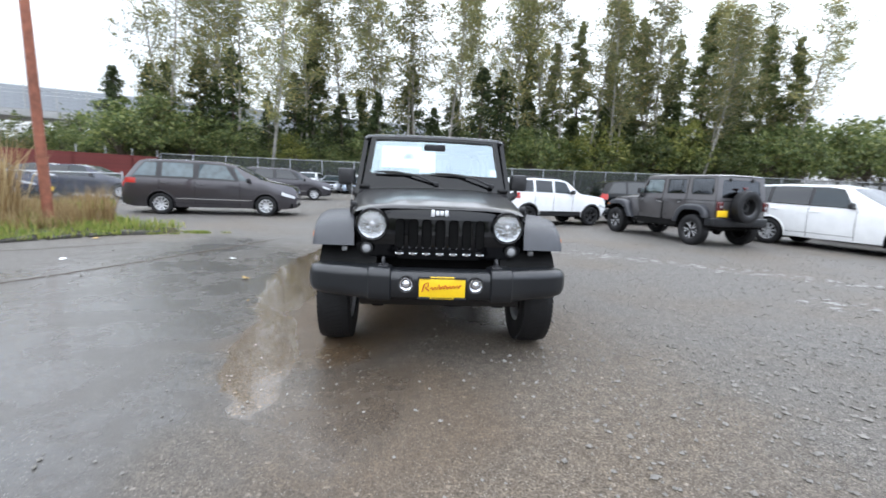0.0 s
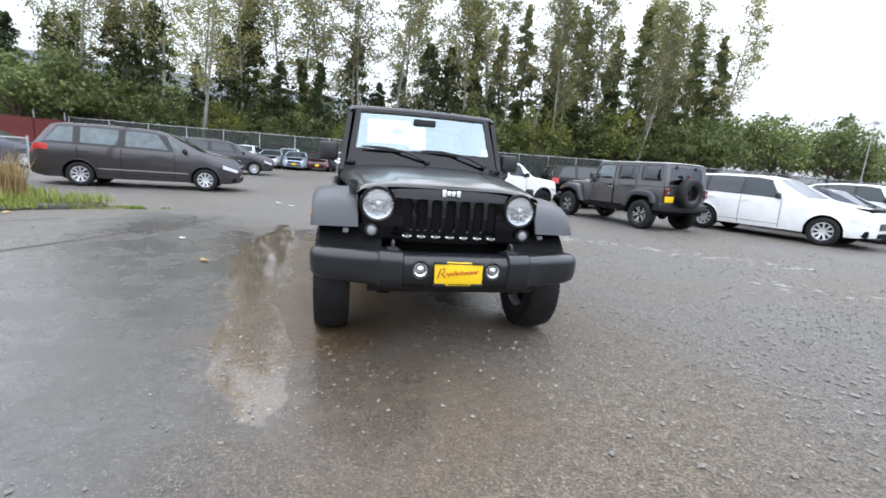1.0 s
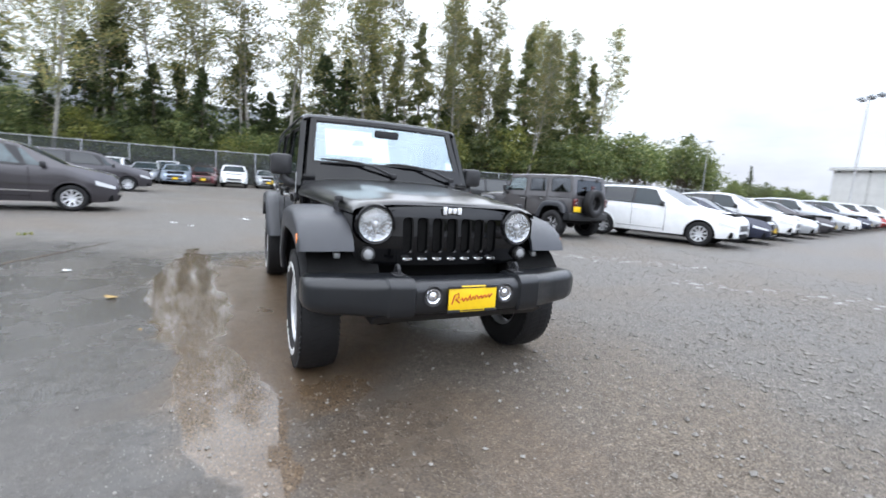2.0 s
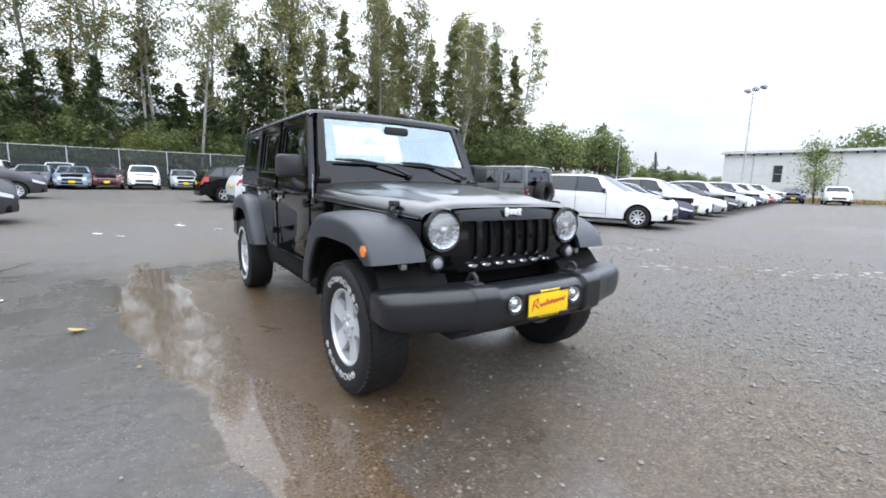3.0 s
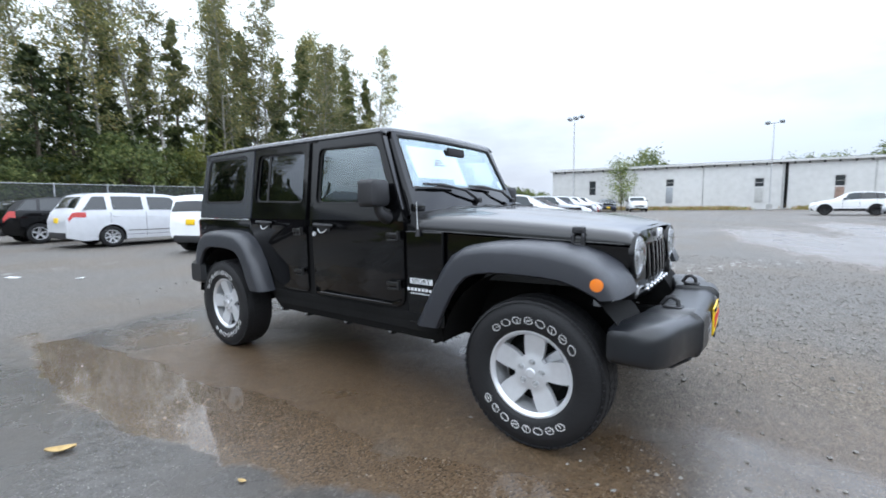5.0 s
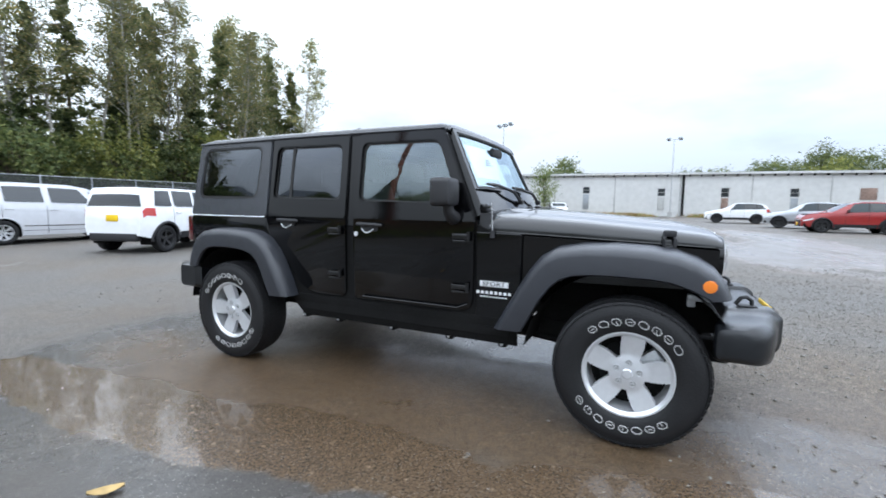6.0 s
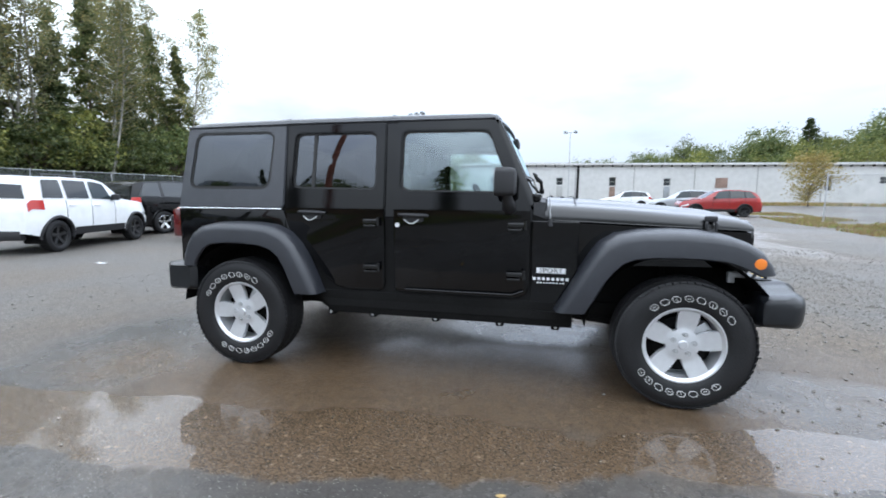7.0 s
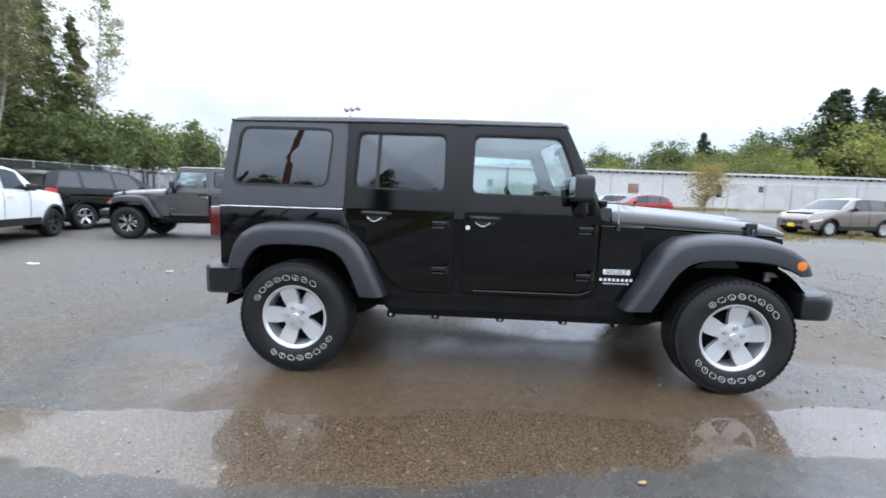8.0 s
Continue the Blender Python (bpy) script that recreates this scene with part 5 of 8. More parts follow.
def flare_mesh(curves, sgn, front):
    outer, inner = curves
    bm = bmesh.new()
    rings = []
    n = len(outer)
    for k, ((py, pz), (qy, qz)) in enumerate(zip(outer, inner)):
        xb = (nose_x(py) if front else 0.798) - 0.004
        xo = 0.938 if not front else lerp(0.938, 0.925, max(0, -py) / 0.42)
        xo -= 0.03 * max(0, (0.62 - pz) / 0.08) * 0.5
        d = Vector((qy - py, qz - pz))
        d.normalize()
        lift = 0.018

        def at(x, s, up=0.0):
            return (sgn * x, py + d.x * s - d.x * up, pz + d.y * s - d.y * up)
        rings.append([at(xb, 0.0, lift), at(lerp(xb, xo, 0.45), 0.0, lift * 0.85), at(lerp(xb, xo, 0.78), 0.0, lift * 0.4), at(xo - 0.018, 0.008), at(xo - 0.005, 0.022), at(xo, 0.045),
                      (sgn * xo, qy, qz), (sgn * (xo - 0.012), qy + d.x * 0.008, qz + d.y * 0.008), (sgn * (xo - 0.035), qy, qz), (sgn * (xo - 0.045), lerp(qy, py, 0.5), lerp(qz, pz, 0.5)), at(xb, 0.012)])
    ring_loft(bm, rings)
    return bm


def frame_wipers(parent):
    for x0 in (-0.40, 0.16):
        bm = bmesh.new()
        p0, p1 = Vector((x0 + 0.42, 0.840, 1.285)), Vector((x0 + 0.06, 0.884, 1.385))
        tube(bm, [p0, (p0 + p1) / 2 + Vector((0, -0.018, 0.022)), p1], [0.013, 0.011, 0.009], 6)
        box(bm, p0, (0.05, 0.04, 0.04), 0.01)
        w = part("wiper", bm, M_trim, parent, "black windshield wiper")
        bm = bmesh.new()
        a, b = Vector((x0 - 0.20, 0.891, 1.390)), Vector((x0 + 0.17, 0.883, 1.374))
        tube(bm, [a, (a + b) / 2 + Vector((0, -0.008, 0.006)), b], [0.008, 0.014, 0.008], 6)
        part("wiper_blade", bm, M_seal, w)


def build_off_roader(m, body, topmat, flaremat, rimmat, name, label, hero):
    top = thing(name, label, "car", m, "parked cars")
    # ---- tub: inner shell behind the panels ----
    for sgn in (-1, 1):
        bm = bmesh.new()
        plate(bm, [(0.66, 0.46), (2.30, 0.46), (2.42, 0.62), (2.62, 0.95), (3.24, 0.95), (3.30, 0.70), (3.49, 0.70), (3.49, 1.14), (0.90, 1.14), (0.80, 1.10), (0.62, 1.08)], "x", sgn * 0.74, sgn * 0.782)
        part("inner_side", bm, M_dark, top)
    for nm, c, s in (("floor_pan", (0, 1.85, 0.60), (1.47, 1.5, 0.05)), ("cargo_floor", (0, 2.95, 0.97), (1.47, 1.0, 0.05)), ("rear_bulkhead", (0, 3.44, 0.92), (1.47, 0.04, 0.44)),
                     ("firewall", (0, 0.84, 0.85), (1.47, 0.06, 0.47)), ("seat_riser", (0, 2.42, 0.79), (1.47, 0.05, 0.30))):
        bm = bmesh.new()
        box(bm, c, s, 0.006)
        part(nm, bm, M_dark, top)
    for sgn in (-1, 1):
        # cowl side, sill and rear quarter
        for nm, ol in (("cowl_panel", [(0.60, 0.50), (0.885, 0.50), (0.885, 1.094), (0.60, 1.090)]),
                       ("rocker_panel", [(0.62, 0.408), (2.28, 0.408), (2.35, 0.48), (2.40, 0.575), (0.62, 0.575)]),
                       ("quarter_panel", [(2.335, 0.58), (2.46, 0.80), (2.58, 0.96), (2.72, 1.01), (3.22, 1.01), (3.34, 0.90), (3.385, 0.70), (3.515, 0.70), (3.515, 1.135), (2.632, 1.135), (2.632, 1.02), (2.56, 0.94)])):
            if nm == "quarter_panel":
                ol = [(2.56, 0.93), (2.68, 1.00), (3.24, 1.00), (3.33, 0.92), (3.385, 0.70), (3.515, 0.70), (3.515, 1.135), (2.632, 1.135)]
            # rocker gets the matte underbody black: the deep shadow there is put into its colour
            part(nm, side_plate(ol, sgn, 0.0, 0.03, 0.008), M_dark if nm == "rocker_panel" else body, top, smooth=nm != "cowl_panel")
        # doors
        door_f = rounded([(0.897, 0.592), (1.795, 0.592), (1.798, 1.150), (0.897, 1.150)], [0.09, 0.03, 0.004, 0.004])
        d = part("front_door", side_plate(door_f, sgn, 0.004, 0.035, 0.009), body, top)
        door_r = rounded([(1.868, 0.592), (2.24, 0.592), (2.47, 0.885), (2.60, 1.00), (2.612, 1.150), (1.868, 1.150)], [0.05, 0.10, 0.15, 0.06, 0.004, 0.004])
        d2 = part("rear_door", side_plate(door_r, sgn, 0.004, 0.035, 0.009), body, top)
        bm = bmesh.new()
        tube(bm, [(sgn * 0.806, y, z) for y, z in ((0.93, 0.64), (1.0, 0.612), (1.4, 0.612), (1.72, 0.612))], 0.006, 6)
        part("door_crease", bm, body, d)
        part("window_frame", side_ring([(0.885, 1.146), (1.798, 1.146), (1.790, 1.735), (1.135, 1.735)], [(1.010, 1.262), (1.757, 1.272), (1.750, 1.668), (1.168, 1.662)], sgn, 0.004, 0.045), body, d)
        part("window_pane", side_pane([(1.002, 1.254), (1.765, 1.264), (1.758, 1.676), (1.162, 1.670)], sgn, -0.020), M_glass, d, "clear door glass")
        part("window_seal", side_ring([(1.002, 1.254), (1.765, 1.264), (1.758, 1.676), (1.162, 1.670)], [(1.024, 1.272), (1.747, 1.282), (1.740, 1.658), (1.176, 1.652)], sgn, -0.012, 0.006, 0.05, 0.05), M_seal, d)
        part("window_frame", side_ring([(1.866, 1.146), (2.614, 1.146), (2.600, 1.735), (1.866, 1.735)], [(1.932, 1.278), (2.565, 1.290), (2.540, 1.672), (1.932, 1.668)], sgn, 0.004, 0.045), body, d2)
        part("window_pane", side_pane([(1.924, 1.270), (2.573, 1.282), (2.548, 1.680), (1.924, 1.676)], sgn, -0.020), M_glass_dark if hero else M_glass_dark, d2, "dark privacy glass")
        part("window_seal", side_ring([(1.924, 1.270), (2.573, 1.282), (2.548, 1.680), (1.924, 1.676)], [(1.944, 1.290), (2.553, 1.302), (2.530, 1.660), (1.944, 1.656)], sgn, -0.012, 0.006, 0.05, 0.05), M_seal, d2)
        bm = bmesh.new()
        plate(bm, [(2.395, 1.28), (2.420, 1.28), (2.405, 1.67), (2.380, 1.67)], "x", -0.012, 0.0)
        for v in bm.verts:
            v.co.x = sgn * (side_x(v.co.z) - 0.010 + v.co.x)
        part("window_divider", bm, M_seal, d2)
        for dd, hy, hz in ((d, 1.672, 1.102), (d2, 2.413, 1.112)):
            bm = bmesh.new()
            plate(bm, rounded([(hy - 0.085, hz - 0.035), (hy + 0.06, hz - 0.035), (hy + 0.06, hz + 0.02), (hy - 0.085, hz + 0.02)], 0.025), "x", 0.0, 0.004)
            tube(bm, [(0.006, hy + 0.085, hz + 0.012), (0.030, hy + 0.06, hz + 0.014), (0.032, hy - 0.09, hz + 0.010), (0.008, hy - 0.115, hz + 0.008)], [0.012, 0.013, 0.013, 0.010], 8)
            for v in bm.verts:
                v.co.x = sgn * (0.806 + v.co.x)
            part("door_handle", bm, M_trim, dd, "black grab handle")
            # silver arc put in as the highlight below the handle
            bm = bmesh.new()
            tube(bm, [(sgn * (0.810 + 0.012 * math.sin(math.pi * q / 8)), hy - 0.05 + 0.10 * q / 8, hz - 0.018 - 0.026 * math.sin(math.pi * q / 8)) for q in range(9)], 0.004, 5)
            part("handle_cup", bm, M_badge, dd)
        bm = bmesh.new()
        tube(bm, [(sgn * 0.800, 1.772, 1.046), (sgn * 0.810, 1.772, 1.046)], 0.016, 12)
        part("lock", bm, M_badge, d, "round chrome door lock")
        for dd, hy, hz in ((d, 0.982, 0.746), (d, 0.980, 1.062), (d2, 1.958, 0.756), (d2, 1.958, 1.068)):
            bm = bmesh.new()
            box(bm, (sgn * 0.815, hy, hz), (0.024, 0.11, 0.030), 0.006)
            box(bm, (sgn * 0.812, hy + 0.01, hz - 0.032), (0.016, 0.085, 0.014), 0.004)
            tube(bm, [(sgn * 0.824, hy - 0.055, hz - 0.03), (sgn * 0.824, hy - 0.055, hz + 0.028)], 0.012, 8)
            # hero's hinges take the brighter paint copy in place of their highlights
            part("door_hinge", bm, M_beaded_sheen if hero else body, dd)
        # mirror
        bm = bmesh.new()
        rings = []
        for q, (yy, s) in enumerate(((0.985, 0.72), (0.995, 0.92), (1.025, 1.0), (1.10, 1.0), (1.11, 0.96))):
            cx, cz = sgn * 0.900, 1.328
            rings.append([(cx + s * u, yy, cz + s * v) for u, v in rounded([(-0.085, -0.085), (0.085, -0.085), (0.085, 0.085), (-0.085, 0.085)], 0.035, 4)])
        ring_loft(bm, rings)
        mr = part("wing_mirror", bm, M_trim, top, "black plastic wing mirror")
        bm = bmesh.new()
        tube(bm, [(sgn * 0.80, 1.03, 1.170), (sgn * 0.84, 1.03, 1.185), (sgn * 0.87, 1.035, 1.215), (sgn * 0.885, 1.04, 1.27)], [0.045, 0.042, 0.034, 0.030], 10)
        part("mirror_arm", bm, M_trim, mr)
        bm = bmesh.new()
        plate(bm, rounded([(sgn * 0.900 - 0.072, 1.255), (sgn * 0.900 + 0.072, 1.255), (sgn * 0.900 + 0.072, 1.401), (sgn * 0.900 - 0.072, 1.401)], 0.03), "y", 1.109, 1.113)
        part("mirror_glass", bm, M_chrome, mr)
        # hardtop side
        part("hardtop_side", side_ring([(3.518, 1.148), (2.628, 1.148), (2.616, 1.735), (3.448, 1.735)][::-1], [(3.425, 1.292), (2.752, 1.289), (2.716, 1.688), (3.368, 1.690)][::-1], sgn, 0.0, 0.05, 0.03, 0.07), topmat, top, "matte textured hardtop side")
        q = part("quarter_window", side_pane([(3.432, 1.284), (2.744, 1.281), (2.708, 1.696), (3.376, 1.698)], sgn, -0.010, 0.07), M_glass_dark, top, "dark privacy glass")
        part("window_seal", side_ring([(3.432, 1.284), (2.744, 1.281), (2.708, 1.696), (3.376, 1.698)][::-1], [(3.412, 1.304), (2.766, 1.301), (2.728, 1.676), (3.358, 1.678)][::-1], sgn, -0.004, 0.006, 0.07, 0.06), M_seal, q)
        # chrome on the hero only: the seam's bright reflection is put into its material
        bm = bmesh.new()
        tube(bm, [(sgn * 0.805, 2.640, 1.142), (sgn * 0.806, 3.505, 1.142)], 0.0038, 6)
        part("belt_seam", bm, M_chrome if hero else M_trim, top)
        for ya, yb, za in ((1.770, 1.895, 1.10), (2.585, 2.665, 1.10), (0.885, 0.930, 1.08)):
            part("pillar", side_plate([(ya, za), (yb, za), (yb, 1.735 if ya > 1 else 1.16), (ya, 1.735 if ya > 1 else 1.16)], sgn, -0.012, 0.05, 0.0), body, top)
        # fender, flares, wheel liners
        bm = bmesh.new()
        ys = np.linspace(-0.40, 0.60, 12)
        rows = []
        for y in ys:
            seam = lerp(1.044, 1.090, (y + 0.40) / 1.0)
            rows.append([(sgn * nose_x(y), float(y), 0.82), (sgn * nose_x(y), float(y), 0.95), (sgn * nose_x(y), float(y), seam - 0.012), (sgn * (nose_x(y) - 0.012), float(y), seam - 0.004), (sgn * (nose_x(y) - 0.05), float(y), seam - 0.004)])
        grid_patch(bm, rows)
        part("fender", bm, body, top)
        # raised edge added to draw the bright sky line along the hood's seam
        bm = bmesh.new()
        tube(bm, [(sgn * (nose_x(float(y)) + 0.003), float(y), lerp(1.046, 1.096, (y + 0.40) / 1.16)) for y in np.linspace(-0.38, 0.76, 14)], 0.0045, 6)
        part("hood_lip", bm, M_beaded_sheen if hero else body, top)
        if hero:
            bm = bmesh.new()
            box(bm, (sgn * 0.70, -0.31, 0.790), (0.04, 0.10, 0.035), 0.008)
            box(bm, (sgn * 0.70, -0.28, 0.765), (0.03, 0.04, 0.05), 0.006)
            part("crash_bracket", bm, M_galv, top, "bare metal bracket behind the bumper")
        part("fender_flare", flare_mesh(FLARE_FRONT, sgn, True), flaremat, top, "broad grey-black textured flare")
        part("fender_flare", flare_mesh(FLARE_REAR, sgn, False), flaremat, top, "broad grey-black textured flare")
        for cy, r in ((0.02, 0.52), (2.93, 0.50)):
            bm = bmesh.new()
            arc = np.linspace(0.10, math.pi - 0.32, 18)
            a = [(sgn * 0.87, cy + r * 1.03 * math.cos(q), 0.40 + r * math.sin(q)) for q in arc]
            b = [(sgn * 0.46, p[1], p[2]) for p in a]
            va, vb = [bm.verts.new(p) for p in a], [bm.verts.new(p) for p in b]
            for k in range(len(a) - 1):
                bm.faces.new((va[k], va[k + 1], vb[k + 1], vb[k]))
            bm.faces.new(vb)
            part("wheel_liner", bm, M_dark, top)
        bm = bmesh.new()
        tube(bm, [(sgn * 0.900, -0.335, 0.885), (sgn * 0.9275, -0.336, 0.885), (sgn * 0.9295, -0.336, 0.885)], [0.031, 0.030, 0.022], 16)
        part("side_marker", bm, M_amber, top, "amber side marker lamp")
        # hood latch
        bm = bmesh.new()
        lx = nose_x(-0.16) + 0.006
        box(bm, (sgn * lx, -0.165, 1.035), (0.035, 0.070, 0.034), 0.008)
        tube(bm, [(sgn * (lx + 0.012), -0.190, 1.045), (sgn * (lx + 0.016), -0.192, 1.085), (sgn * (lx - 0.006), -0.182, 1.118)], 0.009, 7)
        tube(bm, [(sgn * (lx + 0.012), -0.140, 1.045), (sgn * (lx + 0.016), -0.138, 1.085), (sgn * (lx - 0.006), -0.148, 1.118)], 0.009, 7)
        box(bm, (sgn * (lx - 0.004), -0.165, 1.115), (0.045, 0.065, 0.036), 0.010)
        part("hood_latch", bm, M_trim, top, "black rubber hood latch")
        # badges
        if hero:
            t = text_mesh("SPORT", 0.042, 0.001)
            t.materials.append(M_seal)
            bm = bmesh.new()
            box(bm, (sgn * 0.8035, 0.761, 0.780), (0.003, 0.178, 0.034), 0.001)
            bd = part("badge", bm, M_badge, top, "silver badge plate")
            shared("lettering", t, bd, pose(sgn * 0.806, 0.761, 0.780, 90, 0, 90 * sgn) @ Matrix.Diagonal((1.15, 0.9, 1, 1)))
            bm = bmesh.new()
            for k in range(8):
                box(bm, (sgn * 0.8035, 0.662 + 0.0285 * k, 0.727), (0.003, 0.018, 0.018))
            for k in range(9):
                box(bm, (sgn * 0.8035, 0.684 + 0.0195 * k, 0.702), (0.003, 0.012, 0.008))
            part("badge_lettering", bm, M_badge, top, "row of small silver bars")
    # ---- hood ----
    bm = bmesh.new()
    rows = []
    for y, seam, tz in ((0.808, 1.099, 1.203), (0.795, 1.098, 1.220), (0.60, 1.091, 1.211), (0.30, 1.080, 1.192), (0.0, 1.066, 1.166), (-0.20, 1.056, 1.148), (-0.32, 1.049, 1.136), (-0.385, 1.045, 1.122), (-0.412, 1.044, 1.102)):
        w = nose_x(y) + 0.002
        h = tz - seam
        bulge = 0.014 if -0.30 < y < 0.8 else 0.0
        half = [(w, seam), (w - 0.002, seam + h * 0.22), (w - 0.016, seam + h * 0.46), (w - 0.050, seam + h * 0.68), (w - 0.105, seam + h * 0.83), (w - 0.19, seam + h * 0.94), (w * 0.62, seam + h * 1.00), (w * 0.54, seam + h * 1.03 + bulge), (w * 0.25, seam + h * 1.06 + bulge), (0, seam + h * 1.07 + bulge)]
        rows.append([(-x, y, z) for x, z in half] + [(x, y, z) for x, z in half[::-1][1:]])
    grid_patch(bm, rows)
    # smooth stations between the given ones
    bmesh.ops.subdivide_edges(bm, edges=list(bm.edges), cuts=1, smooth=0.6, use_grid_fill=True)
    hood = part("hood", bm, M_beaded_sheen if hero else body, top, "glossy hood with wet sky sheen" if hero else "")
    bm = bmesh.new()
    tube(bm, [(x, 0.612, 1.211 + 0.028 * (1 - (x / 0.74) ** 2) + 0.004) for x in np.linspace(-0.62, 0.62, 11)], 0.004, 4)
    part("hood_joint", bm, M_seal, hood)
    for x in (-0.31, 0.31):
        bm = bmesh.new()
        tube(bm, [(x, 0.69, 1.222), (x, 0.69, 1.243)], [0.022, 0.014], 10)
        part("washer_nozzle", bm, M_trim, hood)
    bm = bmesh.new()
    box(bm, (0.03, 0.765, 1.243), (0.085, 0.03, 0.016), 0.006)
    part("hood_vent", bm, M_trim, hood)
    # ---- cowl and windshield ----
    bm = bmesh.new()
    ring_loft(bm, [[(x, y, z) for x, z in ((-0.76, 1.09), (-0.745, 1.205), (-0.30, 1.232), (0.30, 1.232), (0.745, 1.205), (0.76, 1.09))] for y in (0.806, 0.880)])
    part("cowl", bm, M_trim, top)

    def ws(u, v, out=0.0):
        """A point of the windshield: u -1..1 across, v 0..1 up; gently bowed."""
        w = lerp(0.742, 0.668, v)
        y = lerp(0.840, 1.106, v) + 0.035 * u * u
        z = lerp(1.195, 1.758, v) + 0.006 * (1 - u * u)
        return (u * w, y - out * 0.90, z + out * 0.43)

    bm = bmesh.new()
    u0, v0, v1 = 0.915, 0.295, 0.925
    us = [-1.0, -0.98] + [float(u) for u in np.linspace(-u0, u0, 19)] + [0.98, 1.0]
    vs2 = [0.0, 0.08, 0.16, 0.24, v0, 0.42, 0.55, 0.68, 0.80, v1, 0.975, 1.0]

    def face_out(u, v):
        """The outer face rolls back towards its rim and into the glass."""
        return 0.016 - (0.024 if abs(u) > 0.99 or v > 0.99 else 0.0)
    nu, nv = len(us), len(vs2)
    face = [[bm.verts.new(ws(u, v, face_out(u, v))) for u in us] for v in vs2]
    rear = [[bm.verts.new(ws(u, v, -0.045)) for u in us] for v in vs2]
    kept = {(j, i) for j in range(nv - 1) for i in range(nu - 1) if not (4 <= j < 9 and 2 <= i < nu - 3)}
    for j, i in kept:
        bm.faces.new((face[j][i], face[j][i + 1], face[j + 1][i + 1], face[j + 1][i]))
        bm.faces.new((rear[j][i], rear[j + 1][i], rear[j + 1][i + 1], rear[j][i + 1]))
        for dj, di, a, b in ((-1, 0, (j, i), (j, i + 1)), (1, 0, (j + 1, i + 1), (j + 1, i)), (0, -1, (j + 1, i), (j, i)), (0, 1, (j, i + 1), (j + 1, i + 1))):
            if (j + dj, i + di) not in kept:
                bm.faces.new((face[b[0]][b[1]], face[a[0]][a[1]], rear[a[0]][a[1]], rear[b[0]][b[1]]))
    bm.verts.ensure_lookup_table()
    bmesh.ops.delete(bm, geom=[v for v in bm.verts if not v.link_faces], context="VERTS")
    wf = part("windshield_frame", bm, body, top)
    bm = bmesh.new()
    grid_patch(bm, [[ws(float(u), float(v), 0.004) for u in np.linspace(-u0 - 0.012, u0 + 0.012, 17)] for v in np.linspace(v0 - 0.015, v1 + 0.012, 9)])
    part("windshield", bm, M_windshield, wf, "clear bowed windshield")
    bm = bmesh.new()
    loop = [ws(float(u), v0, 0.010) for u in np.linspace(-u0, u0, 15)] + [ws(u0, float(v), 0.010) for v in np.linspace(v0, v1, 8)] + [ws(float(u), v1, 0.010) for u in np.linspace(u0, -u0, 15)] + [ws(-u0, float(v), 0.010) for v in np.linspace(v1, v0, 8)]
    tube(bm, loop, 0.010, 5)
    part("windshield_seal", bm, M_seal, wf)
    frame_wipers(top)
    for sgn in (-1, 1):
        bm = bmesh.new()
        box(bm, (sgn * 0.70, 0.860, 1.235), (0.10, 0.05, 0.05), 0.012)
        part("windshield_hinge", bm, body, wf)
    # ---- roof ----
    bm = bmesh.new()
    rows = []
    for y, drop, inn in ((1.112, 0.030, 0.0), (1.124, 0.010, 0.0), (1.174, 0.0, 0.0), (1.80, -0.006, 0), (2.60, -0.008, 0), (3.30, 0.0, 0.0), (3.41, 0.008, 0.004), (3.445, 0.03, 0.012)):
        half = [(0.728, 1.728), (0.728, 1.748), (0.716, 1.764), (0.69, 1.774), (0.60, 1.782), (0.3, 1.790), (0, 1.792)]
        half = [(x - inn - 0.012 * max(0, (1.174 - y) / 0.06), z - drop if z > 1.74 else z) for x, z in half]
        rows.append([(-x, y, z) for x, z in half] + [(x, y, z) for x, z in half[::-1][1:]])
    grid_patch(bm, rows)
    rf = part("hardtop_roof", bm, topmat, top, "matte textured hardtop roof")
    for sgn in (-1, 1):
        bm = bmesh.new()
        tube(bm, [(sgn * 0.735, 1.136, 1.738), (sgn * 0.738, 2.4, 1.744), (sgn * 0.735, 3.44, 1.736)], 0.008, 6)
        part("drip_rail", bm, topmat, rf)
    for yy in (1.83, 2.62):
        bm = bmesh.new()
        tube(bm, [(x, yy, z + 0.002) for x, z in ((-0.722, 1.758), (-0.69, 1.779), (-0.3, 1.797), (0.3, 1.797), (0.69, 1.779), (0.722, 1.758))], 0.005, 5)
        part("roof_joint", bm, M_seal, rf)
    # headliner closes the cabin
    bm = bmesh.new()
    box(bm, (0, 2.28, 1.728), (1.40, 2.28, 0.02))
    part("headliner", bm, M_seat, rf)
    # ---- tail ----
    bm = bmesh.new()
    plate(bm, rounded([(-0.76, 0.66), (0.76, 0.66), (0.775, 1.135), (-0.775, 1.135)], 0.03), "y", 3.47, 3.522, 0.008)
    part("tailgate", bm, body, top)
    bm = bmesh.new()
    o = rounded([(-0.775, 1.15), (0.775, 1.15), (0.70, 1.735), (-0.70, 1.735)], 0.03, 5)
    i = rounded([(-0.62, 1.22), (0.62, 1.22), (0.575, 1.66), (-0.575, 1.66)], 0.06, 5)
    def tail_y(z):
        return lerp(3.520, 3.447, (z - 1.15) / 0.585)
    loops = [[bm.verts.new((x, tail_y(z) + d, z)) for x, z in pts] for pts, d in ((o, -0.05), (o, 0), (i, 0), (i, -0.05))]
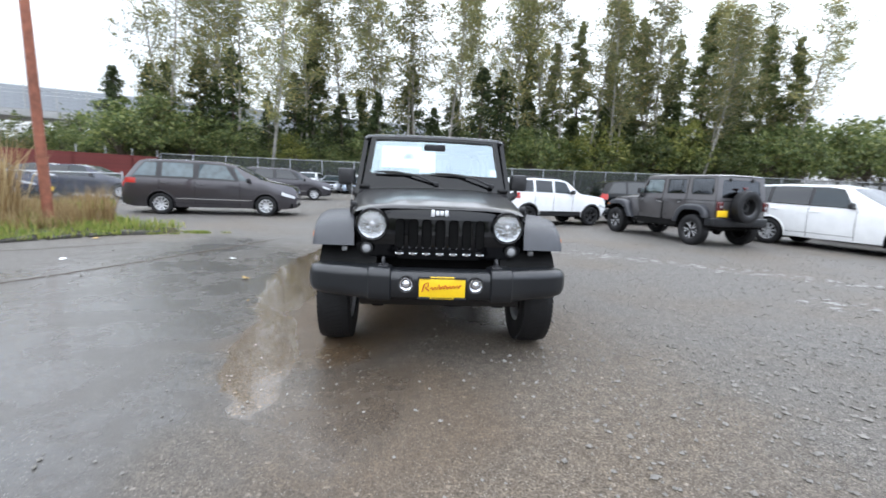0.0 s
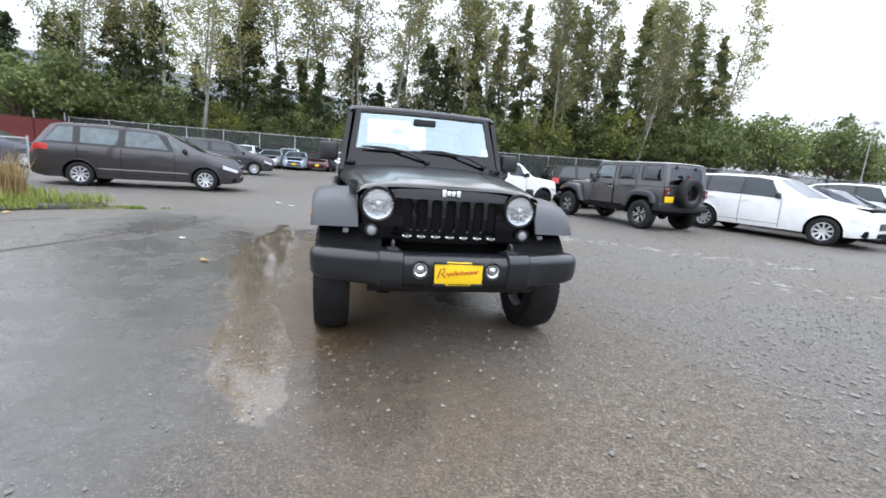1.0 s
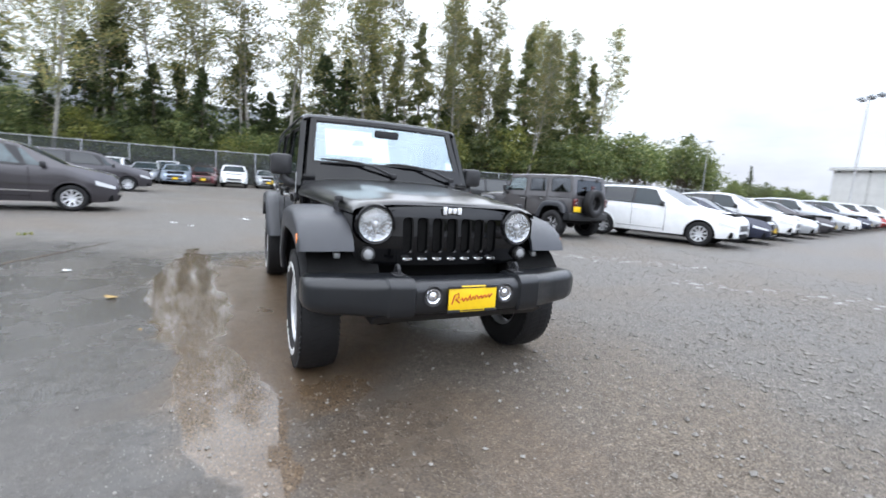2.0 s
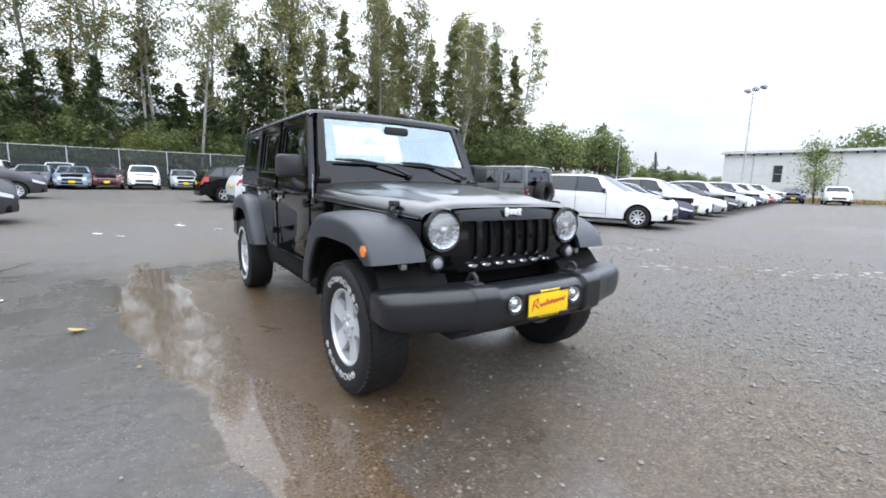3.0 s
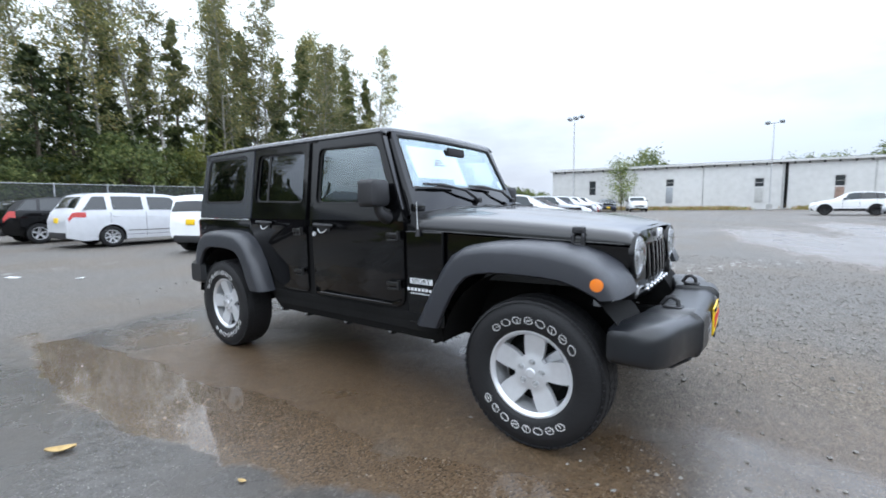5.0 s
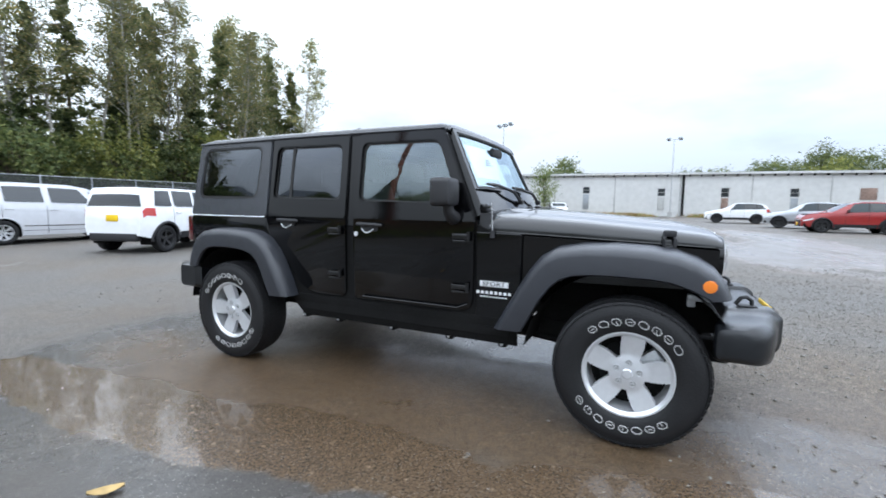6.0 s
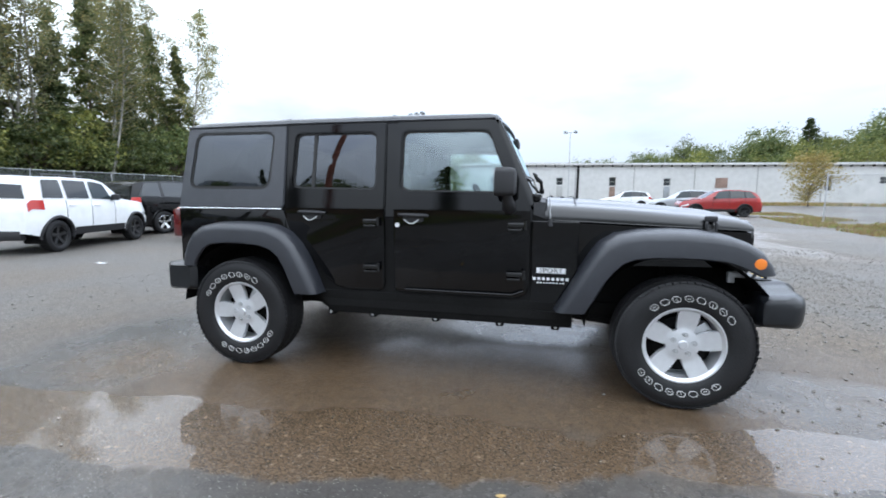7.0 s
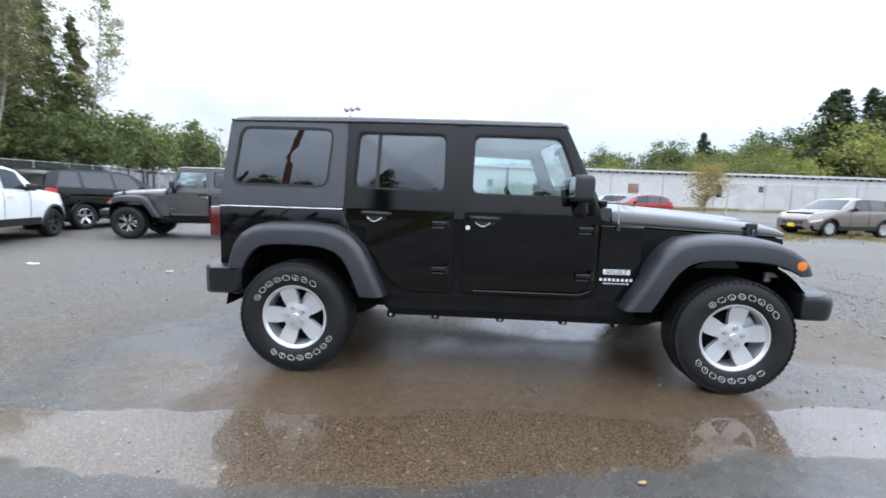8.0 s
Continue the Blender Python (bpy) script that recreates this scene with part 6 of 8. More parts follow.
    for a, b in zip(loops, loops[1:] + loops[:1]):
        for k in range(len(o)):
            bm.faces.new((a[k], a[(k + 1) % len(o)], b[(k + 1) % len(o)], b[k]))
    rg = part("hardtop_back", bm, topmat, top)
    bm = bmesh.new()
    bm.faces.new([bm.verts.new((x, tail_y(z) - 0.01, z)) for x, z in rounded([(-0.63, 1.21), (0.63, 1.21), (0.585, 1.67), (-0.585, 1.67)], 0.06, 5)])
    part("rear_window", bm, M_glass_dark, rg, "dark privacy glass")
    for x in (-0.35, 0.35):
        bm = bmesh.new()
        box(bm, (x, 3.468, 1.665), (0.06, 0.03, 0.09), 0.01)
        part("glass_hinge", bm, M_trim, rg)
    bm = bmesh.new()
    box(bm, (0.03, 3.60, 1.47), (0.14, 0.06, 0.05), 0.012)
    box(bm, (0.03, 3.585, 1.36), (0.035, 0.03, 0.24), 0.008)
    part("brake_lamp", bm, M_redlens, top, "red high brake lamp on a stalk")
    for sgn in (-1, 1):
        bm = bmesh.new()
        box(bm, (sgn * 0.708, 3.562, 1.025), (0.135, 0.085, 0.215), 0.014)
        tl = part("tail_lamp", bm, M_redlens, top, "red tail lamp")
        bm = bmesh.new()
        box(bm, (sgn * 0.708, 3.606, 1.005), (0.075, 0.008, 0.06), 0.004)
        part("reverse_lens", bm, M_clearlens, tl)
    bm = bmesh.new()
    rings = []
    for x, f, b, zt, zb in ((-0.90, 3.36, 3.54, 0.715, 0.55), (-0.86, 3.33, 3.585, 0.735, 0.53), (-0.60, 3.40, 3.60, 0.735, 0.52), (0.60, 3.40, 3.60, 0.735, 0.52), (0.86, 3.33, 3.585, 0.735, 0.53), (0.90, 3.36, 3.54, 0.715, 0.55)):
        rings.append([(x, y, z) for y, z in rounded([(f, zb), (b, zb), (b, zt), (f, zt)], 0.03, 3)])
    ring_loft(bm, rings)
    part("rear_bumper", bm, M_bumper, top)
    if not hero:
        bm = bmesh.new()
        box(bm, (0.64, 3.60, 0.84), (0.31, 0.012, 0.155), 0.004)
        part("dealer_plate", bm, M_yellow, top, "yellow dealer plate")
    # spare wheel
    sp = new("spare_wheel", RIG_W["tyre"])
    sp.parent = top
    sp.matrix_basis = pose(0.04, 3.70, 1.02, 0, 0, 90)
    shared("rim", RIG_W["rim_silver" if hero else "rim_dark"], sp, Matrix())
    if not hero:
        shared("spoke_edge", RIG_W["spoke_edge"], sp, Matrix())
    bm = bmesh.new()
    box(bm, (0.04, 3.58, 1.0), (0.26, 0.14, 0.26), 0.03)
    part("spare_carrier", bm, M_dark, top)
    # ---- grille ----
    pitch, sw = 0.0985, 0.030
    zc, ztop, zbot = 0.92, 1.030, 0.815
    bm = bmesh.new()

    def slot_half(z):
        """Half width of a slot at height z: round at both ends."""
        if z > ztop - sw:
            return math.sqrt(max(0.0, sw**2 - (z - ztop + sw) ** 2))
        if z < zbot + sw:
            return math.sqrt(max(0.0, sw**2 - (zbot + sw - z) ** 2))
        return sw

    zs = [zbot + sw * q for q in (0.0, 0.04, 0.15, 0.35, 0.65, 1.0)] + [zc] + [ztop - sw * q for q in (1.0, 0.65, 0.35, 0.15, 0.04, 0.0)]
    for k in range(6):
        c = (k - 2.5) * pitch
        rings = []
        for z in zs:
            h = pitch / 2 - slot_half(z)
            rings.append([(c - h, -0.405, z), (c - h, -0.437, z), (c - h * 0.6, -0.445, z), (c + h * 0.6, -0.445, z), (c + h, -0.437, z), (c + h, -0.405, z)])
        ring_loft(bm, rings)
    for sgn in (-1, 1):
        rings = []
        for z in zs:
            xi = 3 * pitch + slot_half(z)
            xo = curve_at([(0.735, 0.585), (0.80, 0.612), (0.92, 0.617), (1.005, 0.622), (1.055, 0.612)], z)
            rings.append([(sgn * lerp(xi, xo, q), -0.445, z) for q in (0, 0.15, 0.3, 0.45, 0.6, 0.75, 0.9, 1.0)] + [(sgn * xo, -0.405, z), (sgn * xi, -0.405, z)])
        ring_loft(bm, rings)
    for zz in (((0.735, 0.585), (0.77, 0.600), (0.80, 0.612), (zbot, 0.613)), ((ztop, 0.617), (1.055, 0.612), (1.075, 0.590), (1.09, 0.55), (1.105, 0.46), (1.118, 0.25), (1.122, 0.06))):
        rings = []
        for z, xo in zz:
            rings.append([(lerp(-xo, xo, q / 24), -0.445, z) for q in range(25)] + [(lerp(xo, -xo, q / 24), -0.405, z) for q in range(25)])
        ring_loft(bm, rings)
    for v in bm.verts:
        v.co.y += 0.075 * (abs(v.co.x) / 0.62) ** 2.4 + 0.25 * max(0.0, v.co.z - 1.04) + 0.10 * max(0.0, v.co.z - 0.86) + 0.20 * max(0.0, 0.86 - v.co.z)
    gr = part("grille", bm, body, top, "seven-slot grille panel")
    bm = bmesh.new()
    box(bm, (0, -0.385, 0.92), (0.78, 0.02, 0.30))
    part("grille_screen", bm, M_dark, gr)
    # chrome discs stand in for sky glints on the slots' lower lips
    for k in range(7):
        bm = bmesh.new()
        rings = [[((k - 3) * pitch + r * 0.031 * math.cos(2 * math.pi * q / 16), -0.432 - y, 0.778 + r * 0.011 * math.sin(2 * math.pi * q / 16)) for q in range(16)] for y, r in ((-0.01, 1.0), (0.006, 1.0), (0.010, 0.8), (0.010, 0.0))]
        ring_loft(bm, rings, cap=False)
        part("slot_lip", bm, M_chrome, gr)
    bm = bmesh.new()
    for x, w, h in ((-0.066, 0.026, 0.050), (-0.033, 0.027, 0.034), (-0.001, 0.027, 0.034), (0.033, 0.028, 0.042)):
        box(bm, (x + 0.008, -0.434, 1.074 + (0.004 if h > 0.03 else 0)), (w, 0.012, h), 0.005)
    part("emblem", bm, M_badge, gr, "small silver emblem bars")
    for sgn in (-1, 1):
        bm = bmesh.new()

        def lathe_y(prof, seg, cx, cy, cz, b2):
            rings = [[(cx + r * math.cos(2 * math.pi * k / seg), cy + y, cz + r * math.sin(2 * math.pi * k / seg)) for k in range(seg)] for y, r in prof]
            ring_loft(b2, rings, cap=False)
        lathe_y([(0.03, 0.128), (-0.012, 0.122), (-0.022, 0.114), (-0.016, 0.104), (0.02, 0.098)], 40, sgn * 0.495, -0.402, 0.983, bm)
        hl = part("headlamp", bm, body, top, "round clear headlamp")
        bm = bmesh.new()
        lathe_y([(-0.008, 0.104), (-0.022, 0.099), (-0.018, 0.092), (-0.012, 0.080), (-0.010, 0.060), (-0.014, 0.040), (-0.010, 0.030), (-0.010, 0.0)], 40, sgn * 0.495, -0.402, 0.983, bm)
        part("reflector", bm, M_reflector, hl)
        bm = bmesh.new()
        lathe_y([(-0.020, 0.094), (-0.034, 0.080), (-0.046, 0.050), (-0.052, 0.0)], 32, sgn * 0.495, -0.402, 0.983, bm)
        part("lens", bm, M_glass_lens, hl)
        bm = bmesh.new()
        lathe_y([(0.0, 0.022), (-0.020, 0.020), (-0.026, 0.0)], 16, sgn * 0.495, -0.402, 0.983, bm)
        box(bm, (sgn * 0.495, -0.424, 0.983 - 0.045), (0.006, 0.004, 0.07))
        part("bulb_cap", bm, M_bulb, hl)
        bm = bmesh.new()
        lathe_y([(0.03, 0.046), (-0.010, 0.043), (-0.014, 0.032)], 24, sgn * 0.533, -0.412, 0.806, bm)
        ts = part("turn_signal", bm, M_seal, top, "small round turn signal")
        bm = bmesh.new()
        lathe_y([(-0.010, 0.033), (-0.020, 0.026), (-0.026, 0.0)], 20, sgn * 0.533, -0.412, 0.806, bm)
        part("lens", bm, M_clearlens, ts)
    # ---- front bumper ----
    bm = bmesh.new()
    half = [(0.0, -0.722, -0.48, 0.698, 0.505, 0.024), (0.335, -0.720, -0.48, 0.698, 0.505, 0.024), (0.345, -0.735, -0.48, 0.716, 0.492, 0.022), (0.485, -0.722, -0.46, 0.720, 0.492, 0.022), (0.500, -0.706, -0.45, 0.710, 0.498, 0.024),
            (0.66, -0.660, -0.42, 0.712, 0.505, 0.026), (0.80, -0.628, -0.38, 0.714, 0.512, 0.028), (0.875, -0.590, -0.375, 0.708, 0.525, 0.030), (0.905, -0.555, -0.38, 0.695, 0.540, 0.030), (0.915, -0.520, -0.40, 0.675, 0.560, 0.028)]
    rings = []
    for sgn, seq in ((-1, half[::-1]), (1, half[1:])):
        for x, f, b, zt, zb, r in seq:
            rings.append([(sgn * x, y, z) for y, z in rounded([(b, zb), (f + 0.02, zb), (f, zb + 0.05), (f, zt - 0.035), (f + 0.045, zt), (b, zt - 0.012)], r, 3)])
    ring_loft(bm, rings)
    fb = part("front_bumper", bm, M_bumper, top, "grey-black moulded plastic bumper")
    bm = bmesh.new()
    ring_loft(bm, [[(x, y, z) for y, z in ((-0.68, 0.50), (-0.60, 0.44), (-0.42, 0.44), (-0.42, 0.52))] for x in (-0.55, -0.48, 0.48, 0.55)])
    part("air_dam", bm, M_trim, fb)
    for sgn in (-1, 1):
        bm = bmesh.new()
        tube(bm, [(sgn * 0.398, -0.60, 0.705), (sgn * 0.398, -0.595, 0.748), (sgn * 0.398, -0.570, 0.766), (sgn * 0.398, -0.545, 0.760), (sgn * 0.398, -0.52, 0.72)], 0.011, 8)
        box(bm, (sgn * 0.398, -0.575, 0.716), (0.07, 0.09, 0.012), 0.004)
        part("tow_hook", bm, M_trim, fb)
        bm = bmesh.new()
        rings = [[(sgn * 0.235 + r * math.cos(2 * math.pi * k / 28), -0.722 + y, 0.617 + r * math.sin(2 * math.pi * k / 28)) for k in range(28)] for y, r in ((0.01, 0.060), (-0.008, 0.057), (-0.004, 0.048), (0.008, 0.046))]
        ring_loft(bm, rings, cap=False)
        fg = part("fog_lamp", bm, M_trim, fb, "round fog lamp")
        bm = bmesh.new()
        rings = [[(sgn * 0.235 + r * math.cos(2 * math.pi * k / 28), -0.722 + y, 0.617 + r * math.sin(2 * math.pi * k / 28)) for k in range(28)] for y, r in ((0.004, 0.048), (-0.006, 0.042), (0.004, 0.028), (-0.002, 0.020), (-0.008, 0.002))]
        ring_loft(bm, rings, cap=False)
        part("reflector", bm, M_fog, fg)
    bm = bmesh.new()
    box(bm, (0.008, -0.738, 0.598), (0.310, 0.010, 0.152), 0.003)
    pl = part("dealer_plate", bm, M_yellow, fb, "yellow dealer plate with red script bars")
    bm = bmesh.new()
    for x, z, w in ((-0.115, 0.669, 0.082), (0.128, 0.669, 0.082), (-0.115, 0.529, 0.082), (0.128, 0.529, 0.082)):
        box(bm, (x, -0.746, z), (w, 0.008, 0.016), 0.002)
    box(bm, (0.008, -0.743, 0.665), (0.16, 0.005, 0.006))
    box(bm, (0.008, -0.743, 0.531), (0.14, 0.005, 0.006))
    part("plate_frame", bm, M_trim, pl)
    bm = bmesh.new()
    rng = random.Random(4)
    tube(bm, [(-0.128, -0.745, 0.570), (-0.112, -0.745, 0.625), (-0.088, -0.745, 0.635), (-0.085, -0.745, 0.610), (-0.105, -0.745, 0.600), (-0.080, -0.745, 0.578)], 0.0042, 4)
    pts = []
    for k in range(26):
        x = -0.072 + 0.205 * k / 25
        pts.append((x, -0.745, 0.594 + 0.012 * math.sin(k * 2.1) + 0.0008 * k + (0.014 if k in (7, 12) else 0)))
    tube(bm, pts, 0.0042, 4)
    part("script_mark", bm, M_redpaint2, pl, "red scribbled script bar")
    # ---- chassis ----
    bm = bmesh.new()
    for sgn in (-1, 1):
        box(bm, (sgn * 0.44, 1.45, 0.46), (0.09, 3.9, 0.13), 0.015)
    for y in (-0.42, 0.75, 1.5, 2.3, 3.3):
        box(bm, (0, y, 0.46), (0.88, 0.08, 0.09), 0.015)
    part("chassis_frame", bm, M_dark, top)
    for y in (0.0, 2.947):
        bm = bmesh.new()
        tube(bm, [(-0.70, y, 0.39), (0.70, y, 0.39)], 0.042, 12)
        bmesh.ops.create_uvsphere(bm, u_segments=14, v_segments=8, radius=0.13, matrix=Matrix.Translation((0.15 if y < 1 else 0, y, 0.39)))
        part("axle", bm, M_dark, top)
    for sgn in (-1, 1):
        for y in (0.06, 2.75):
            bm = bmesh.new()
            tube(bm, [(sgn * 0.50, y, 0.40), (sgn * 0.50, y, 0.90)], 0.028, 10)
            part("shock_absorber", bm, M_dark, top)
        bm = bmesh.new()
        tube(bm, [(sgn * 0.50, 0.08, 0.37), (sgn * 0.46, 0.80, 0.44)], 0.026, 8)
        part("control_arm", bm, M_dark, top)
        for y in (0.72, 1.08, 1.52, 1.98, 2.30):
            bm = bmesh.new()
            box(bm, (sgn * 0.69, y, 0.405), (0.11, 0.055, 0.05), 0.01)
            mount = part("body_mount", bm, M_dark, top)
            bm = bmesh.new()
            tube(bm, [(sgn * 0.745, y, 0.402), (sgn * 0.757, y, 0.402)], 0.010, 6)
            part("bolt", bm, M_galv, mount)
    bm = bmesh.new()
    box(bm, (0.05, 1.2, 0.44), (0.45, 0.9, 0.16), 0.04)
    part("skid_plate", bm, M_dark, top)
    bm = bmesh.new()
    tube(bm, [(-0.30, 1.4, 0.42), (-0.32, 2.3, 0.44), (-0.34, 2.6, 0.52), (-0.40, 3.4, 0.46)], 0.032, 8)
    tube(bm, [(-0.2, 3.2, 0.55), (0.35, 3.2, 0.55)], 0.11, 12)
    part("exhaust", bm, M_dark, top)
    bm = bmesh.new()
    box(bm, (0, 0.15, 0.82), (0.95, 0.85, 0.42), 0.05)
    part("engine_block", bm, M_dark, top)
    # ---- cabin ----
    bm = bmesh.new()
    ring_loft(bm, [[(x, y, z) for y, z in rounded([(0.95, 0.85), (1.18, 0.85), (1.22, 1.13), (1.16, 1.21), (0.95, 1.19)], 0.04, 3)] for x in (-0.73, 0.73)])
    part("dashboard", bm, M_seat, top)
    bm = bmesh.new()
    c, rr = Vector((0.36, 1.36, 1.17)), 0.185
    ring = []
    for k in range(25):
        a = 2 * math.pi * k / 24
        ring.append(c + Vector((rr * math.cos(a), 0.40 * rr * math.sin(a), 0.92 * rr * math.sin(a))))
    tube(bm, ring, 0.016, 8, cap=False)
    tube(bm, [c, (0.36, 1.15, 1.07)], 0.03, 8)
    box(bm, c, (0.34, 0.02, 0.05), 0.008)
    part("steering_wheel", bm, M_seat, top)
    for x in (-0.37, 0.37):
        bm = bmesh.new()
        box(bm, (x, 1.62, 0.82), (0.50, 0.50, 0.18), 0.05)
        box(bm, (x, 1.90, 1.12), (0.48, 0.16, 0.62), 0.06, Matrix.Rotation(radians(-12), 4, "X"))
        st = part("front_seat", bm, M_seat, top)
        bm = bmesh.new()
        box(bm, (x, 1.985, 1.545), (0.27, 0.11, 0.19), 0.045)
        tube(bm, [(x - 0.06, 1.97, 1.40), (x - 0.06, 1.98, 1.50)], 0.008, 6)
        tube(bm, [(x + 0.06, 1.97, 1.40), (x + 0.06, 1.98, 1.50)], 0.008, 6)
        part("headrest", bm, M_seat, st)
    bm = bmesh.new()
    box(bm, (0, 2.60, 0.90), (1.25, 0.48, 0.16), 0.05)
    box(bm, (0, 2.88, 1.14), (1.25, 0.15, 0.55), 0.05, Matrix.Rotation(radians(-10), 4, "X"))
    for x in (-0.38, 0.38):
        box(bm, (x, 2.95, 1.50), (0.26, 0.10, 0.16), 0.04)
    part("rear_bench", bm, M_seat, top)
    for y0, y1 in ((1.98, 1.98), (2.98, 2.98)):
        bm = bmesh.new()
        tube(bm, [(-0.66, y0, 0.95), (-0.64, y0, 1.55), (-0.56, y0, 1.68), (0, y0, 1.69), (0.56, y0, 1.68), (0.64, y0, 1.55), (0.66, y0, 0.95)], 0.032, 8)
        part("roll_bar", bm, M_seat, top)
    for sgn in (-1, 1):
        bm = bmesh.new()
        tube(bm, [(sgn * 0.64, 1.16, 1.66), (sgn * 0.60, 1.98, 1.685), (sgn * 0.60, 2.98, 1.68), (sgn * 0.64, 3.40, 1.10)], 0.030, 8)
        part("roll_bar", bm, M_seat, top)
    if hero:
        for (xa, xb, za, zb) in ((-0.545, -0.135, 1.435, 1.66), (-0.150, 0.010, 1.395, 1.615), (0.575, 0.665, 1.385, 1.452)):
            bm = bmesh.new()
            rows = []
            for j in range(3):
                z = lerp(za, zb, j / 2)
                v = (z - 1.195) / 0.563
                row = []
                for i in range(5):
                    x = lerp(xa, xb, i / 4)
                    u = x / lerp(0.742, 0.668, v)
                    p = ws(u, v, -0.006)
                    row.append((x, p[1], p[2]))
                rows.append(row)
            grid_patch(bm, rows)
            sh = part("window_sheet", bm, M_paper, wf, "white paper sheet behind the glass")
            if xa < -0.3:
                bm = bmesh.new()
                p = ws(-0.36, 0.60, 0.0)
                for k in range(3):
                    box(bm, (-0.26, p[1] - 0.004 + 0.008 * k, p[2] + 0.018 * k), (0.13 - 0.03 * k, 0.003, 0.007))
                part("print_bar", bm, M_print, sh)
        bm = bmesh.new()
        tube(bm, [(-0.812, 0.775, 1.060), (-0.812, 0.775, 1.105)], [0.016, 0.011], 10)
        an = part("antenna", bm, M_trim, top, "short pale stub antenna on a black base")
        bm = bmesh.new()
        tube(bm, [(-0.812, 0.775, 1.10), (-0.810, 0.78, 1.18), (-0.808, 0.785, 1.27)], [0.0040, 0.0032, 0.0024], 6)
        part("mast", bm, M_galv, an)
        bm = bmesh.new()
        box(bm, (0.0, 1.04, 1.655), (0.22, 0.03, 0.065), 0.015)
        part("rear_view_mirror", bm, M_seat, top)
    # ---- wheels ----
    rm = "rim_silver" if hero else "rim_dark"
    for sgn in (-1, 1):
        for cy in (0.0, 2.947):
            wh = new("wheel", RIG_W["disc"])
            wh.parent = top
            wh.matrix_basis = pose(sgn * 0.786, cy, 0.388, 0, 0, 0 if sgn < 0 else 180) @ pose(0, 0, 0, {(-1, 0.0): 7, (-1, 2.947): -16, (1, 0.0): 30, (1, 2.947): 50}[(sgn, cy)])
            for nm, key in (("tyre", "tyre"), ("tread", "tread"), ("rim", rm), ("centre_cap", "cap" if hero else "cap_dark"), ("brake_caliper", "caliper")):
                o = new(nm, RIG_W[key])
                o.parent = wh
                if nm == "tread":
                    tagged(o, kind="stuff")
            if not hero:
                o = new("spoke_edge", RIG_W["spoke_edge"])
                o.parent = wh
            for k in range(5):
                o = new("lug_nut", RIG_W["nut"])
                o.parent = wh
                a = radians(72 * k)
                o.matrix_basis = Matrix.Translation((0, 0.0585 * math.sin(a), 0.0585 * math.cos(a)))
            if hero:
                for key in ("text_a", "text_b"):
                    o = new("sidewall_lettering", RIG_W[key])
                    o.parent = wh
                    tagged(o, kind="stuff")
    return top


# reflects far more than plain glass, tinted blue: a boosted sky reflection
M_windshield = glass_mat("windshield_glass", (0.70, 0.755, 0.76), 0.27, (0.78, 0.93, 1.0))
RIG_W = {}


def rig_wheels():
    R, width, rim_r, face = 0.394, 0.250, 0.228, -0.088
    RIG_W["tyre"], RIG_W["tread"] = rig_tyre(R, width, rim_r)
    rim, cap, nut, disc, caliper = rig_rim(rim_r, face)
    dark = rim.copy()
    rim.materials.append(M_alloy)
    dark.materials.append(M_darkwheel)
    bm = bmesh.new()
    for k in range(5):
        for s in (-1, 1):
            rings = []
            for r, ang, hw in ((0.070, 9.0, 0.006), (0.120, 8.5, 0.007), (0.165, 10.0, 0.008), (0.200, 15.0, 0.009)):
                a = radians(72 * k + s * ang)
                u, v = Vector((0, math.sin(a), math.cos(a))), Vector((0, math.cos(a), -math.sin(a)))
                x = face + 0.008 - 0.024 * max(0.0, (r - 0.10) / (rim_r - 0.10))
                rings.append([Vector((x + dx, 0, 0)) + u * r + v * dv for dx, dv in ((-0.004, -hw), (-0.004, hw), (0.012, hw), (0.012, -hw))])
            ring_loft(bm, rings)
    trim = finish(bm, "spoke_edge", smooth=False)
    trim.materials.append(M_alloy)
    RIG_W["spoke_edge"] = trim
    for me, mt in ((cap, M_alloy), (nut, M_galv), (disc, M_dark), (caliper, M_galv)):
        me.materials.append(mt)
    dark_cap = cap.copy()
    dark_cap.materials.clear()
    dark_cap.materials.append(M_darkwheel)
    RIG_W.update(cap_dark=dark_cap, rim_silver=rim, rim_dark=dark, cap=cap, nut=nut, disc=disc, caliper=caliper)
    RIG_W["text_a"] = letter_ring(0, 0.283, -width / 2 - 0.001, radians(-52), radians(104))
    RIG_W["text_b"] = letter_ring(1, 0.283, -width / 2 - 0.001, radians(128), radians(104))


rig_wheels()
build_off_roader(Matrix(), M_black_paint, M_hardtop, M_flare, M_alloy, "off_roader", "glossy black four-door off-roader with grey flares on wet asphalt", True)
build_off_roader(car_pose(6.25, 9.95, 6.87, 7.07, 0.86, 1), M_slate_paint, M_slate_paint, M_flare, M_darkwheel, "off_roader", "dark grey four-door off-roader with dark wheels and spare", False)


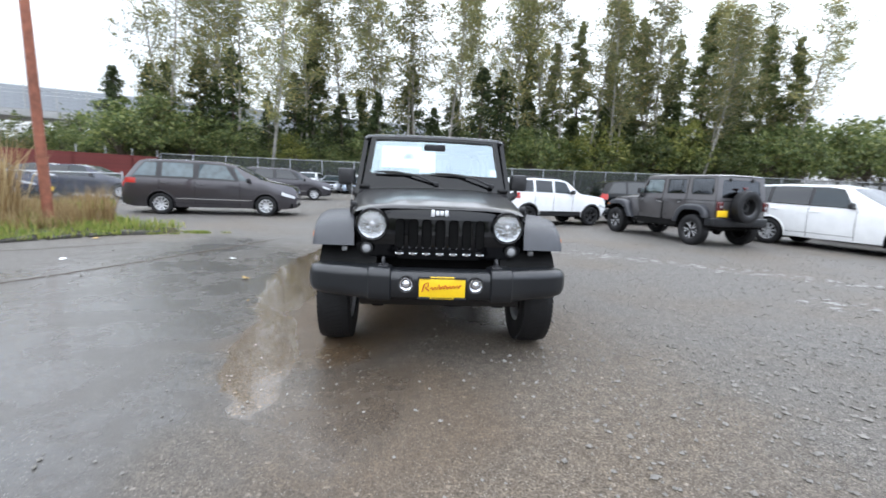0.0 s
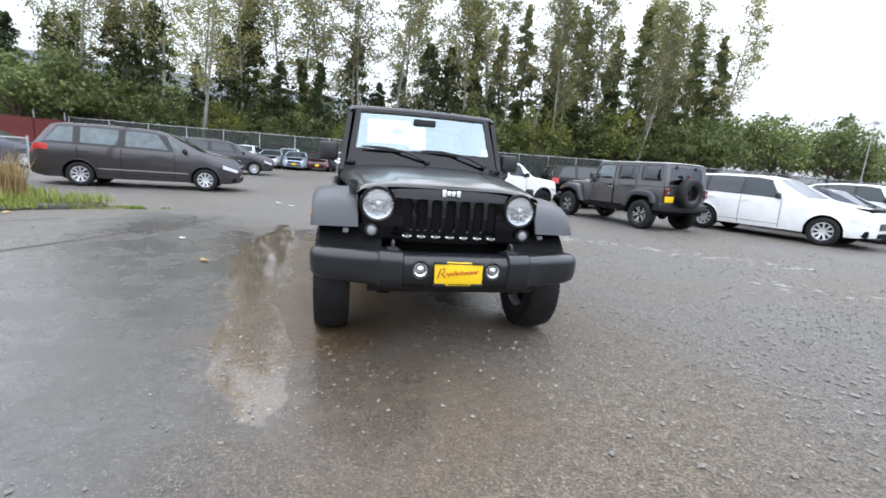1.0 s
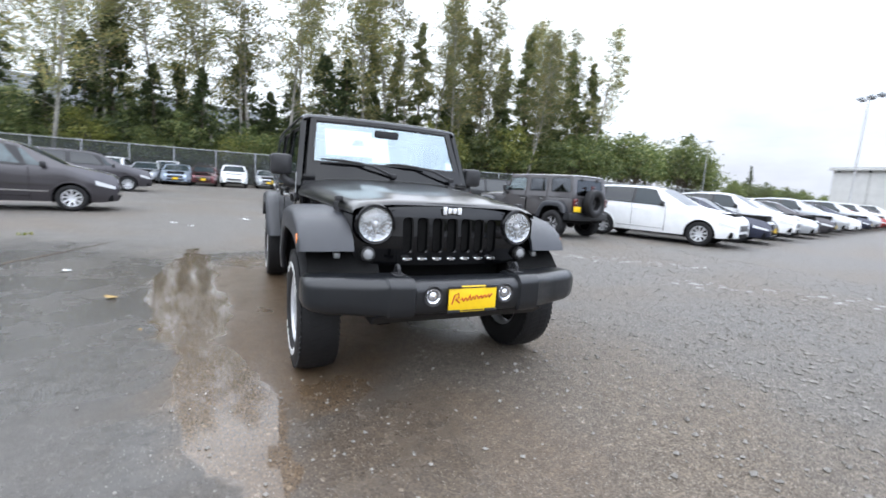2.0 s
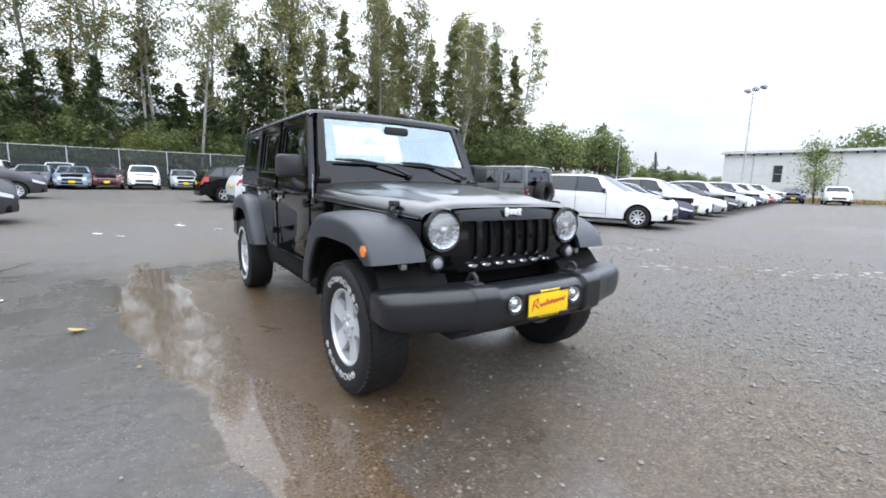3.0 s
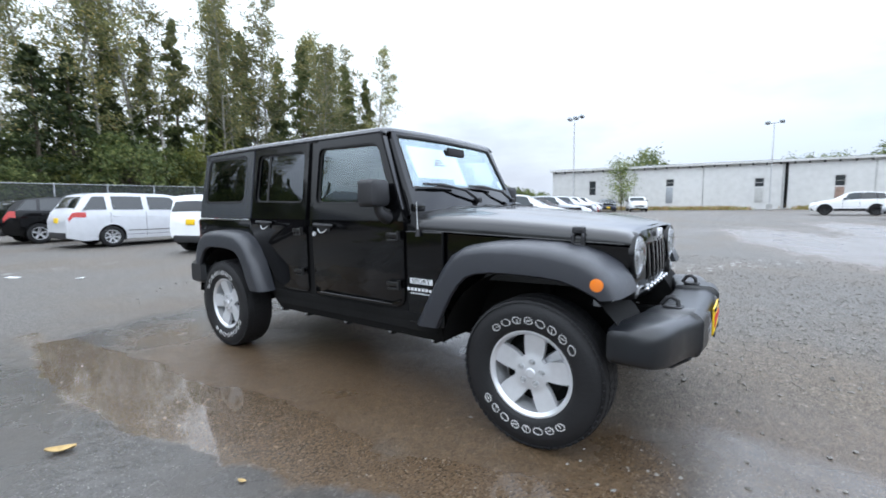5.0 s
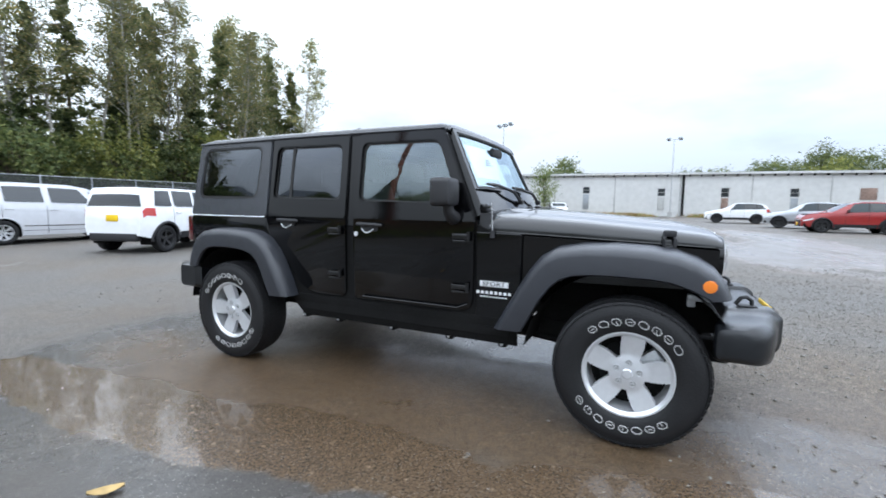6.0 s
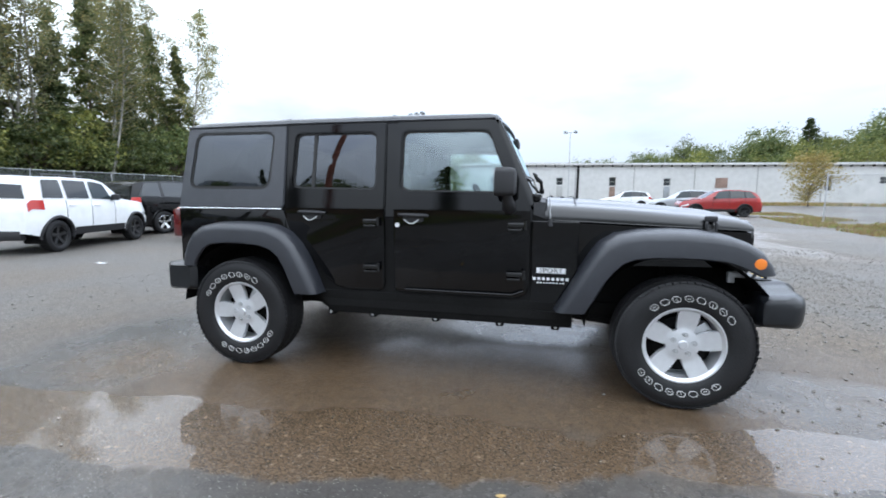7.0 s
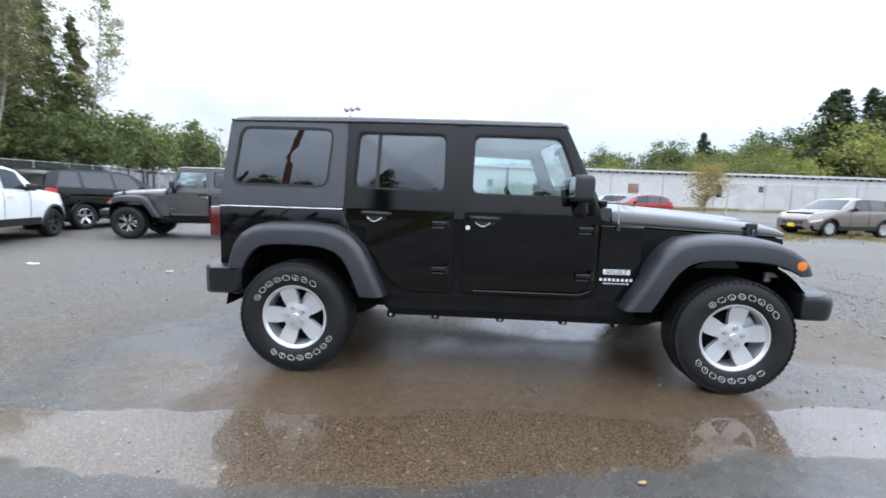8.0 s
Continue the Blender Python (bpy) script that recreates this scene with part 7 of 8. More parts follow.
# ---- trees ----
def leaves(rng, centres, spreads, count, size):
    """Small turned quads in sprays round centres: vertices and faces."""
    k = np.minimum((len(centres) * rng.uniform(0, 1, count)).astype(int), len(centres) - 1)
    p = np.asarray(centres)[k] + rng.normal(0, 1, (count, 3)) * np.asarray(spreads)[k]
    a = rng.normal(0, 1, (count, 3))
    a /= np.linalg.norm(a, axis=1)[:, None]
    b = rng.normal(0, 1, (count, 3))
    b -= (a * b).sum(1)[:, None] * a
    b /= np.linalg.norm(b, axis=1)[:, None]
    s = size * rng.uniform(0.6, 1.3, (count, 1))
    quads = np.stack([p - a * s, p + b * s * 0.55, p + a * s, p - b * s * 0.55], 1).reshape(-1, 3)
    faces = np.arange(count * 4).reshape(-1, 4)
    return quads.tolist(), faces.tolist()


def build_birch(seed, height, leaf, bark, name, label, n_leaf=7000, bare=0.30, width=2.45, group="trees behind the fence", leaf_size=0.098):
    rng = np.random.default_rng(seed)
    top = thing(name, label, "tree", group=group)
    lean = rng.normal(0, 0.075, 2)
    bend = rng.normal(0, 0.02, 2)

    def trunk(z):
        t = z / height
        return np.array([lean[0] * z + bend[0] * height * math.sin(3 * t), lean[1] * z + bend[1] * height * math.sin(2.5 * t), z])

    bm = bmesh.new()
    zs = np.linspace(0, height * 0.97, 12)
    tube(bm, [trunk(z) for z in zs], [0.128 * (1 - 0.93 * z / height) * (height / 20) ** 0.5 + 0.012 for z in zs], 7)
    part("trunk", bm, bark, top)
    bm = bmesh.new()
    centres, spreads = [], []
    n_limb = 52
    for i in range(n_limb):
        h = height * (bare + (0.97 - bare) * (i + rng.uniform(0, 1)) / n_limb)
        t = (h / height - bare) / (1 - bare)
        ln = width * (0.22 + 1.35 * min(1.0, 0.35 + 2.6 * t) * (1 - t) ** 0.75) * rng.uniform(0.5, 1.2)
        az = rng.uniform(0, 2 * math.pi)
        up = rng.uniform(0.55, 1.25)
        base = trunk(h)
        pts = [base + np.array([math.cos(az) * ln * q, math.sin(az) * ln * q, ln * (up * q - 0.25 * q * q)]) for q in (0, 0.35, 0.7, 1.0)]
        tube(bm, pts, [0.035 * (1 - t * 0.6), 0.022, 0.013, 0.006], 4)
        for q in (0.35, 0.55, 0.75, 1.0):
            if rng.uniform() < 0.85:
                c = base + np.array([math.cos(az) * ln * q, math.sin(az) * ln * q, ln * (up * q - 0.25 * q * q)]) + rng.normal(0, 0.15, 3)
                centres.append(c)
                r = rng.uniform(0.16, 0.46)
                spreads.append((r * 1.2, r * 1.2, r))
    tagged(part("branch_work", bm, bark, top), kind="stuff")
    v, f = leaves(rng, centres, spreads, n_leaf, leaf_size)
    quads_object("crown", v, f, leaf, top)
    return top


def build_conifer(seed, height, leaf, name, label, n_leaf=6400, width=4.5):
    rng = np.random.default_rng(seed)
    top = thing(name, label, "tree", group="trees behind the fence")
    bm = bmesh.new()
    tube(bm, [(0, 0, 0), (0.05, 0, height * 0.5), (0, 0.05, height * 0.98)], [0.2, 0.12, 0.015], 7)
    part("trunk", bm, M_bark, top)
    centres, spreads = [], []
    bm = bmesh.new()
    n = 110
    for i in range(n):
        t = (i + rng.uniform(0, 1)) / n
        h = height * (0.03 + 0.96 * t ** 1.15)
        ln = width * (1 - t) ** 0.75 * rng.uniform(0.40, 1.12) + 0.10
        az = rng.uniform(0, 2 * math.pi)
        d = np.array([math.cos(az), math.sin(az), 0])
        tip = np.array([0, 0, h]) + d * ln + np.array([0, 0, -0.25 * ln])
        tube(bm, [(0, 0, h), tip], [0.03, 0.006], 4)
        for q in (0.4, 0.65, 0.9, 1.0):
            centres.append(np.array([0, 0, h]) + d * ln * q + np.array([0, 0, -0.25 * ln * q]))
            spreads.append((0.12 + 0.14 * ln / 2, 0.12 + 0.14 * ln / 2, 0.15))
    tagged(part("branch_work", bm, M_bark, top), kind="stuff")
    v, f = leaves(rng, centres, spreads, n_leaf, 0.17)
    quads_object("crown", v, f, leaf, top)
    return top


def build_bushy(seed, height, leaf, name, label, n_leaf=2700, width=3.2, leaf_size=0.175, bark=None):
    rng = np.random.default_rng(seed)
    top = thing(name, label, "tree", group="broad-leaved trees")
    bm = bmesh.new()
    tube(bm, [(0, 0, 0), (0.1, 0.05, height * 0.35), (0.0, 0.1, height * 0.8)], [0.18, 0.12, 0.02], 7)
    part("trunk", bm, bark or M_bark, top)
    centres, spreads = [], []
    bm = bmesh.new()
    for i in range(84):
        az, el = rng.uniform(0, 2 * math.pi), rng.uniform(-0.25, 1.0)
        rr = rng.uniform(0.5, 1.05)
        c = np.array([math.cos(az) * width * rr * math.sqrt(max(0.05, 1 - el * el)), math.sin(az) * width * rr * math.sqrt(max(0.05, 1 - el * el)), height * (0.50 + 0.46 * el * rr)])
        centres.append(c)
        r = rng.uniform(0.22, 0.52) * width / 3
        spreads.append((r, r, r * 0.8))
        if i % 3 == 0:
            tube(bm, [(0, 0, height * 0.3), c * [0.5, 0.5, 0.7], c], [0.05, 0.03, 0.008], 4)
    tagged(part("branch_work", bm, bark or M_bark, top), kind="stuff")
    v, f = leaves(rng, centres, spreads, n_leaf, leaf_size)
    quads_object("crown", v, f, leaf, top)
    return top


def plant_all():
    rng = np.random.default_rng(5)
    birches = [build_birch(11 + k, 21, M_leaf_birch, M_bark_pale, "birch_tree", "tall slender birch with pale trunk and thin yellowing crown", bare=(0.26, 0.38, 0.20, 0.42, 0.30, 0.40)[k]) for k in range(6)]
    conifers = [build_conifer(31 + k, 13, M_leaf_dark, "conifer", "dark green conifer with drooping boughs") for k in range(3)]
    bushes = [build_bushy(51 + k, 8, M_leaf_mid, "broadleaf_tree", "dense green broad-leaved tree behind the fence") for k in range(3)]
    limes = [build_bushy(71 + j, 9, M_leaf_lime, "broadleaf_tree", "yellow-green broad-leaved tree at the edge of the lot", n_leaf=3300, width=3.7, leaf_size=0.165) for j in range(2)]
    used = set()

    def put(kinds, k, x, y, s, turn, stretch=1.0):
        ob = kinds[k % len(kinds)]
        mm = pose(x, y, ground_z(x, y) - 0.05, 0, 0, turn)
        if ob.name not in used:
            used.add(ob.name)
            ob.matrix_basis = mm @ Matrix.Diagonal((s, s, s * stretch, 1))
        else:
            c = copy_thing(ob, mm)
            c.scale = (s, s, s * stretch)

    def line_y(x):
        return 44.0 - max(0.0, x) * 0.05

    k = 0
    for x in np.arange(-27.5, 42.5, 1.75):
        k += 1
        put(birches, k, float(x + rng.uniform(-0.7, 0.7)), float(line_y(x) + rng.uniform(-2.4, 4.0)), float(rng.uniform(0.90, 1.16) + (0.10 if x < 12 else 0.0)), float(rng.uniform(0, 360)))
    for x in np.arange(-31, 40.5, 2.5):
        k += 1
        put(conifers, k, float(x + rng.uniform(-0.8, 0.8)), float(line_y(x) + rng.uniform(-0.5, 3.5)), float(rng.uniform(0.62, 1.05) + (0.07 if x < 8 else 0.0)), float(rng.uniform(0, 360)))
    tall = [build_conifer(41 + j, 18, M_leaf_olive, "tall_tree", "tall dense olive-green tree with a pointed crown", n_leaf=8500, width=3.2) for j in range(2)]
    for x, y, s in ((12, 46, 0.9), (14.5, 44.5, 0.9), (17.5, 45.5, 1.05), (20.5, 44, 0.9), (24, 45, 1.08), (27.5, 43.5, 0.95), (31, 44, 1.1), (34, 43, 0.95), (37.5, 43.5, 1.05), (39.8, 42.2, 0.98)):
        k += 1
        put(tall, k, x, y, s, 67.0 * k)
    for x in np.arange(-42, 42, 2.0):
        k += 1
        put(limes if k % 5 == 0 else bushes, k, float(x + rng.uniform(-0.8, 0.8)), float(line_y(x) + rng.uniform(-2.0, 1.0)), float(rng.uniform(0.42, 0.80) + (0.28 if x > 9 else 0.0)), float(rng.uniform(0, 360)))
        if k % 3 == 0 or (x < 8 and k % 2):
            put(bushes, k // 2, float(x + rng.uniform(-0.8, 0.8)), float(line_y(x) + rng.uniform(5, 10)), float(rng.uniform(0.8, 1.15)), float(rng.uniform(0, 360)))
    # lower trees that run on beyond the tall ones
    for x in np.arange(42, 130, 3.2):
        k += 1
        put(bushes, k, float(x + rng.uniform(-1, 1)), float(43 + (x - 38) * 0.10 + rng.uniform(-1, 4)), float(rng.uniform(0.88, 1.08) * np.interp(x, (42, 48, 54, 58, 62, 67, 71, 77, 90, 130), (1.35, 1.26, 1.40, 1.20, 1.34, 1.25, 0.92, 0.72, 0.68, 0.62))), float(rng.uniform(0, 360)))
    woods = [build_bushy(81 + j, 16, (M_leaf_mid, M_leaf_olive, M_leaf_mid)[j], "broadleaf_tree", "large rounded broad-leaved tree on the rise behind the warehouse", n_leaf=5200, width=5.6, leaf_size=0.25) for j in range(3)]
    # wooded rise behind the building
    for y in np.arange(-8, -112, -4.0):
        t = (-12 - y) / 100
        k += 1
        put(limes if rng.uniform() < (0.25 if y > -40 else 0.7) else bushes, k, float(88 + rng.uniform(-5, 5)), float(y + rng.uniform(-1.5, 1.5)), float(lerp(0.88, 1.55, min(1, t * 1.4)) * rng.uniform(0.88, 1.1)), float(rng.uniform(0, 360)))
        k += 1
        put(woods, k, float(104 + rng.uniform(-5, 5)), float(y + rng.uniform(-2, 2)), float(np.interp(-y, (8, 19, 23, 28, 33, 39, 45, 48, 57, 62, 66, 72, 80, 115), (0.60, 0.68, 0.73, 0.86, 0.78, 0.88, 1.08, 0.86, 0.93, 1.0, 1.15, 1.26, 1.30, 1.4)) * rng.uniform(0.95, 1.04)), float(rng.uniform(0, 360)))
    for x, y, sc in ((80, -62, 1.65), (83, -66, 1.75), (79, -70, 1.6), (85, -73, 1.8), (82, -78, 1.7), (94, -47.5, 1.24)):
        k += 1
        put(conifers, k, x, y, sc, 40.0 * k)
    for x, y, sc in ((74, -63.5, 1.75), (76, -73, 1.7), (77, -83, 1.8), (74, -52, 1.22), (76, -46.5, 1.12)):
        k += 1
        put(limes, k, x, y, sc, 70.0 * k)
    for x, y, sc in ((-22.5, 42.5, 0.95), (-25.5, 41.5, 1.1), (-28.5, 41.0, 1.0)):
        k += 1
        put(bushes, k, x, y, sc, 50.0 * k)
    put(conifers, 0, 82.8, 46.5, 0.33, 0.0, 1.9)
    put(bushes, 1, 80.0, 14.5, 1.3, 10.0)
    put(bushes, 2, 78.0, 17.0, 0.95, 90.0)
    # by themselves before the warehouse
    small = build_birch(91, 5.4, M_leaf_mid, M_bark, "small_tree", "small wispy green tree before the white warehouse", n_leaf=2600, bare=0.12, width=1.5, group="trees by the warehouse")
    small.matrix_basis = pose(49.5, 11.6, ground_z(49.5, 11.6))
    turning = build_birch(93, 5.2, M_leaf_autumn, M_bark, "small_tree", "small wispy tree turning yellow-brown before the warehouse", n_leaf=4800, bare=0.10, width=2.1, group="trees by the warehouse")
    turning.matrix_basis = pose(50.5, -26.5, ground_z(50.5, -26.5))
    # the lot's -x side, seen in paint and glass
    for y in np.arange(-60, 45, 8.0):
        k += 1
        put(bushes if k % 3 else conifers, k, float(-50 + rng.uniform(-5, 5)), float(y), float(rng.uniform(0.9, 1.35)), float(rng.uniform(0, 360)))
    # unseen row off the nose, added only for paint and glass to reflect
    for x in np.arange(-46, 60, 9.0):
        k += 1
        put(bushes if k % 3 else conifers, k, float(x), float(-58 + rng.uniform(-4, 4)), float(rng.uniform(0.8, 1.2)), float(rng.uniform(0, 360)))


plant_all()


# ---- grass, gravel, litter ----
def in_poly(x, y, poly):
    hit = False
    for (x0, y0), (x1, y1) in zip(poly, poly[1:] + poly[:1]):
        if (y0 > y) != (y1 > y) and x < (x1 - x0) * (y - y0) / (y1 - y0) + x0:
            hit = not hit
    return hit


def blades(name, rng, poly, count, height, width, mat, label, lift=0.0, clump=0.0, zone=None):
    xs, ys = [p[0] for p in poly], [p[1] for p in poly]
    verts, faces = [], []
    n = 0
    while n < count:
        x, y = rng.uniform(min(xs), max(xs)), rng.uniform(min(ys), max(ys))
        if not in_poly(x, y, poly):
            continue
        if clump and noise.noise(Vector((x * clump, y * clump, 3.1))) < rng.uniform(-0.35, 0.25):
            continue
        n += 1
        h = height * rng.uniform(0.45, 1.2)
        a, lean = rng.uniform(0, 2 * math.pi), rng.uniform(0.05, 0.5) * h
        c, s = math.cos(a), math.sin(a)
        w = width * rng.uniform(0.6, 1.3)
        z = ground_z(x, y) + lift
        b = rng.uniform(0, 2 * math.pi)
        lx, ly = lean * math.cos(b), lean * math.sin(b)
        i = len(verts)
        verts += [(x - c * w, y - s * w, z), (x + c * w, y + s * w, z), (x + c * w * 0.7 + lx * 0.4, y + s * w * 0.7 + ly * 0.4, z + h * 0.6), (x - c * w * 0.7 + lx * 0.4, y - s * w * 0.7 + ly * 0.4, z + h * 0.6), (x + lx, y + ly, z + h)]
        faces += [(i, i + 1, i + 2, i + 3), (i + 3, i + 2, i + 4)]
    ob = quads_object(name, verts, faces, mat)
    return tagged(ob, label, "grass", kind="stuff")


ISLAND = [(-5.15, 6.35), (-5.9, 6.0), (-6.5, 5.55), (-7.0, 4.6), (-7.5, 4.0), (-9.5, 3.0), (-12.5, 2.0), (-14.5, 4.5), (-12.9, 9.0), (-11.2, 13.2), (-10.2, 11.8), (-8.8, 8.9), (-7.4, 7.4), (-6.2, 6.8)]
VERGE_A = [(11.8, -9.4), (16, -10.0), (21, -10.6), (31, -12.6), (33, -16), (21, -14.5), (17.5, -22), (13.0, -22)]


def soil_patch(name, poly, lift, label):
    bm = bmesh.new()
    pts = rounded(poly, 0.3, 3)
    cx, cy = sum(p[0] for p in pts) / len(pts), sum(p[1] for p in pts) / len(pts)
    outer = [bm.verts.new((x, y, ground_z(x, y) - 0.01)) for x, y in pts]
    mid = [bm.verts.new((lerp(x, cx, 0.05), lerp(y, cy, 0.05), ground_z(x, y) + lift * 0.8 + 0.02 * noise.noise(Vector((x, y, 0))))) for x, y in pts]
    inn = [bm.verts.new((lerp(x, cx, 0.3), lerp(y, cy, 0.3), ground_z(x, y) + lift * 1.3)) for x, y in pts]
    n = len(pts)
    for a, b in ((outer, mid), (mid, inn)):
        for i in range(n):
            bm.faces.new((a[i], a[(i + 1) % n], b[(i + 1) % n], b[i]))
    bm.faces.new(inn)
    bmesh.ops.triangulate(bm, faces=list(bm.faces))
    return solo(name, bm, M_soil, label, "ground", kind="structure")


def ground_cover():
    rng = np.random.default_rng(77)
    soil_patch("ground_island", ISLAND, 0.10, "raised soil island with an overgrown broken edge")
    blades("grass", rng, ISLAND, 15000, 0.20, 0.010, M_grass, "green and yellowing grass on the raised island", 0.10, 0.8)
    inner = [(-6.9, 5.7), (-7.8, 4.6), (-9.5, 3.6), (-12.3, 2.6), (-14, 4.6), (-12.6, 8.8), (-11.2, 12.4), (-9.6, 9.0), (-7.9, 7.1)]
    blades("dry_grass", rng, inner, 9000, 0.40, 0.009, M_drygrass, "tall dry straw-coloured grass on the island", 0.10, 0.6)
    blades("dry_grass", rng, [(-9.6, 5.2), (-13.6, 3.2), (-14, 4.8), (-11.0, 9.0)], 3500, 1.5, 0.010, M_drygrass, "head-high rusty brown weeds on the island", 0.10, 0.5)
    blades("grass", rng, [(-4.3, 6.5), (-5.3, 6.35), (-6.3, 5.6), (-5.3, 5.95)], 1600, 0.06, 0.007, M_grass, "thin grass creeping over the asphalt edge", 0.0, 2.5)
    front = [(-5.2, 6.3), (-6.1, 5.50), (-6.85, 4.55), (-7.4, 3.85), (-9.4, 2.75), (-12.4, 1.75), (-12.8, 3.2), (-9.8, 4.2), (-7.8, 5.3), (-6.6, 6.2)]
    blades("grass", rng, front, 5500, 0.13, 0.010, M_grass, "bright green grass hanging over the broken edging", 0.03, 1.4)
    blades("grass", rng, VERGE_A, 13000, 0.14, 0.014, M_drygrass, "yellow-green verge grass beside the parked tan car", 0.0, 0.35)
    blades("grass", rng, VERGE_A, 7000, 0.12, 0.014, M_grass, "green verge grass beside the parked tan car", 0.0, 0.35)
    blades("dry_grass", rng, [(-8.25, 5.55), (-8.9, 5.2), (-9.5, 6.2), (-8.6, 6.4)], 420, 1.75, 0.012, M_drygrass, "head-high rusty brown weeds beside the pole", 0.10, 0.0)
    blades("dry_grass", rng, [(-6.75, 6.35), (-7.15, 6.0), (-7.5, 6.5), (-7.0, 6.8)], 260, 0.85, 0.008, M_drygrass, "clump of tall grey-brown dead weeds", 0.10, 0.0)
    strip = [(B0.x - 0.4, B0.y), (B1.x - 0.4, B1.y), (B1.x - 4.5, B1.y), (B0.x - 3.6, B0.y)]
    blades("grass", rng, strip, 12000, 0.45, 0.03, M_drygrass, "ragged yellow grass along the warehouse wall", 0.0, 0.2)
    blades("grass", rng, strip, 6000, 0.40, 0.03, M_grass, "ragged green grass along the warehouse wall", 0.0, 0.2)
    # loose gravel: small eight-sided stones
    verts, faces = [], []
    tri = [(0, 2, 4), (2, 1, 4), (1, 3, 4), (3, 0, 4), (2, 0, 5), (1, 2, 5), (3, 1, 5), (0, 3, 5)]

    def stone(x, y, r):
        i = len(verts)
        a = rng.uniform(0, 2 * math.pi)
        c, s = math.cos(a), math.sin(a)
        q = rng.uniform(0.6, 1.3, 6) * r
        h = rng.uniform(0.45, 0.8)
        z = ground_z(x, y) + r * 0.32
        for u, v, w in ((-q[0], 0, 0), (q[1], 0, 0), (0, -q[2] * 0.8, 0), (0, q[3] * 0.8, 0), (0, 0, q[4] * h), (0, 0, -q[5] * h)):
            verts.append((x + c * u - s * v, y + s * u + c * v, z + w))
        for t in tri:
            faces.append(tuple(i + k for k in t))

    n = 0
    while n < 24000:
        x, y = rng.uniform(-6, 9), rng.uniform(-6, 7)
        dry = 0.06 if x < -0.6 else 0.30 if x < 0.7 else 0.60
        dens = dry + 0.9 * noise.noise(Vector((x * 0.45, y * 0.45, 7.7))) + (0.35 if x > 0.6 and y < 1 else 0)
        if x < 0.3:
            dens *= 0.35
        if rng.uniform() > dens or (-2.4 < x < 0.2 and 0.0 < y < 4.6 and rng.uniform() < 0.8):
            continue
        n += 1
        stone(x, y, min(0.026, 0.0058 * math.exp(rng.normal(0, 0.62)) + 0.0015))
    for k in range(6500):
        x, y = rng.uniform(-0.2, 6.5), -3.9 + 4.4 * rng.uniform() ** 1.3
        if rng.uniform() < 0.12 + 0.9 * min(1.0, max(0.0, (x - 0.3) / 2.4)):
            stone(x, y, min(0.030, 0.0090 * math.exp(rng.normal(0, 0.5)) + 0.002))
    for k in range(60):
        x, y = rng.normal(-0.95, 0.45), rng.normal(-0.9, 0.45)
        stone(x, y, rng.uniform(0.006, 0.014))
    ob = quads_object("gravel", verts, faces, M_stone)
    tagged(ob, "loose grey gravel stones strewn over the asphalt", "gravel", kind="stuff")


ground_cover()


def kerb_pieces():
    """Broken, half-buried edging along the island's front."""
    rng = np.random.default_rng(21)
    pts = [(-5.55, 6.05), (-6.2, 5.62), (-6.9, 4.72), (-7.4, 4.0), (-9.4, 2.95), (-12.3, 1.95)]
    for (x0, y0), (x1, y1) in zip(pts, pts[1:]):
        ln = math.hypot(x1 - x0, y1 - y0)
        n = max(1, round(ln / 0.75))
        th = math.degrees(math.atan2(y1 - y0, x1 - x0))
        for k in range(n):
            t = (k + 0.5) / n
            x, y = lerp(x0, x1, t), lerp(y0, y1, t)
            bm = bmesh.new()
            box(bm, (0, 0, 0.0), (ln / n * rng.uniform(0.7, 0.98), 0.17, 0.15 * rng.uniform(0.7, 1.2)), 0.035)
            for v in bm.verts:
                v.co += Vector(rng.normal(0, 0.016, 3).tolist())
            solo("kerb_stone", bm, M_kerb, "dark broken edging stone half buried in the soil", "kerb", m=pose(x, y, ground_z(x, y), float(rng.normal(0, 3)), float(rng.normal(0, 2)), th + float(rng.normal(0, 4))), group="edging stones")


M_kerb = simple("old_dark_concrete", (0.060, 0.055, 0.048), rough=0.85, grain=0.35, grain_scale=14, bump=0.6)
kerb_pieces()


def flat_scrap(name, x, y, s, turn, mat, label, category, curl=0.02, long=1.8):
    bm = bmesh.new()
    rows = []
    for j in range(5):
        v = -1 + j / 2
        wdt = s * (1 - 0.75 * abs(v) ** 1.7) if category == "leaf" else s
        rows.append([(u * wdt, v * s * long, 0.004 + curl * (abs(u) ** 2 * 0.6 + v * v * 0.5)) for u in (-1, -0.4, 0.1, 0.6, 1)])
    grid_patch(bm, rows, thick=0.0015)
    solo(name, bm, mat, label, category, m=pose(x, y, ground_z(x, y) + 0.002, 3, 2, turn))


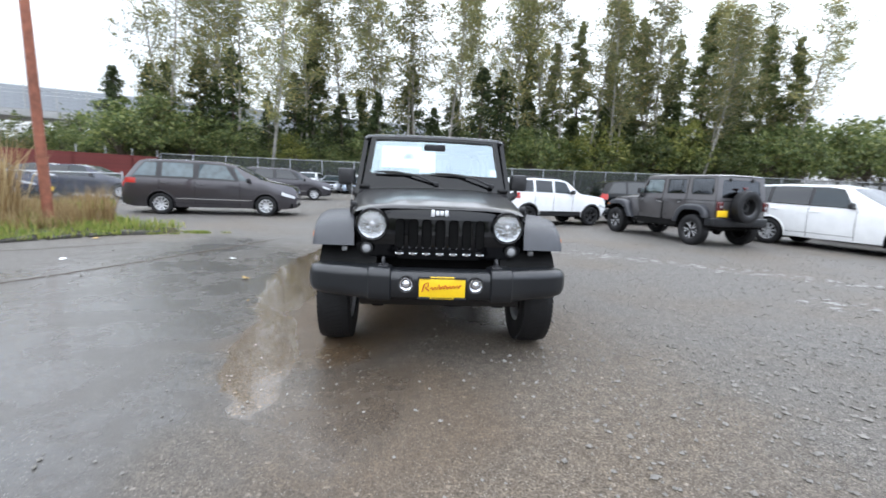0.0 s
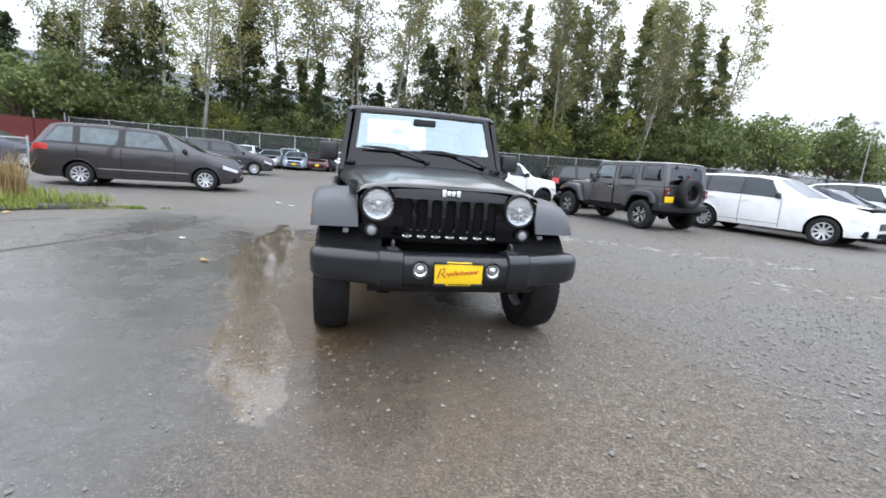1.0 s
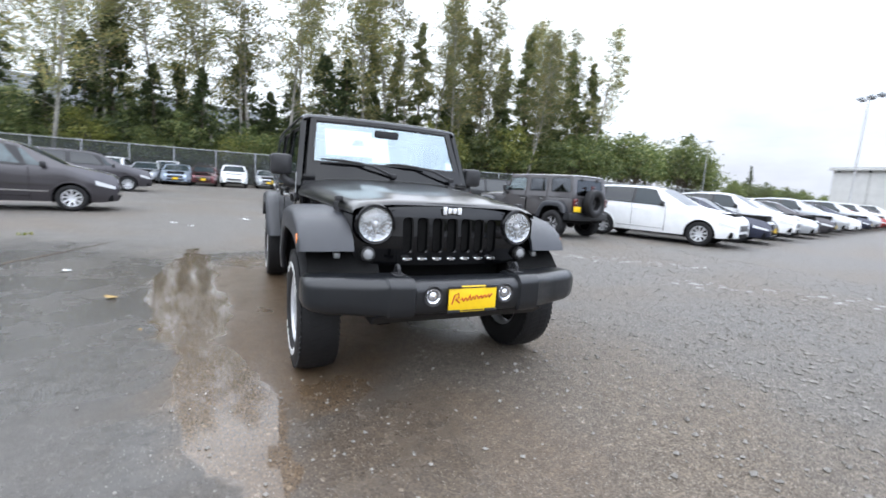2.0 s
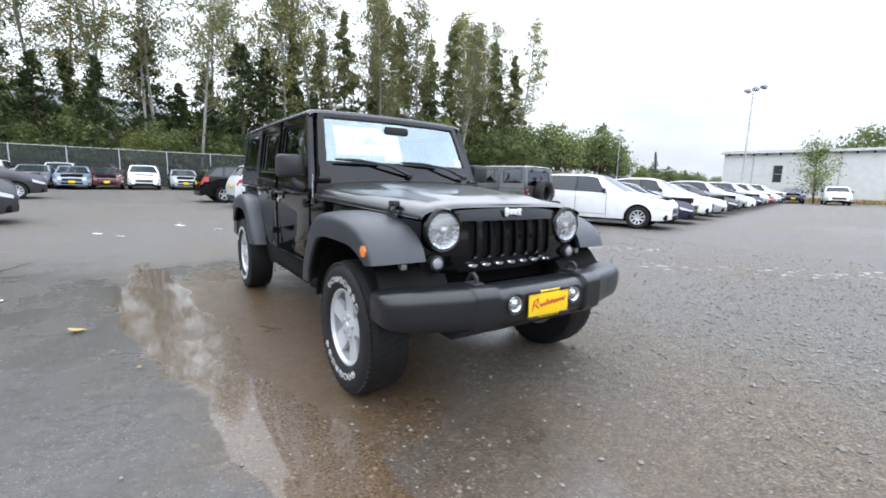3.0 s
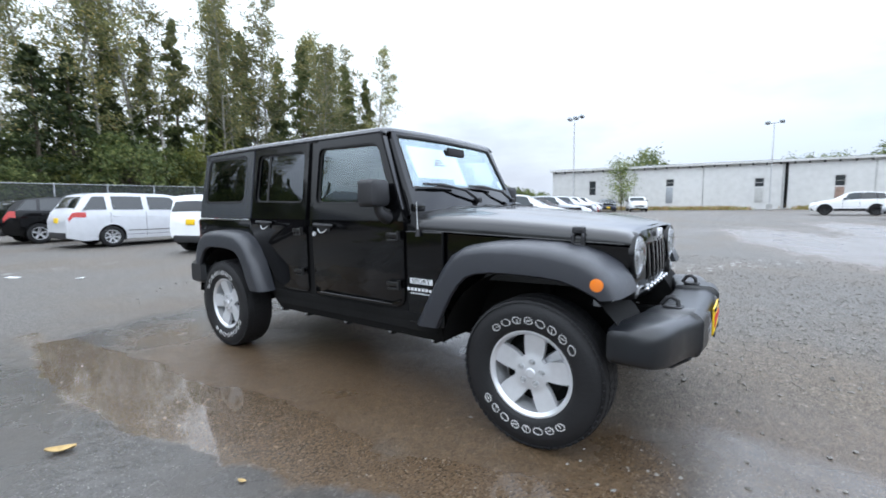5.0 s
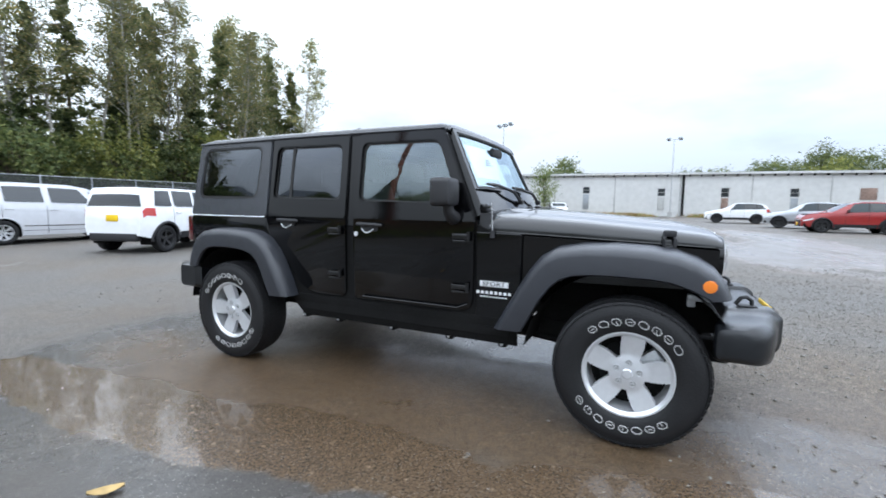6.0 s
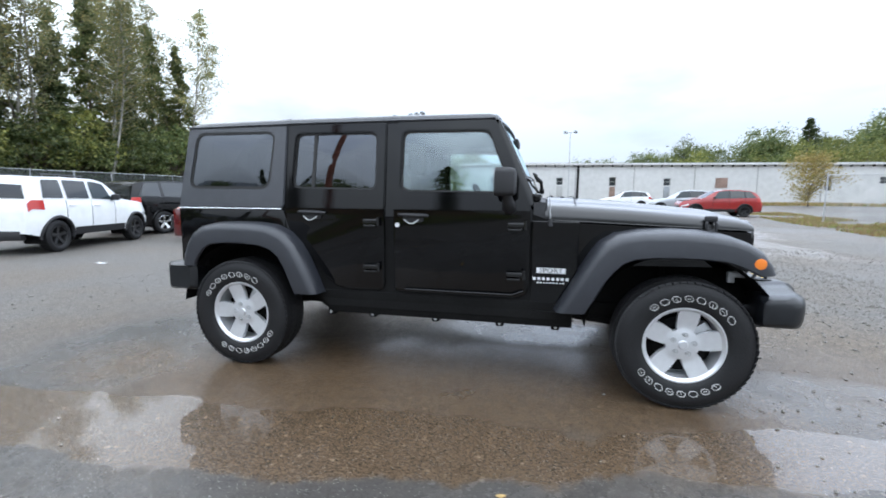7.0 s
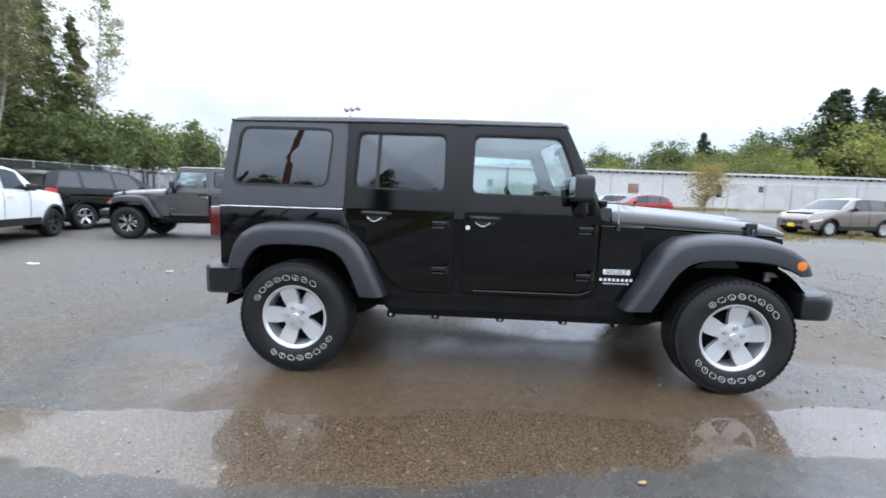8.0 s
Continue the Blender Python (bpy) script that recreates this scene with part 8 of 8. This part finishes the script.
M_fallen = simple("fallen_leaf", (0.38, 0.26, 0.10), rough=0.6, grain=0.25, grain_scale=30)
flat_scrap("fallen_leaf", -2.303, 1.965, 0.036, 60, M_fallen, "curled yellow-brown fallen leaf on the wet asphalt", "leaf")
flat_scrap("fallen_leaf", -1.9, 0.95, 0.012, 20, M_fallen, "tiny yellow leaf on the wet asphalt", "leaf", 0.004)
flat_scrap("fallen_leaf", -6.2, 5.0, 0.05, 20, M_fallen, "yellow fallen leaf beside the grass island", "leaf")
for x, y, s, t in ((-1.09, 10.08, 0.07, 40), (2.55, 8.53, 0.05, 10), (-2.6, 8.8, 0.05, 70), (-5.2, 2.9, 0.035, 15), (-3.0, 3.3, 0.025, 80), (-0.4, 8.9, 0.05, 120), (2.4, 6.2, 0.03, 45), (-2.2, 8.2, 0.04, 95)):
    flat_scrap("paper_scrap", x, y, s, t, M_paper, "small crumpled white paper scrap on the lot", "litter", 0.015, 1.5)

M_worn_paint = simple("worn_white_marking", (0.24, 0.24, 0.225), rough=0.7, grain=0.3, grain_scale=8, bump=0.3)


def worn_marks():
    """Flaked remains of white parking lines."""
    rng = np.random.default_rng(9)
    for x0, y0, dx, dy, n in ((2.6, 5.3, 0.95, -0.62, 130), (4.8, 1.6, 0.9, -0.75, 90), (-3.5, 10.9, 1.0, 0.03, 40)):
        bm = bmesh.new()
        for k in range(n):
            t = rng.uniform(0, 4.6)
            x, y = x0 + dx * t + rng.normal(0, 0.20), y0 + dy * t + rng.normal(0, 0.20)
            m = rng.integers(5, 9)
            r = rng.uniform(0.015, 0.075)
            bm.faces.new([bm.verts.new((x + r * rng.uniform(0.6, 1.8) * math.cos(2 * math.pi * q / m), y + r * rng.uniform(0.4, 0.9) * math.sin(2 * math.pi * q / m), ground_z(x, y) + 0.004)) for q in range(m)])
        solo("paint_mark", bm, M_worn_paint, "flaked remains of a white parking line", "road marking", kind="structure", smooth=False)


worn_marks()


def crack(points, width):
    bm = bmesh.new()
    rng = np.random.default_rng(3)
    rows = []
    n = 60
    for k in range(n + 1):
        t = k / n * (len(points) - 1)
        i = min(int(t), len(points) - 2)
        x, y = lerp(points[i][0], points[i + 1][0], t - i), lerp(points[i][1], points[i + 1][1], t - i)
        x += 0.05 * noise.noise(Vector((t * 9, 1, 0)))
        y += 0.05 * noise.noise(Vector((t * 9, 7, 0)))
        w = width * rng.uniform(0.4, 1.2)
        rows.append([(x - w * 0.5, y + w * 0.4, 0.004), (x, y, 0.009), (x + w * 0.5, y - w * 0.4, 0.004)])
    grid_patch(bm, rows)
    solo("crack_filler", bm, M_soil, "soil and moss filled crack across the asphalt", "ground", kind="structure")


crack([(-6.6, 0.4), (-4.75, 1.44), (-4.1, 2.9), (-3.53, 4.35), (-3.1, 5.6)], 0.05)
crack([(-7.6, 2.9), (-6.2, 3.6), (-5.2, 4.7)], 0.03)
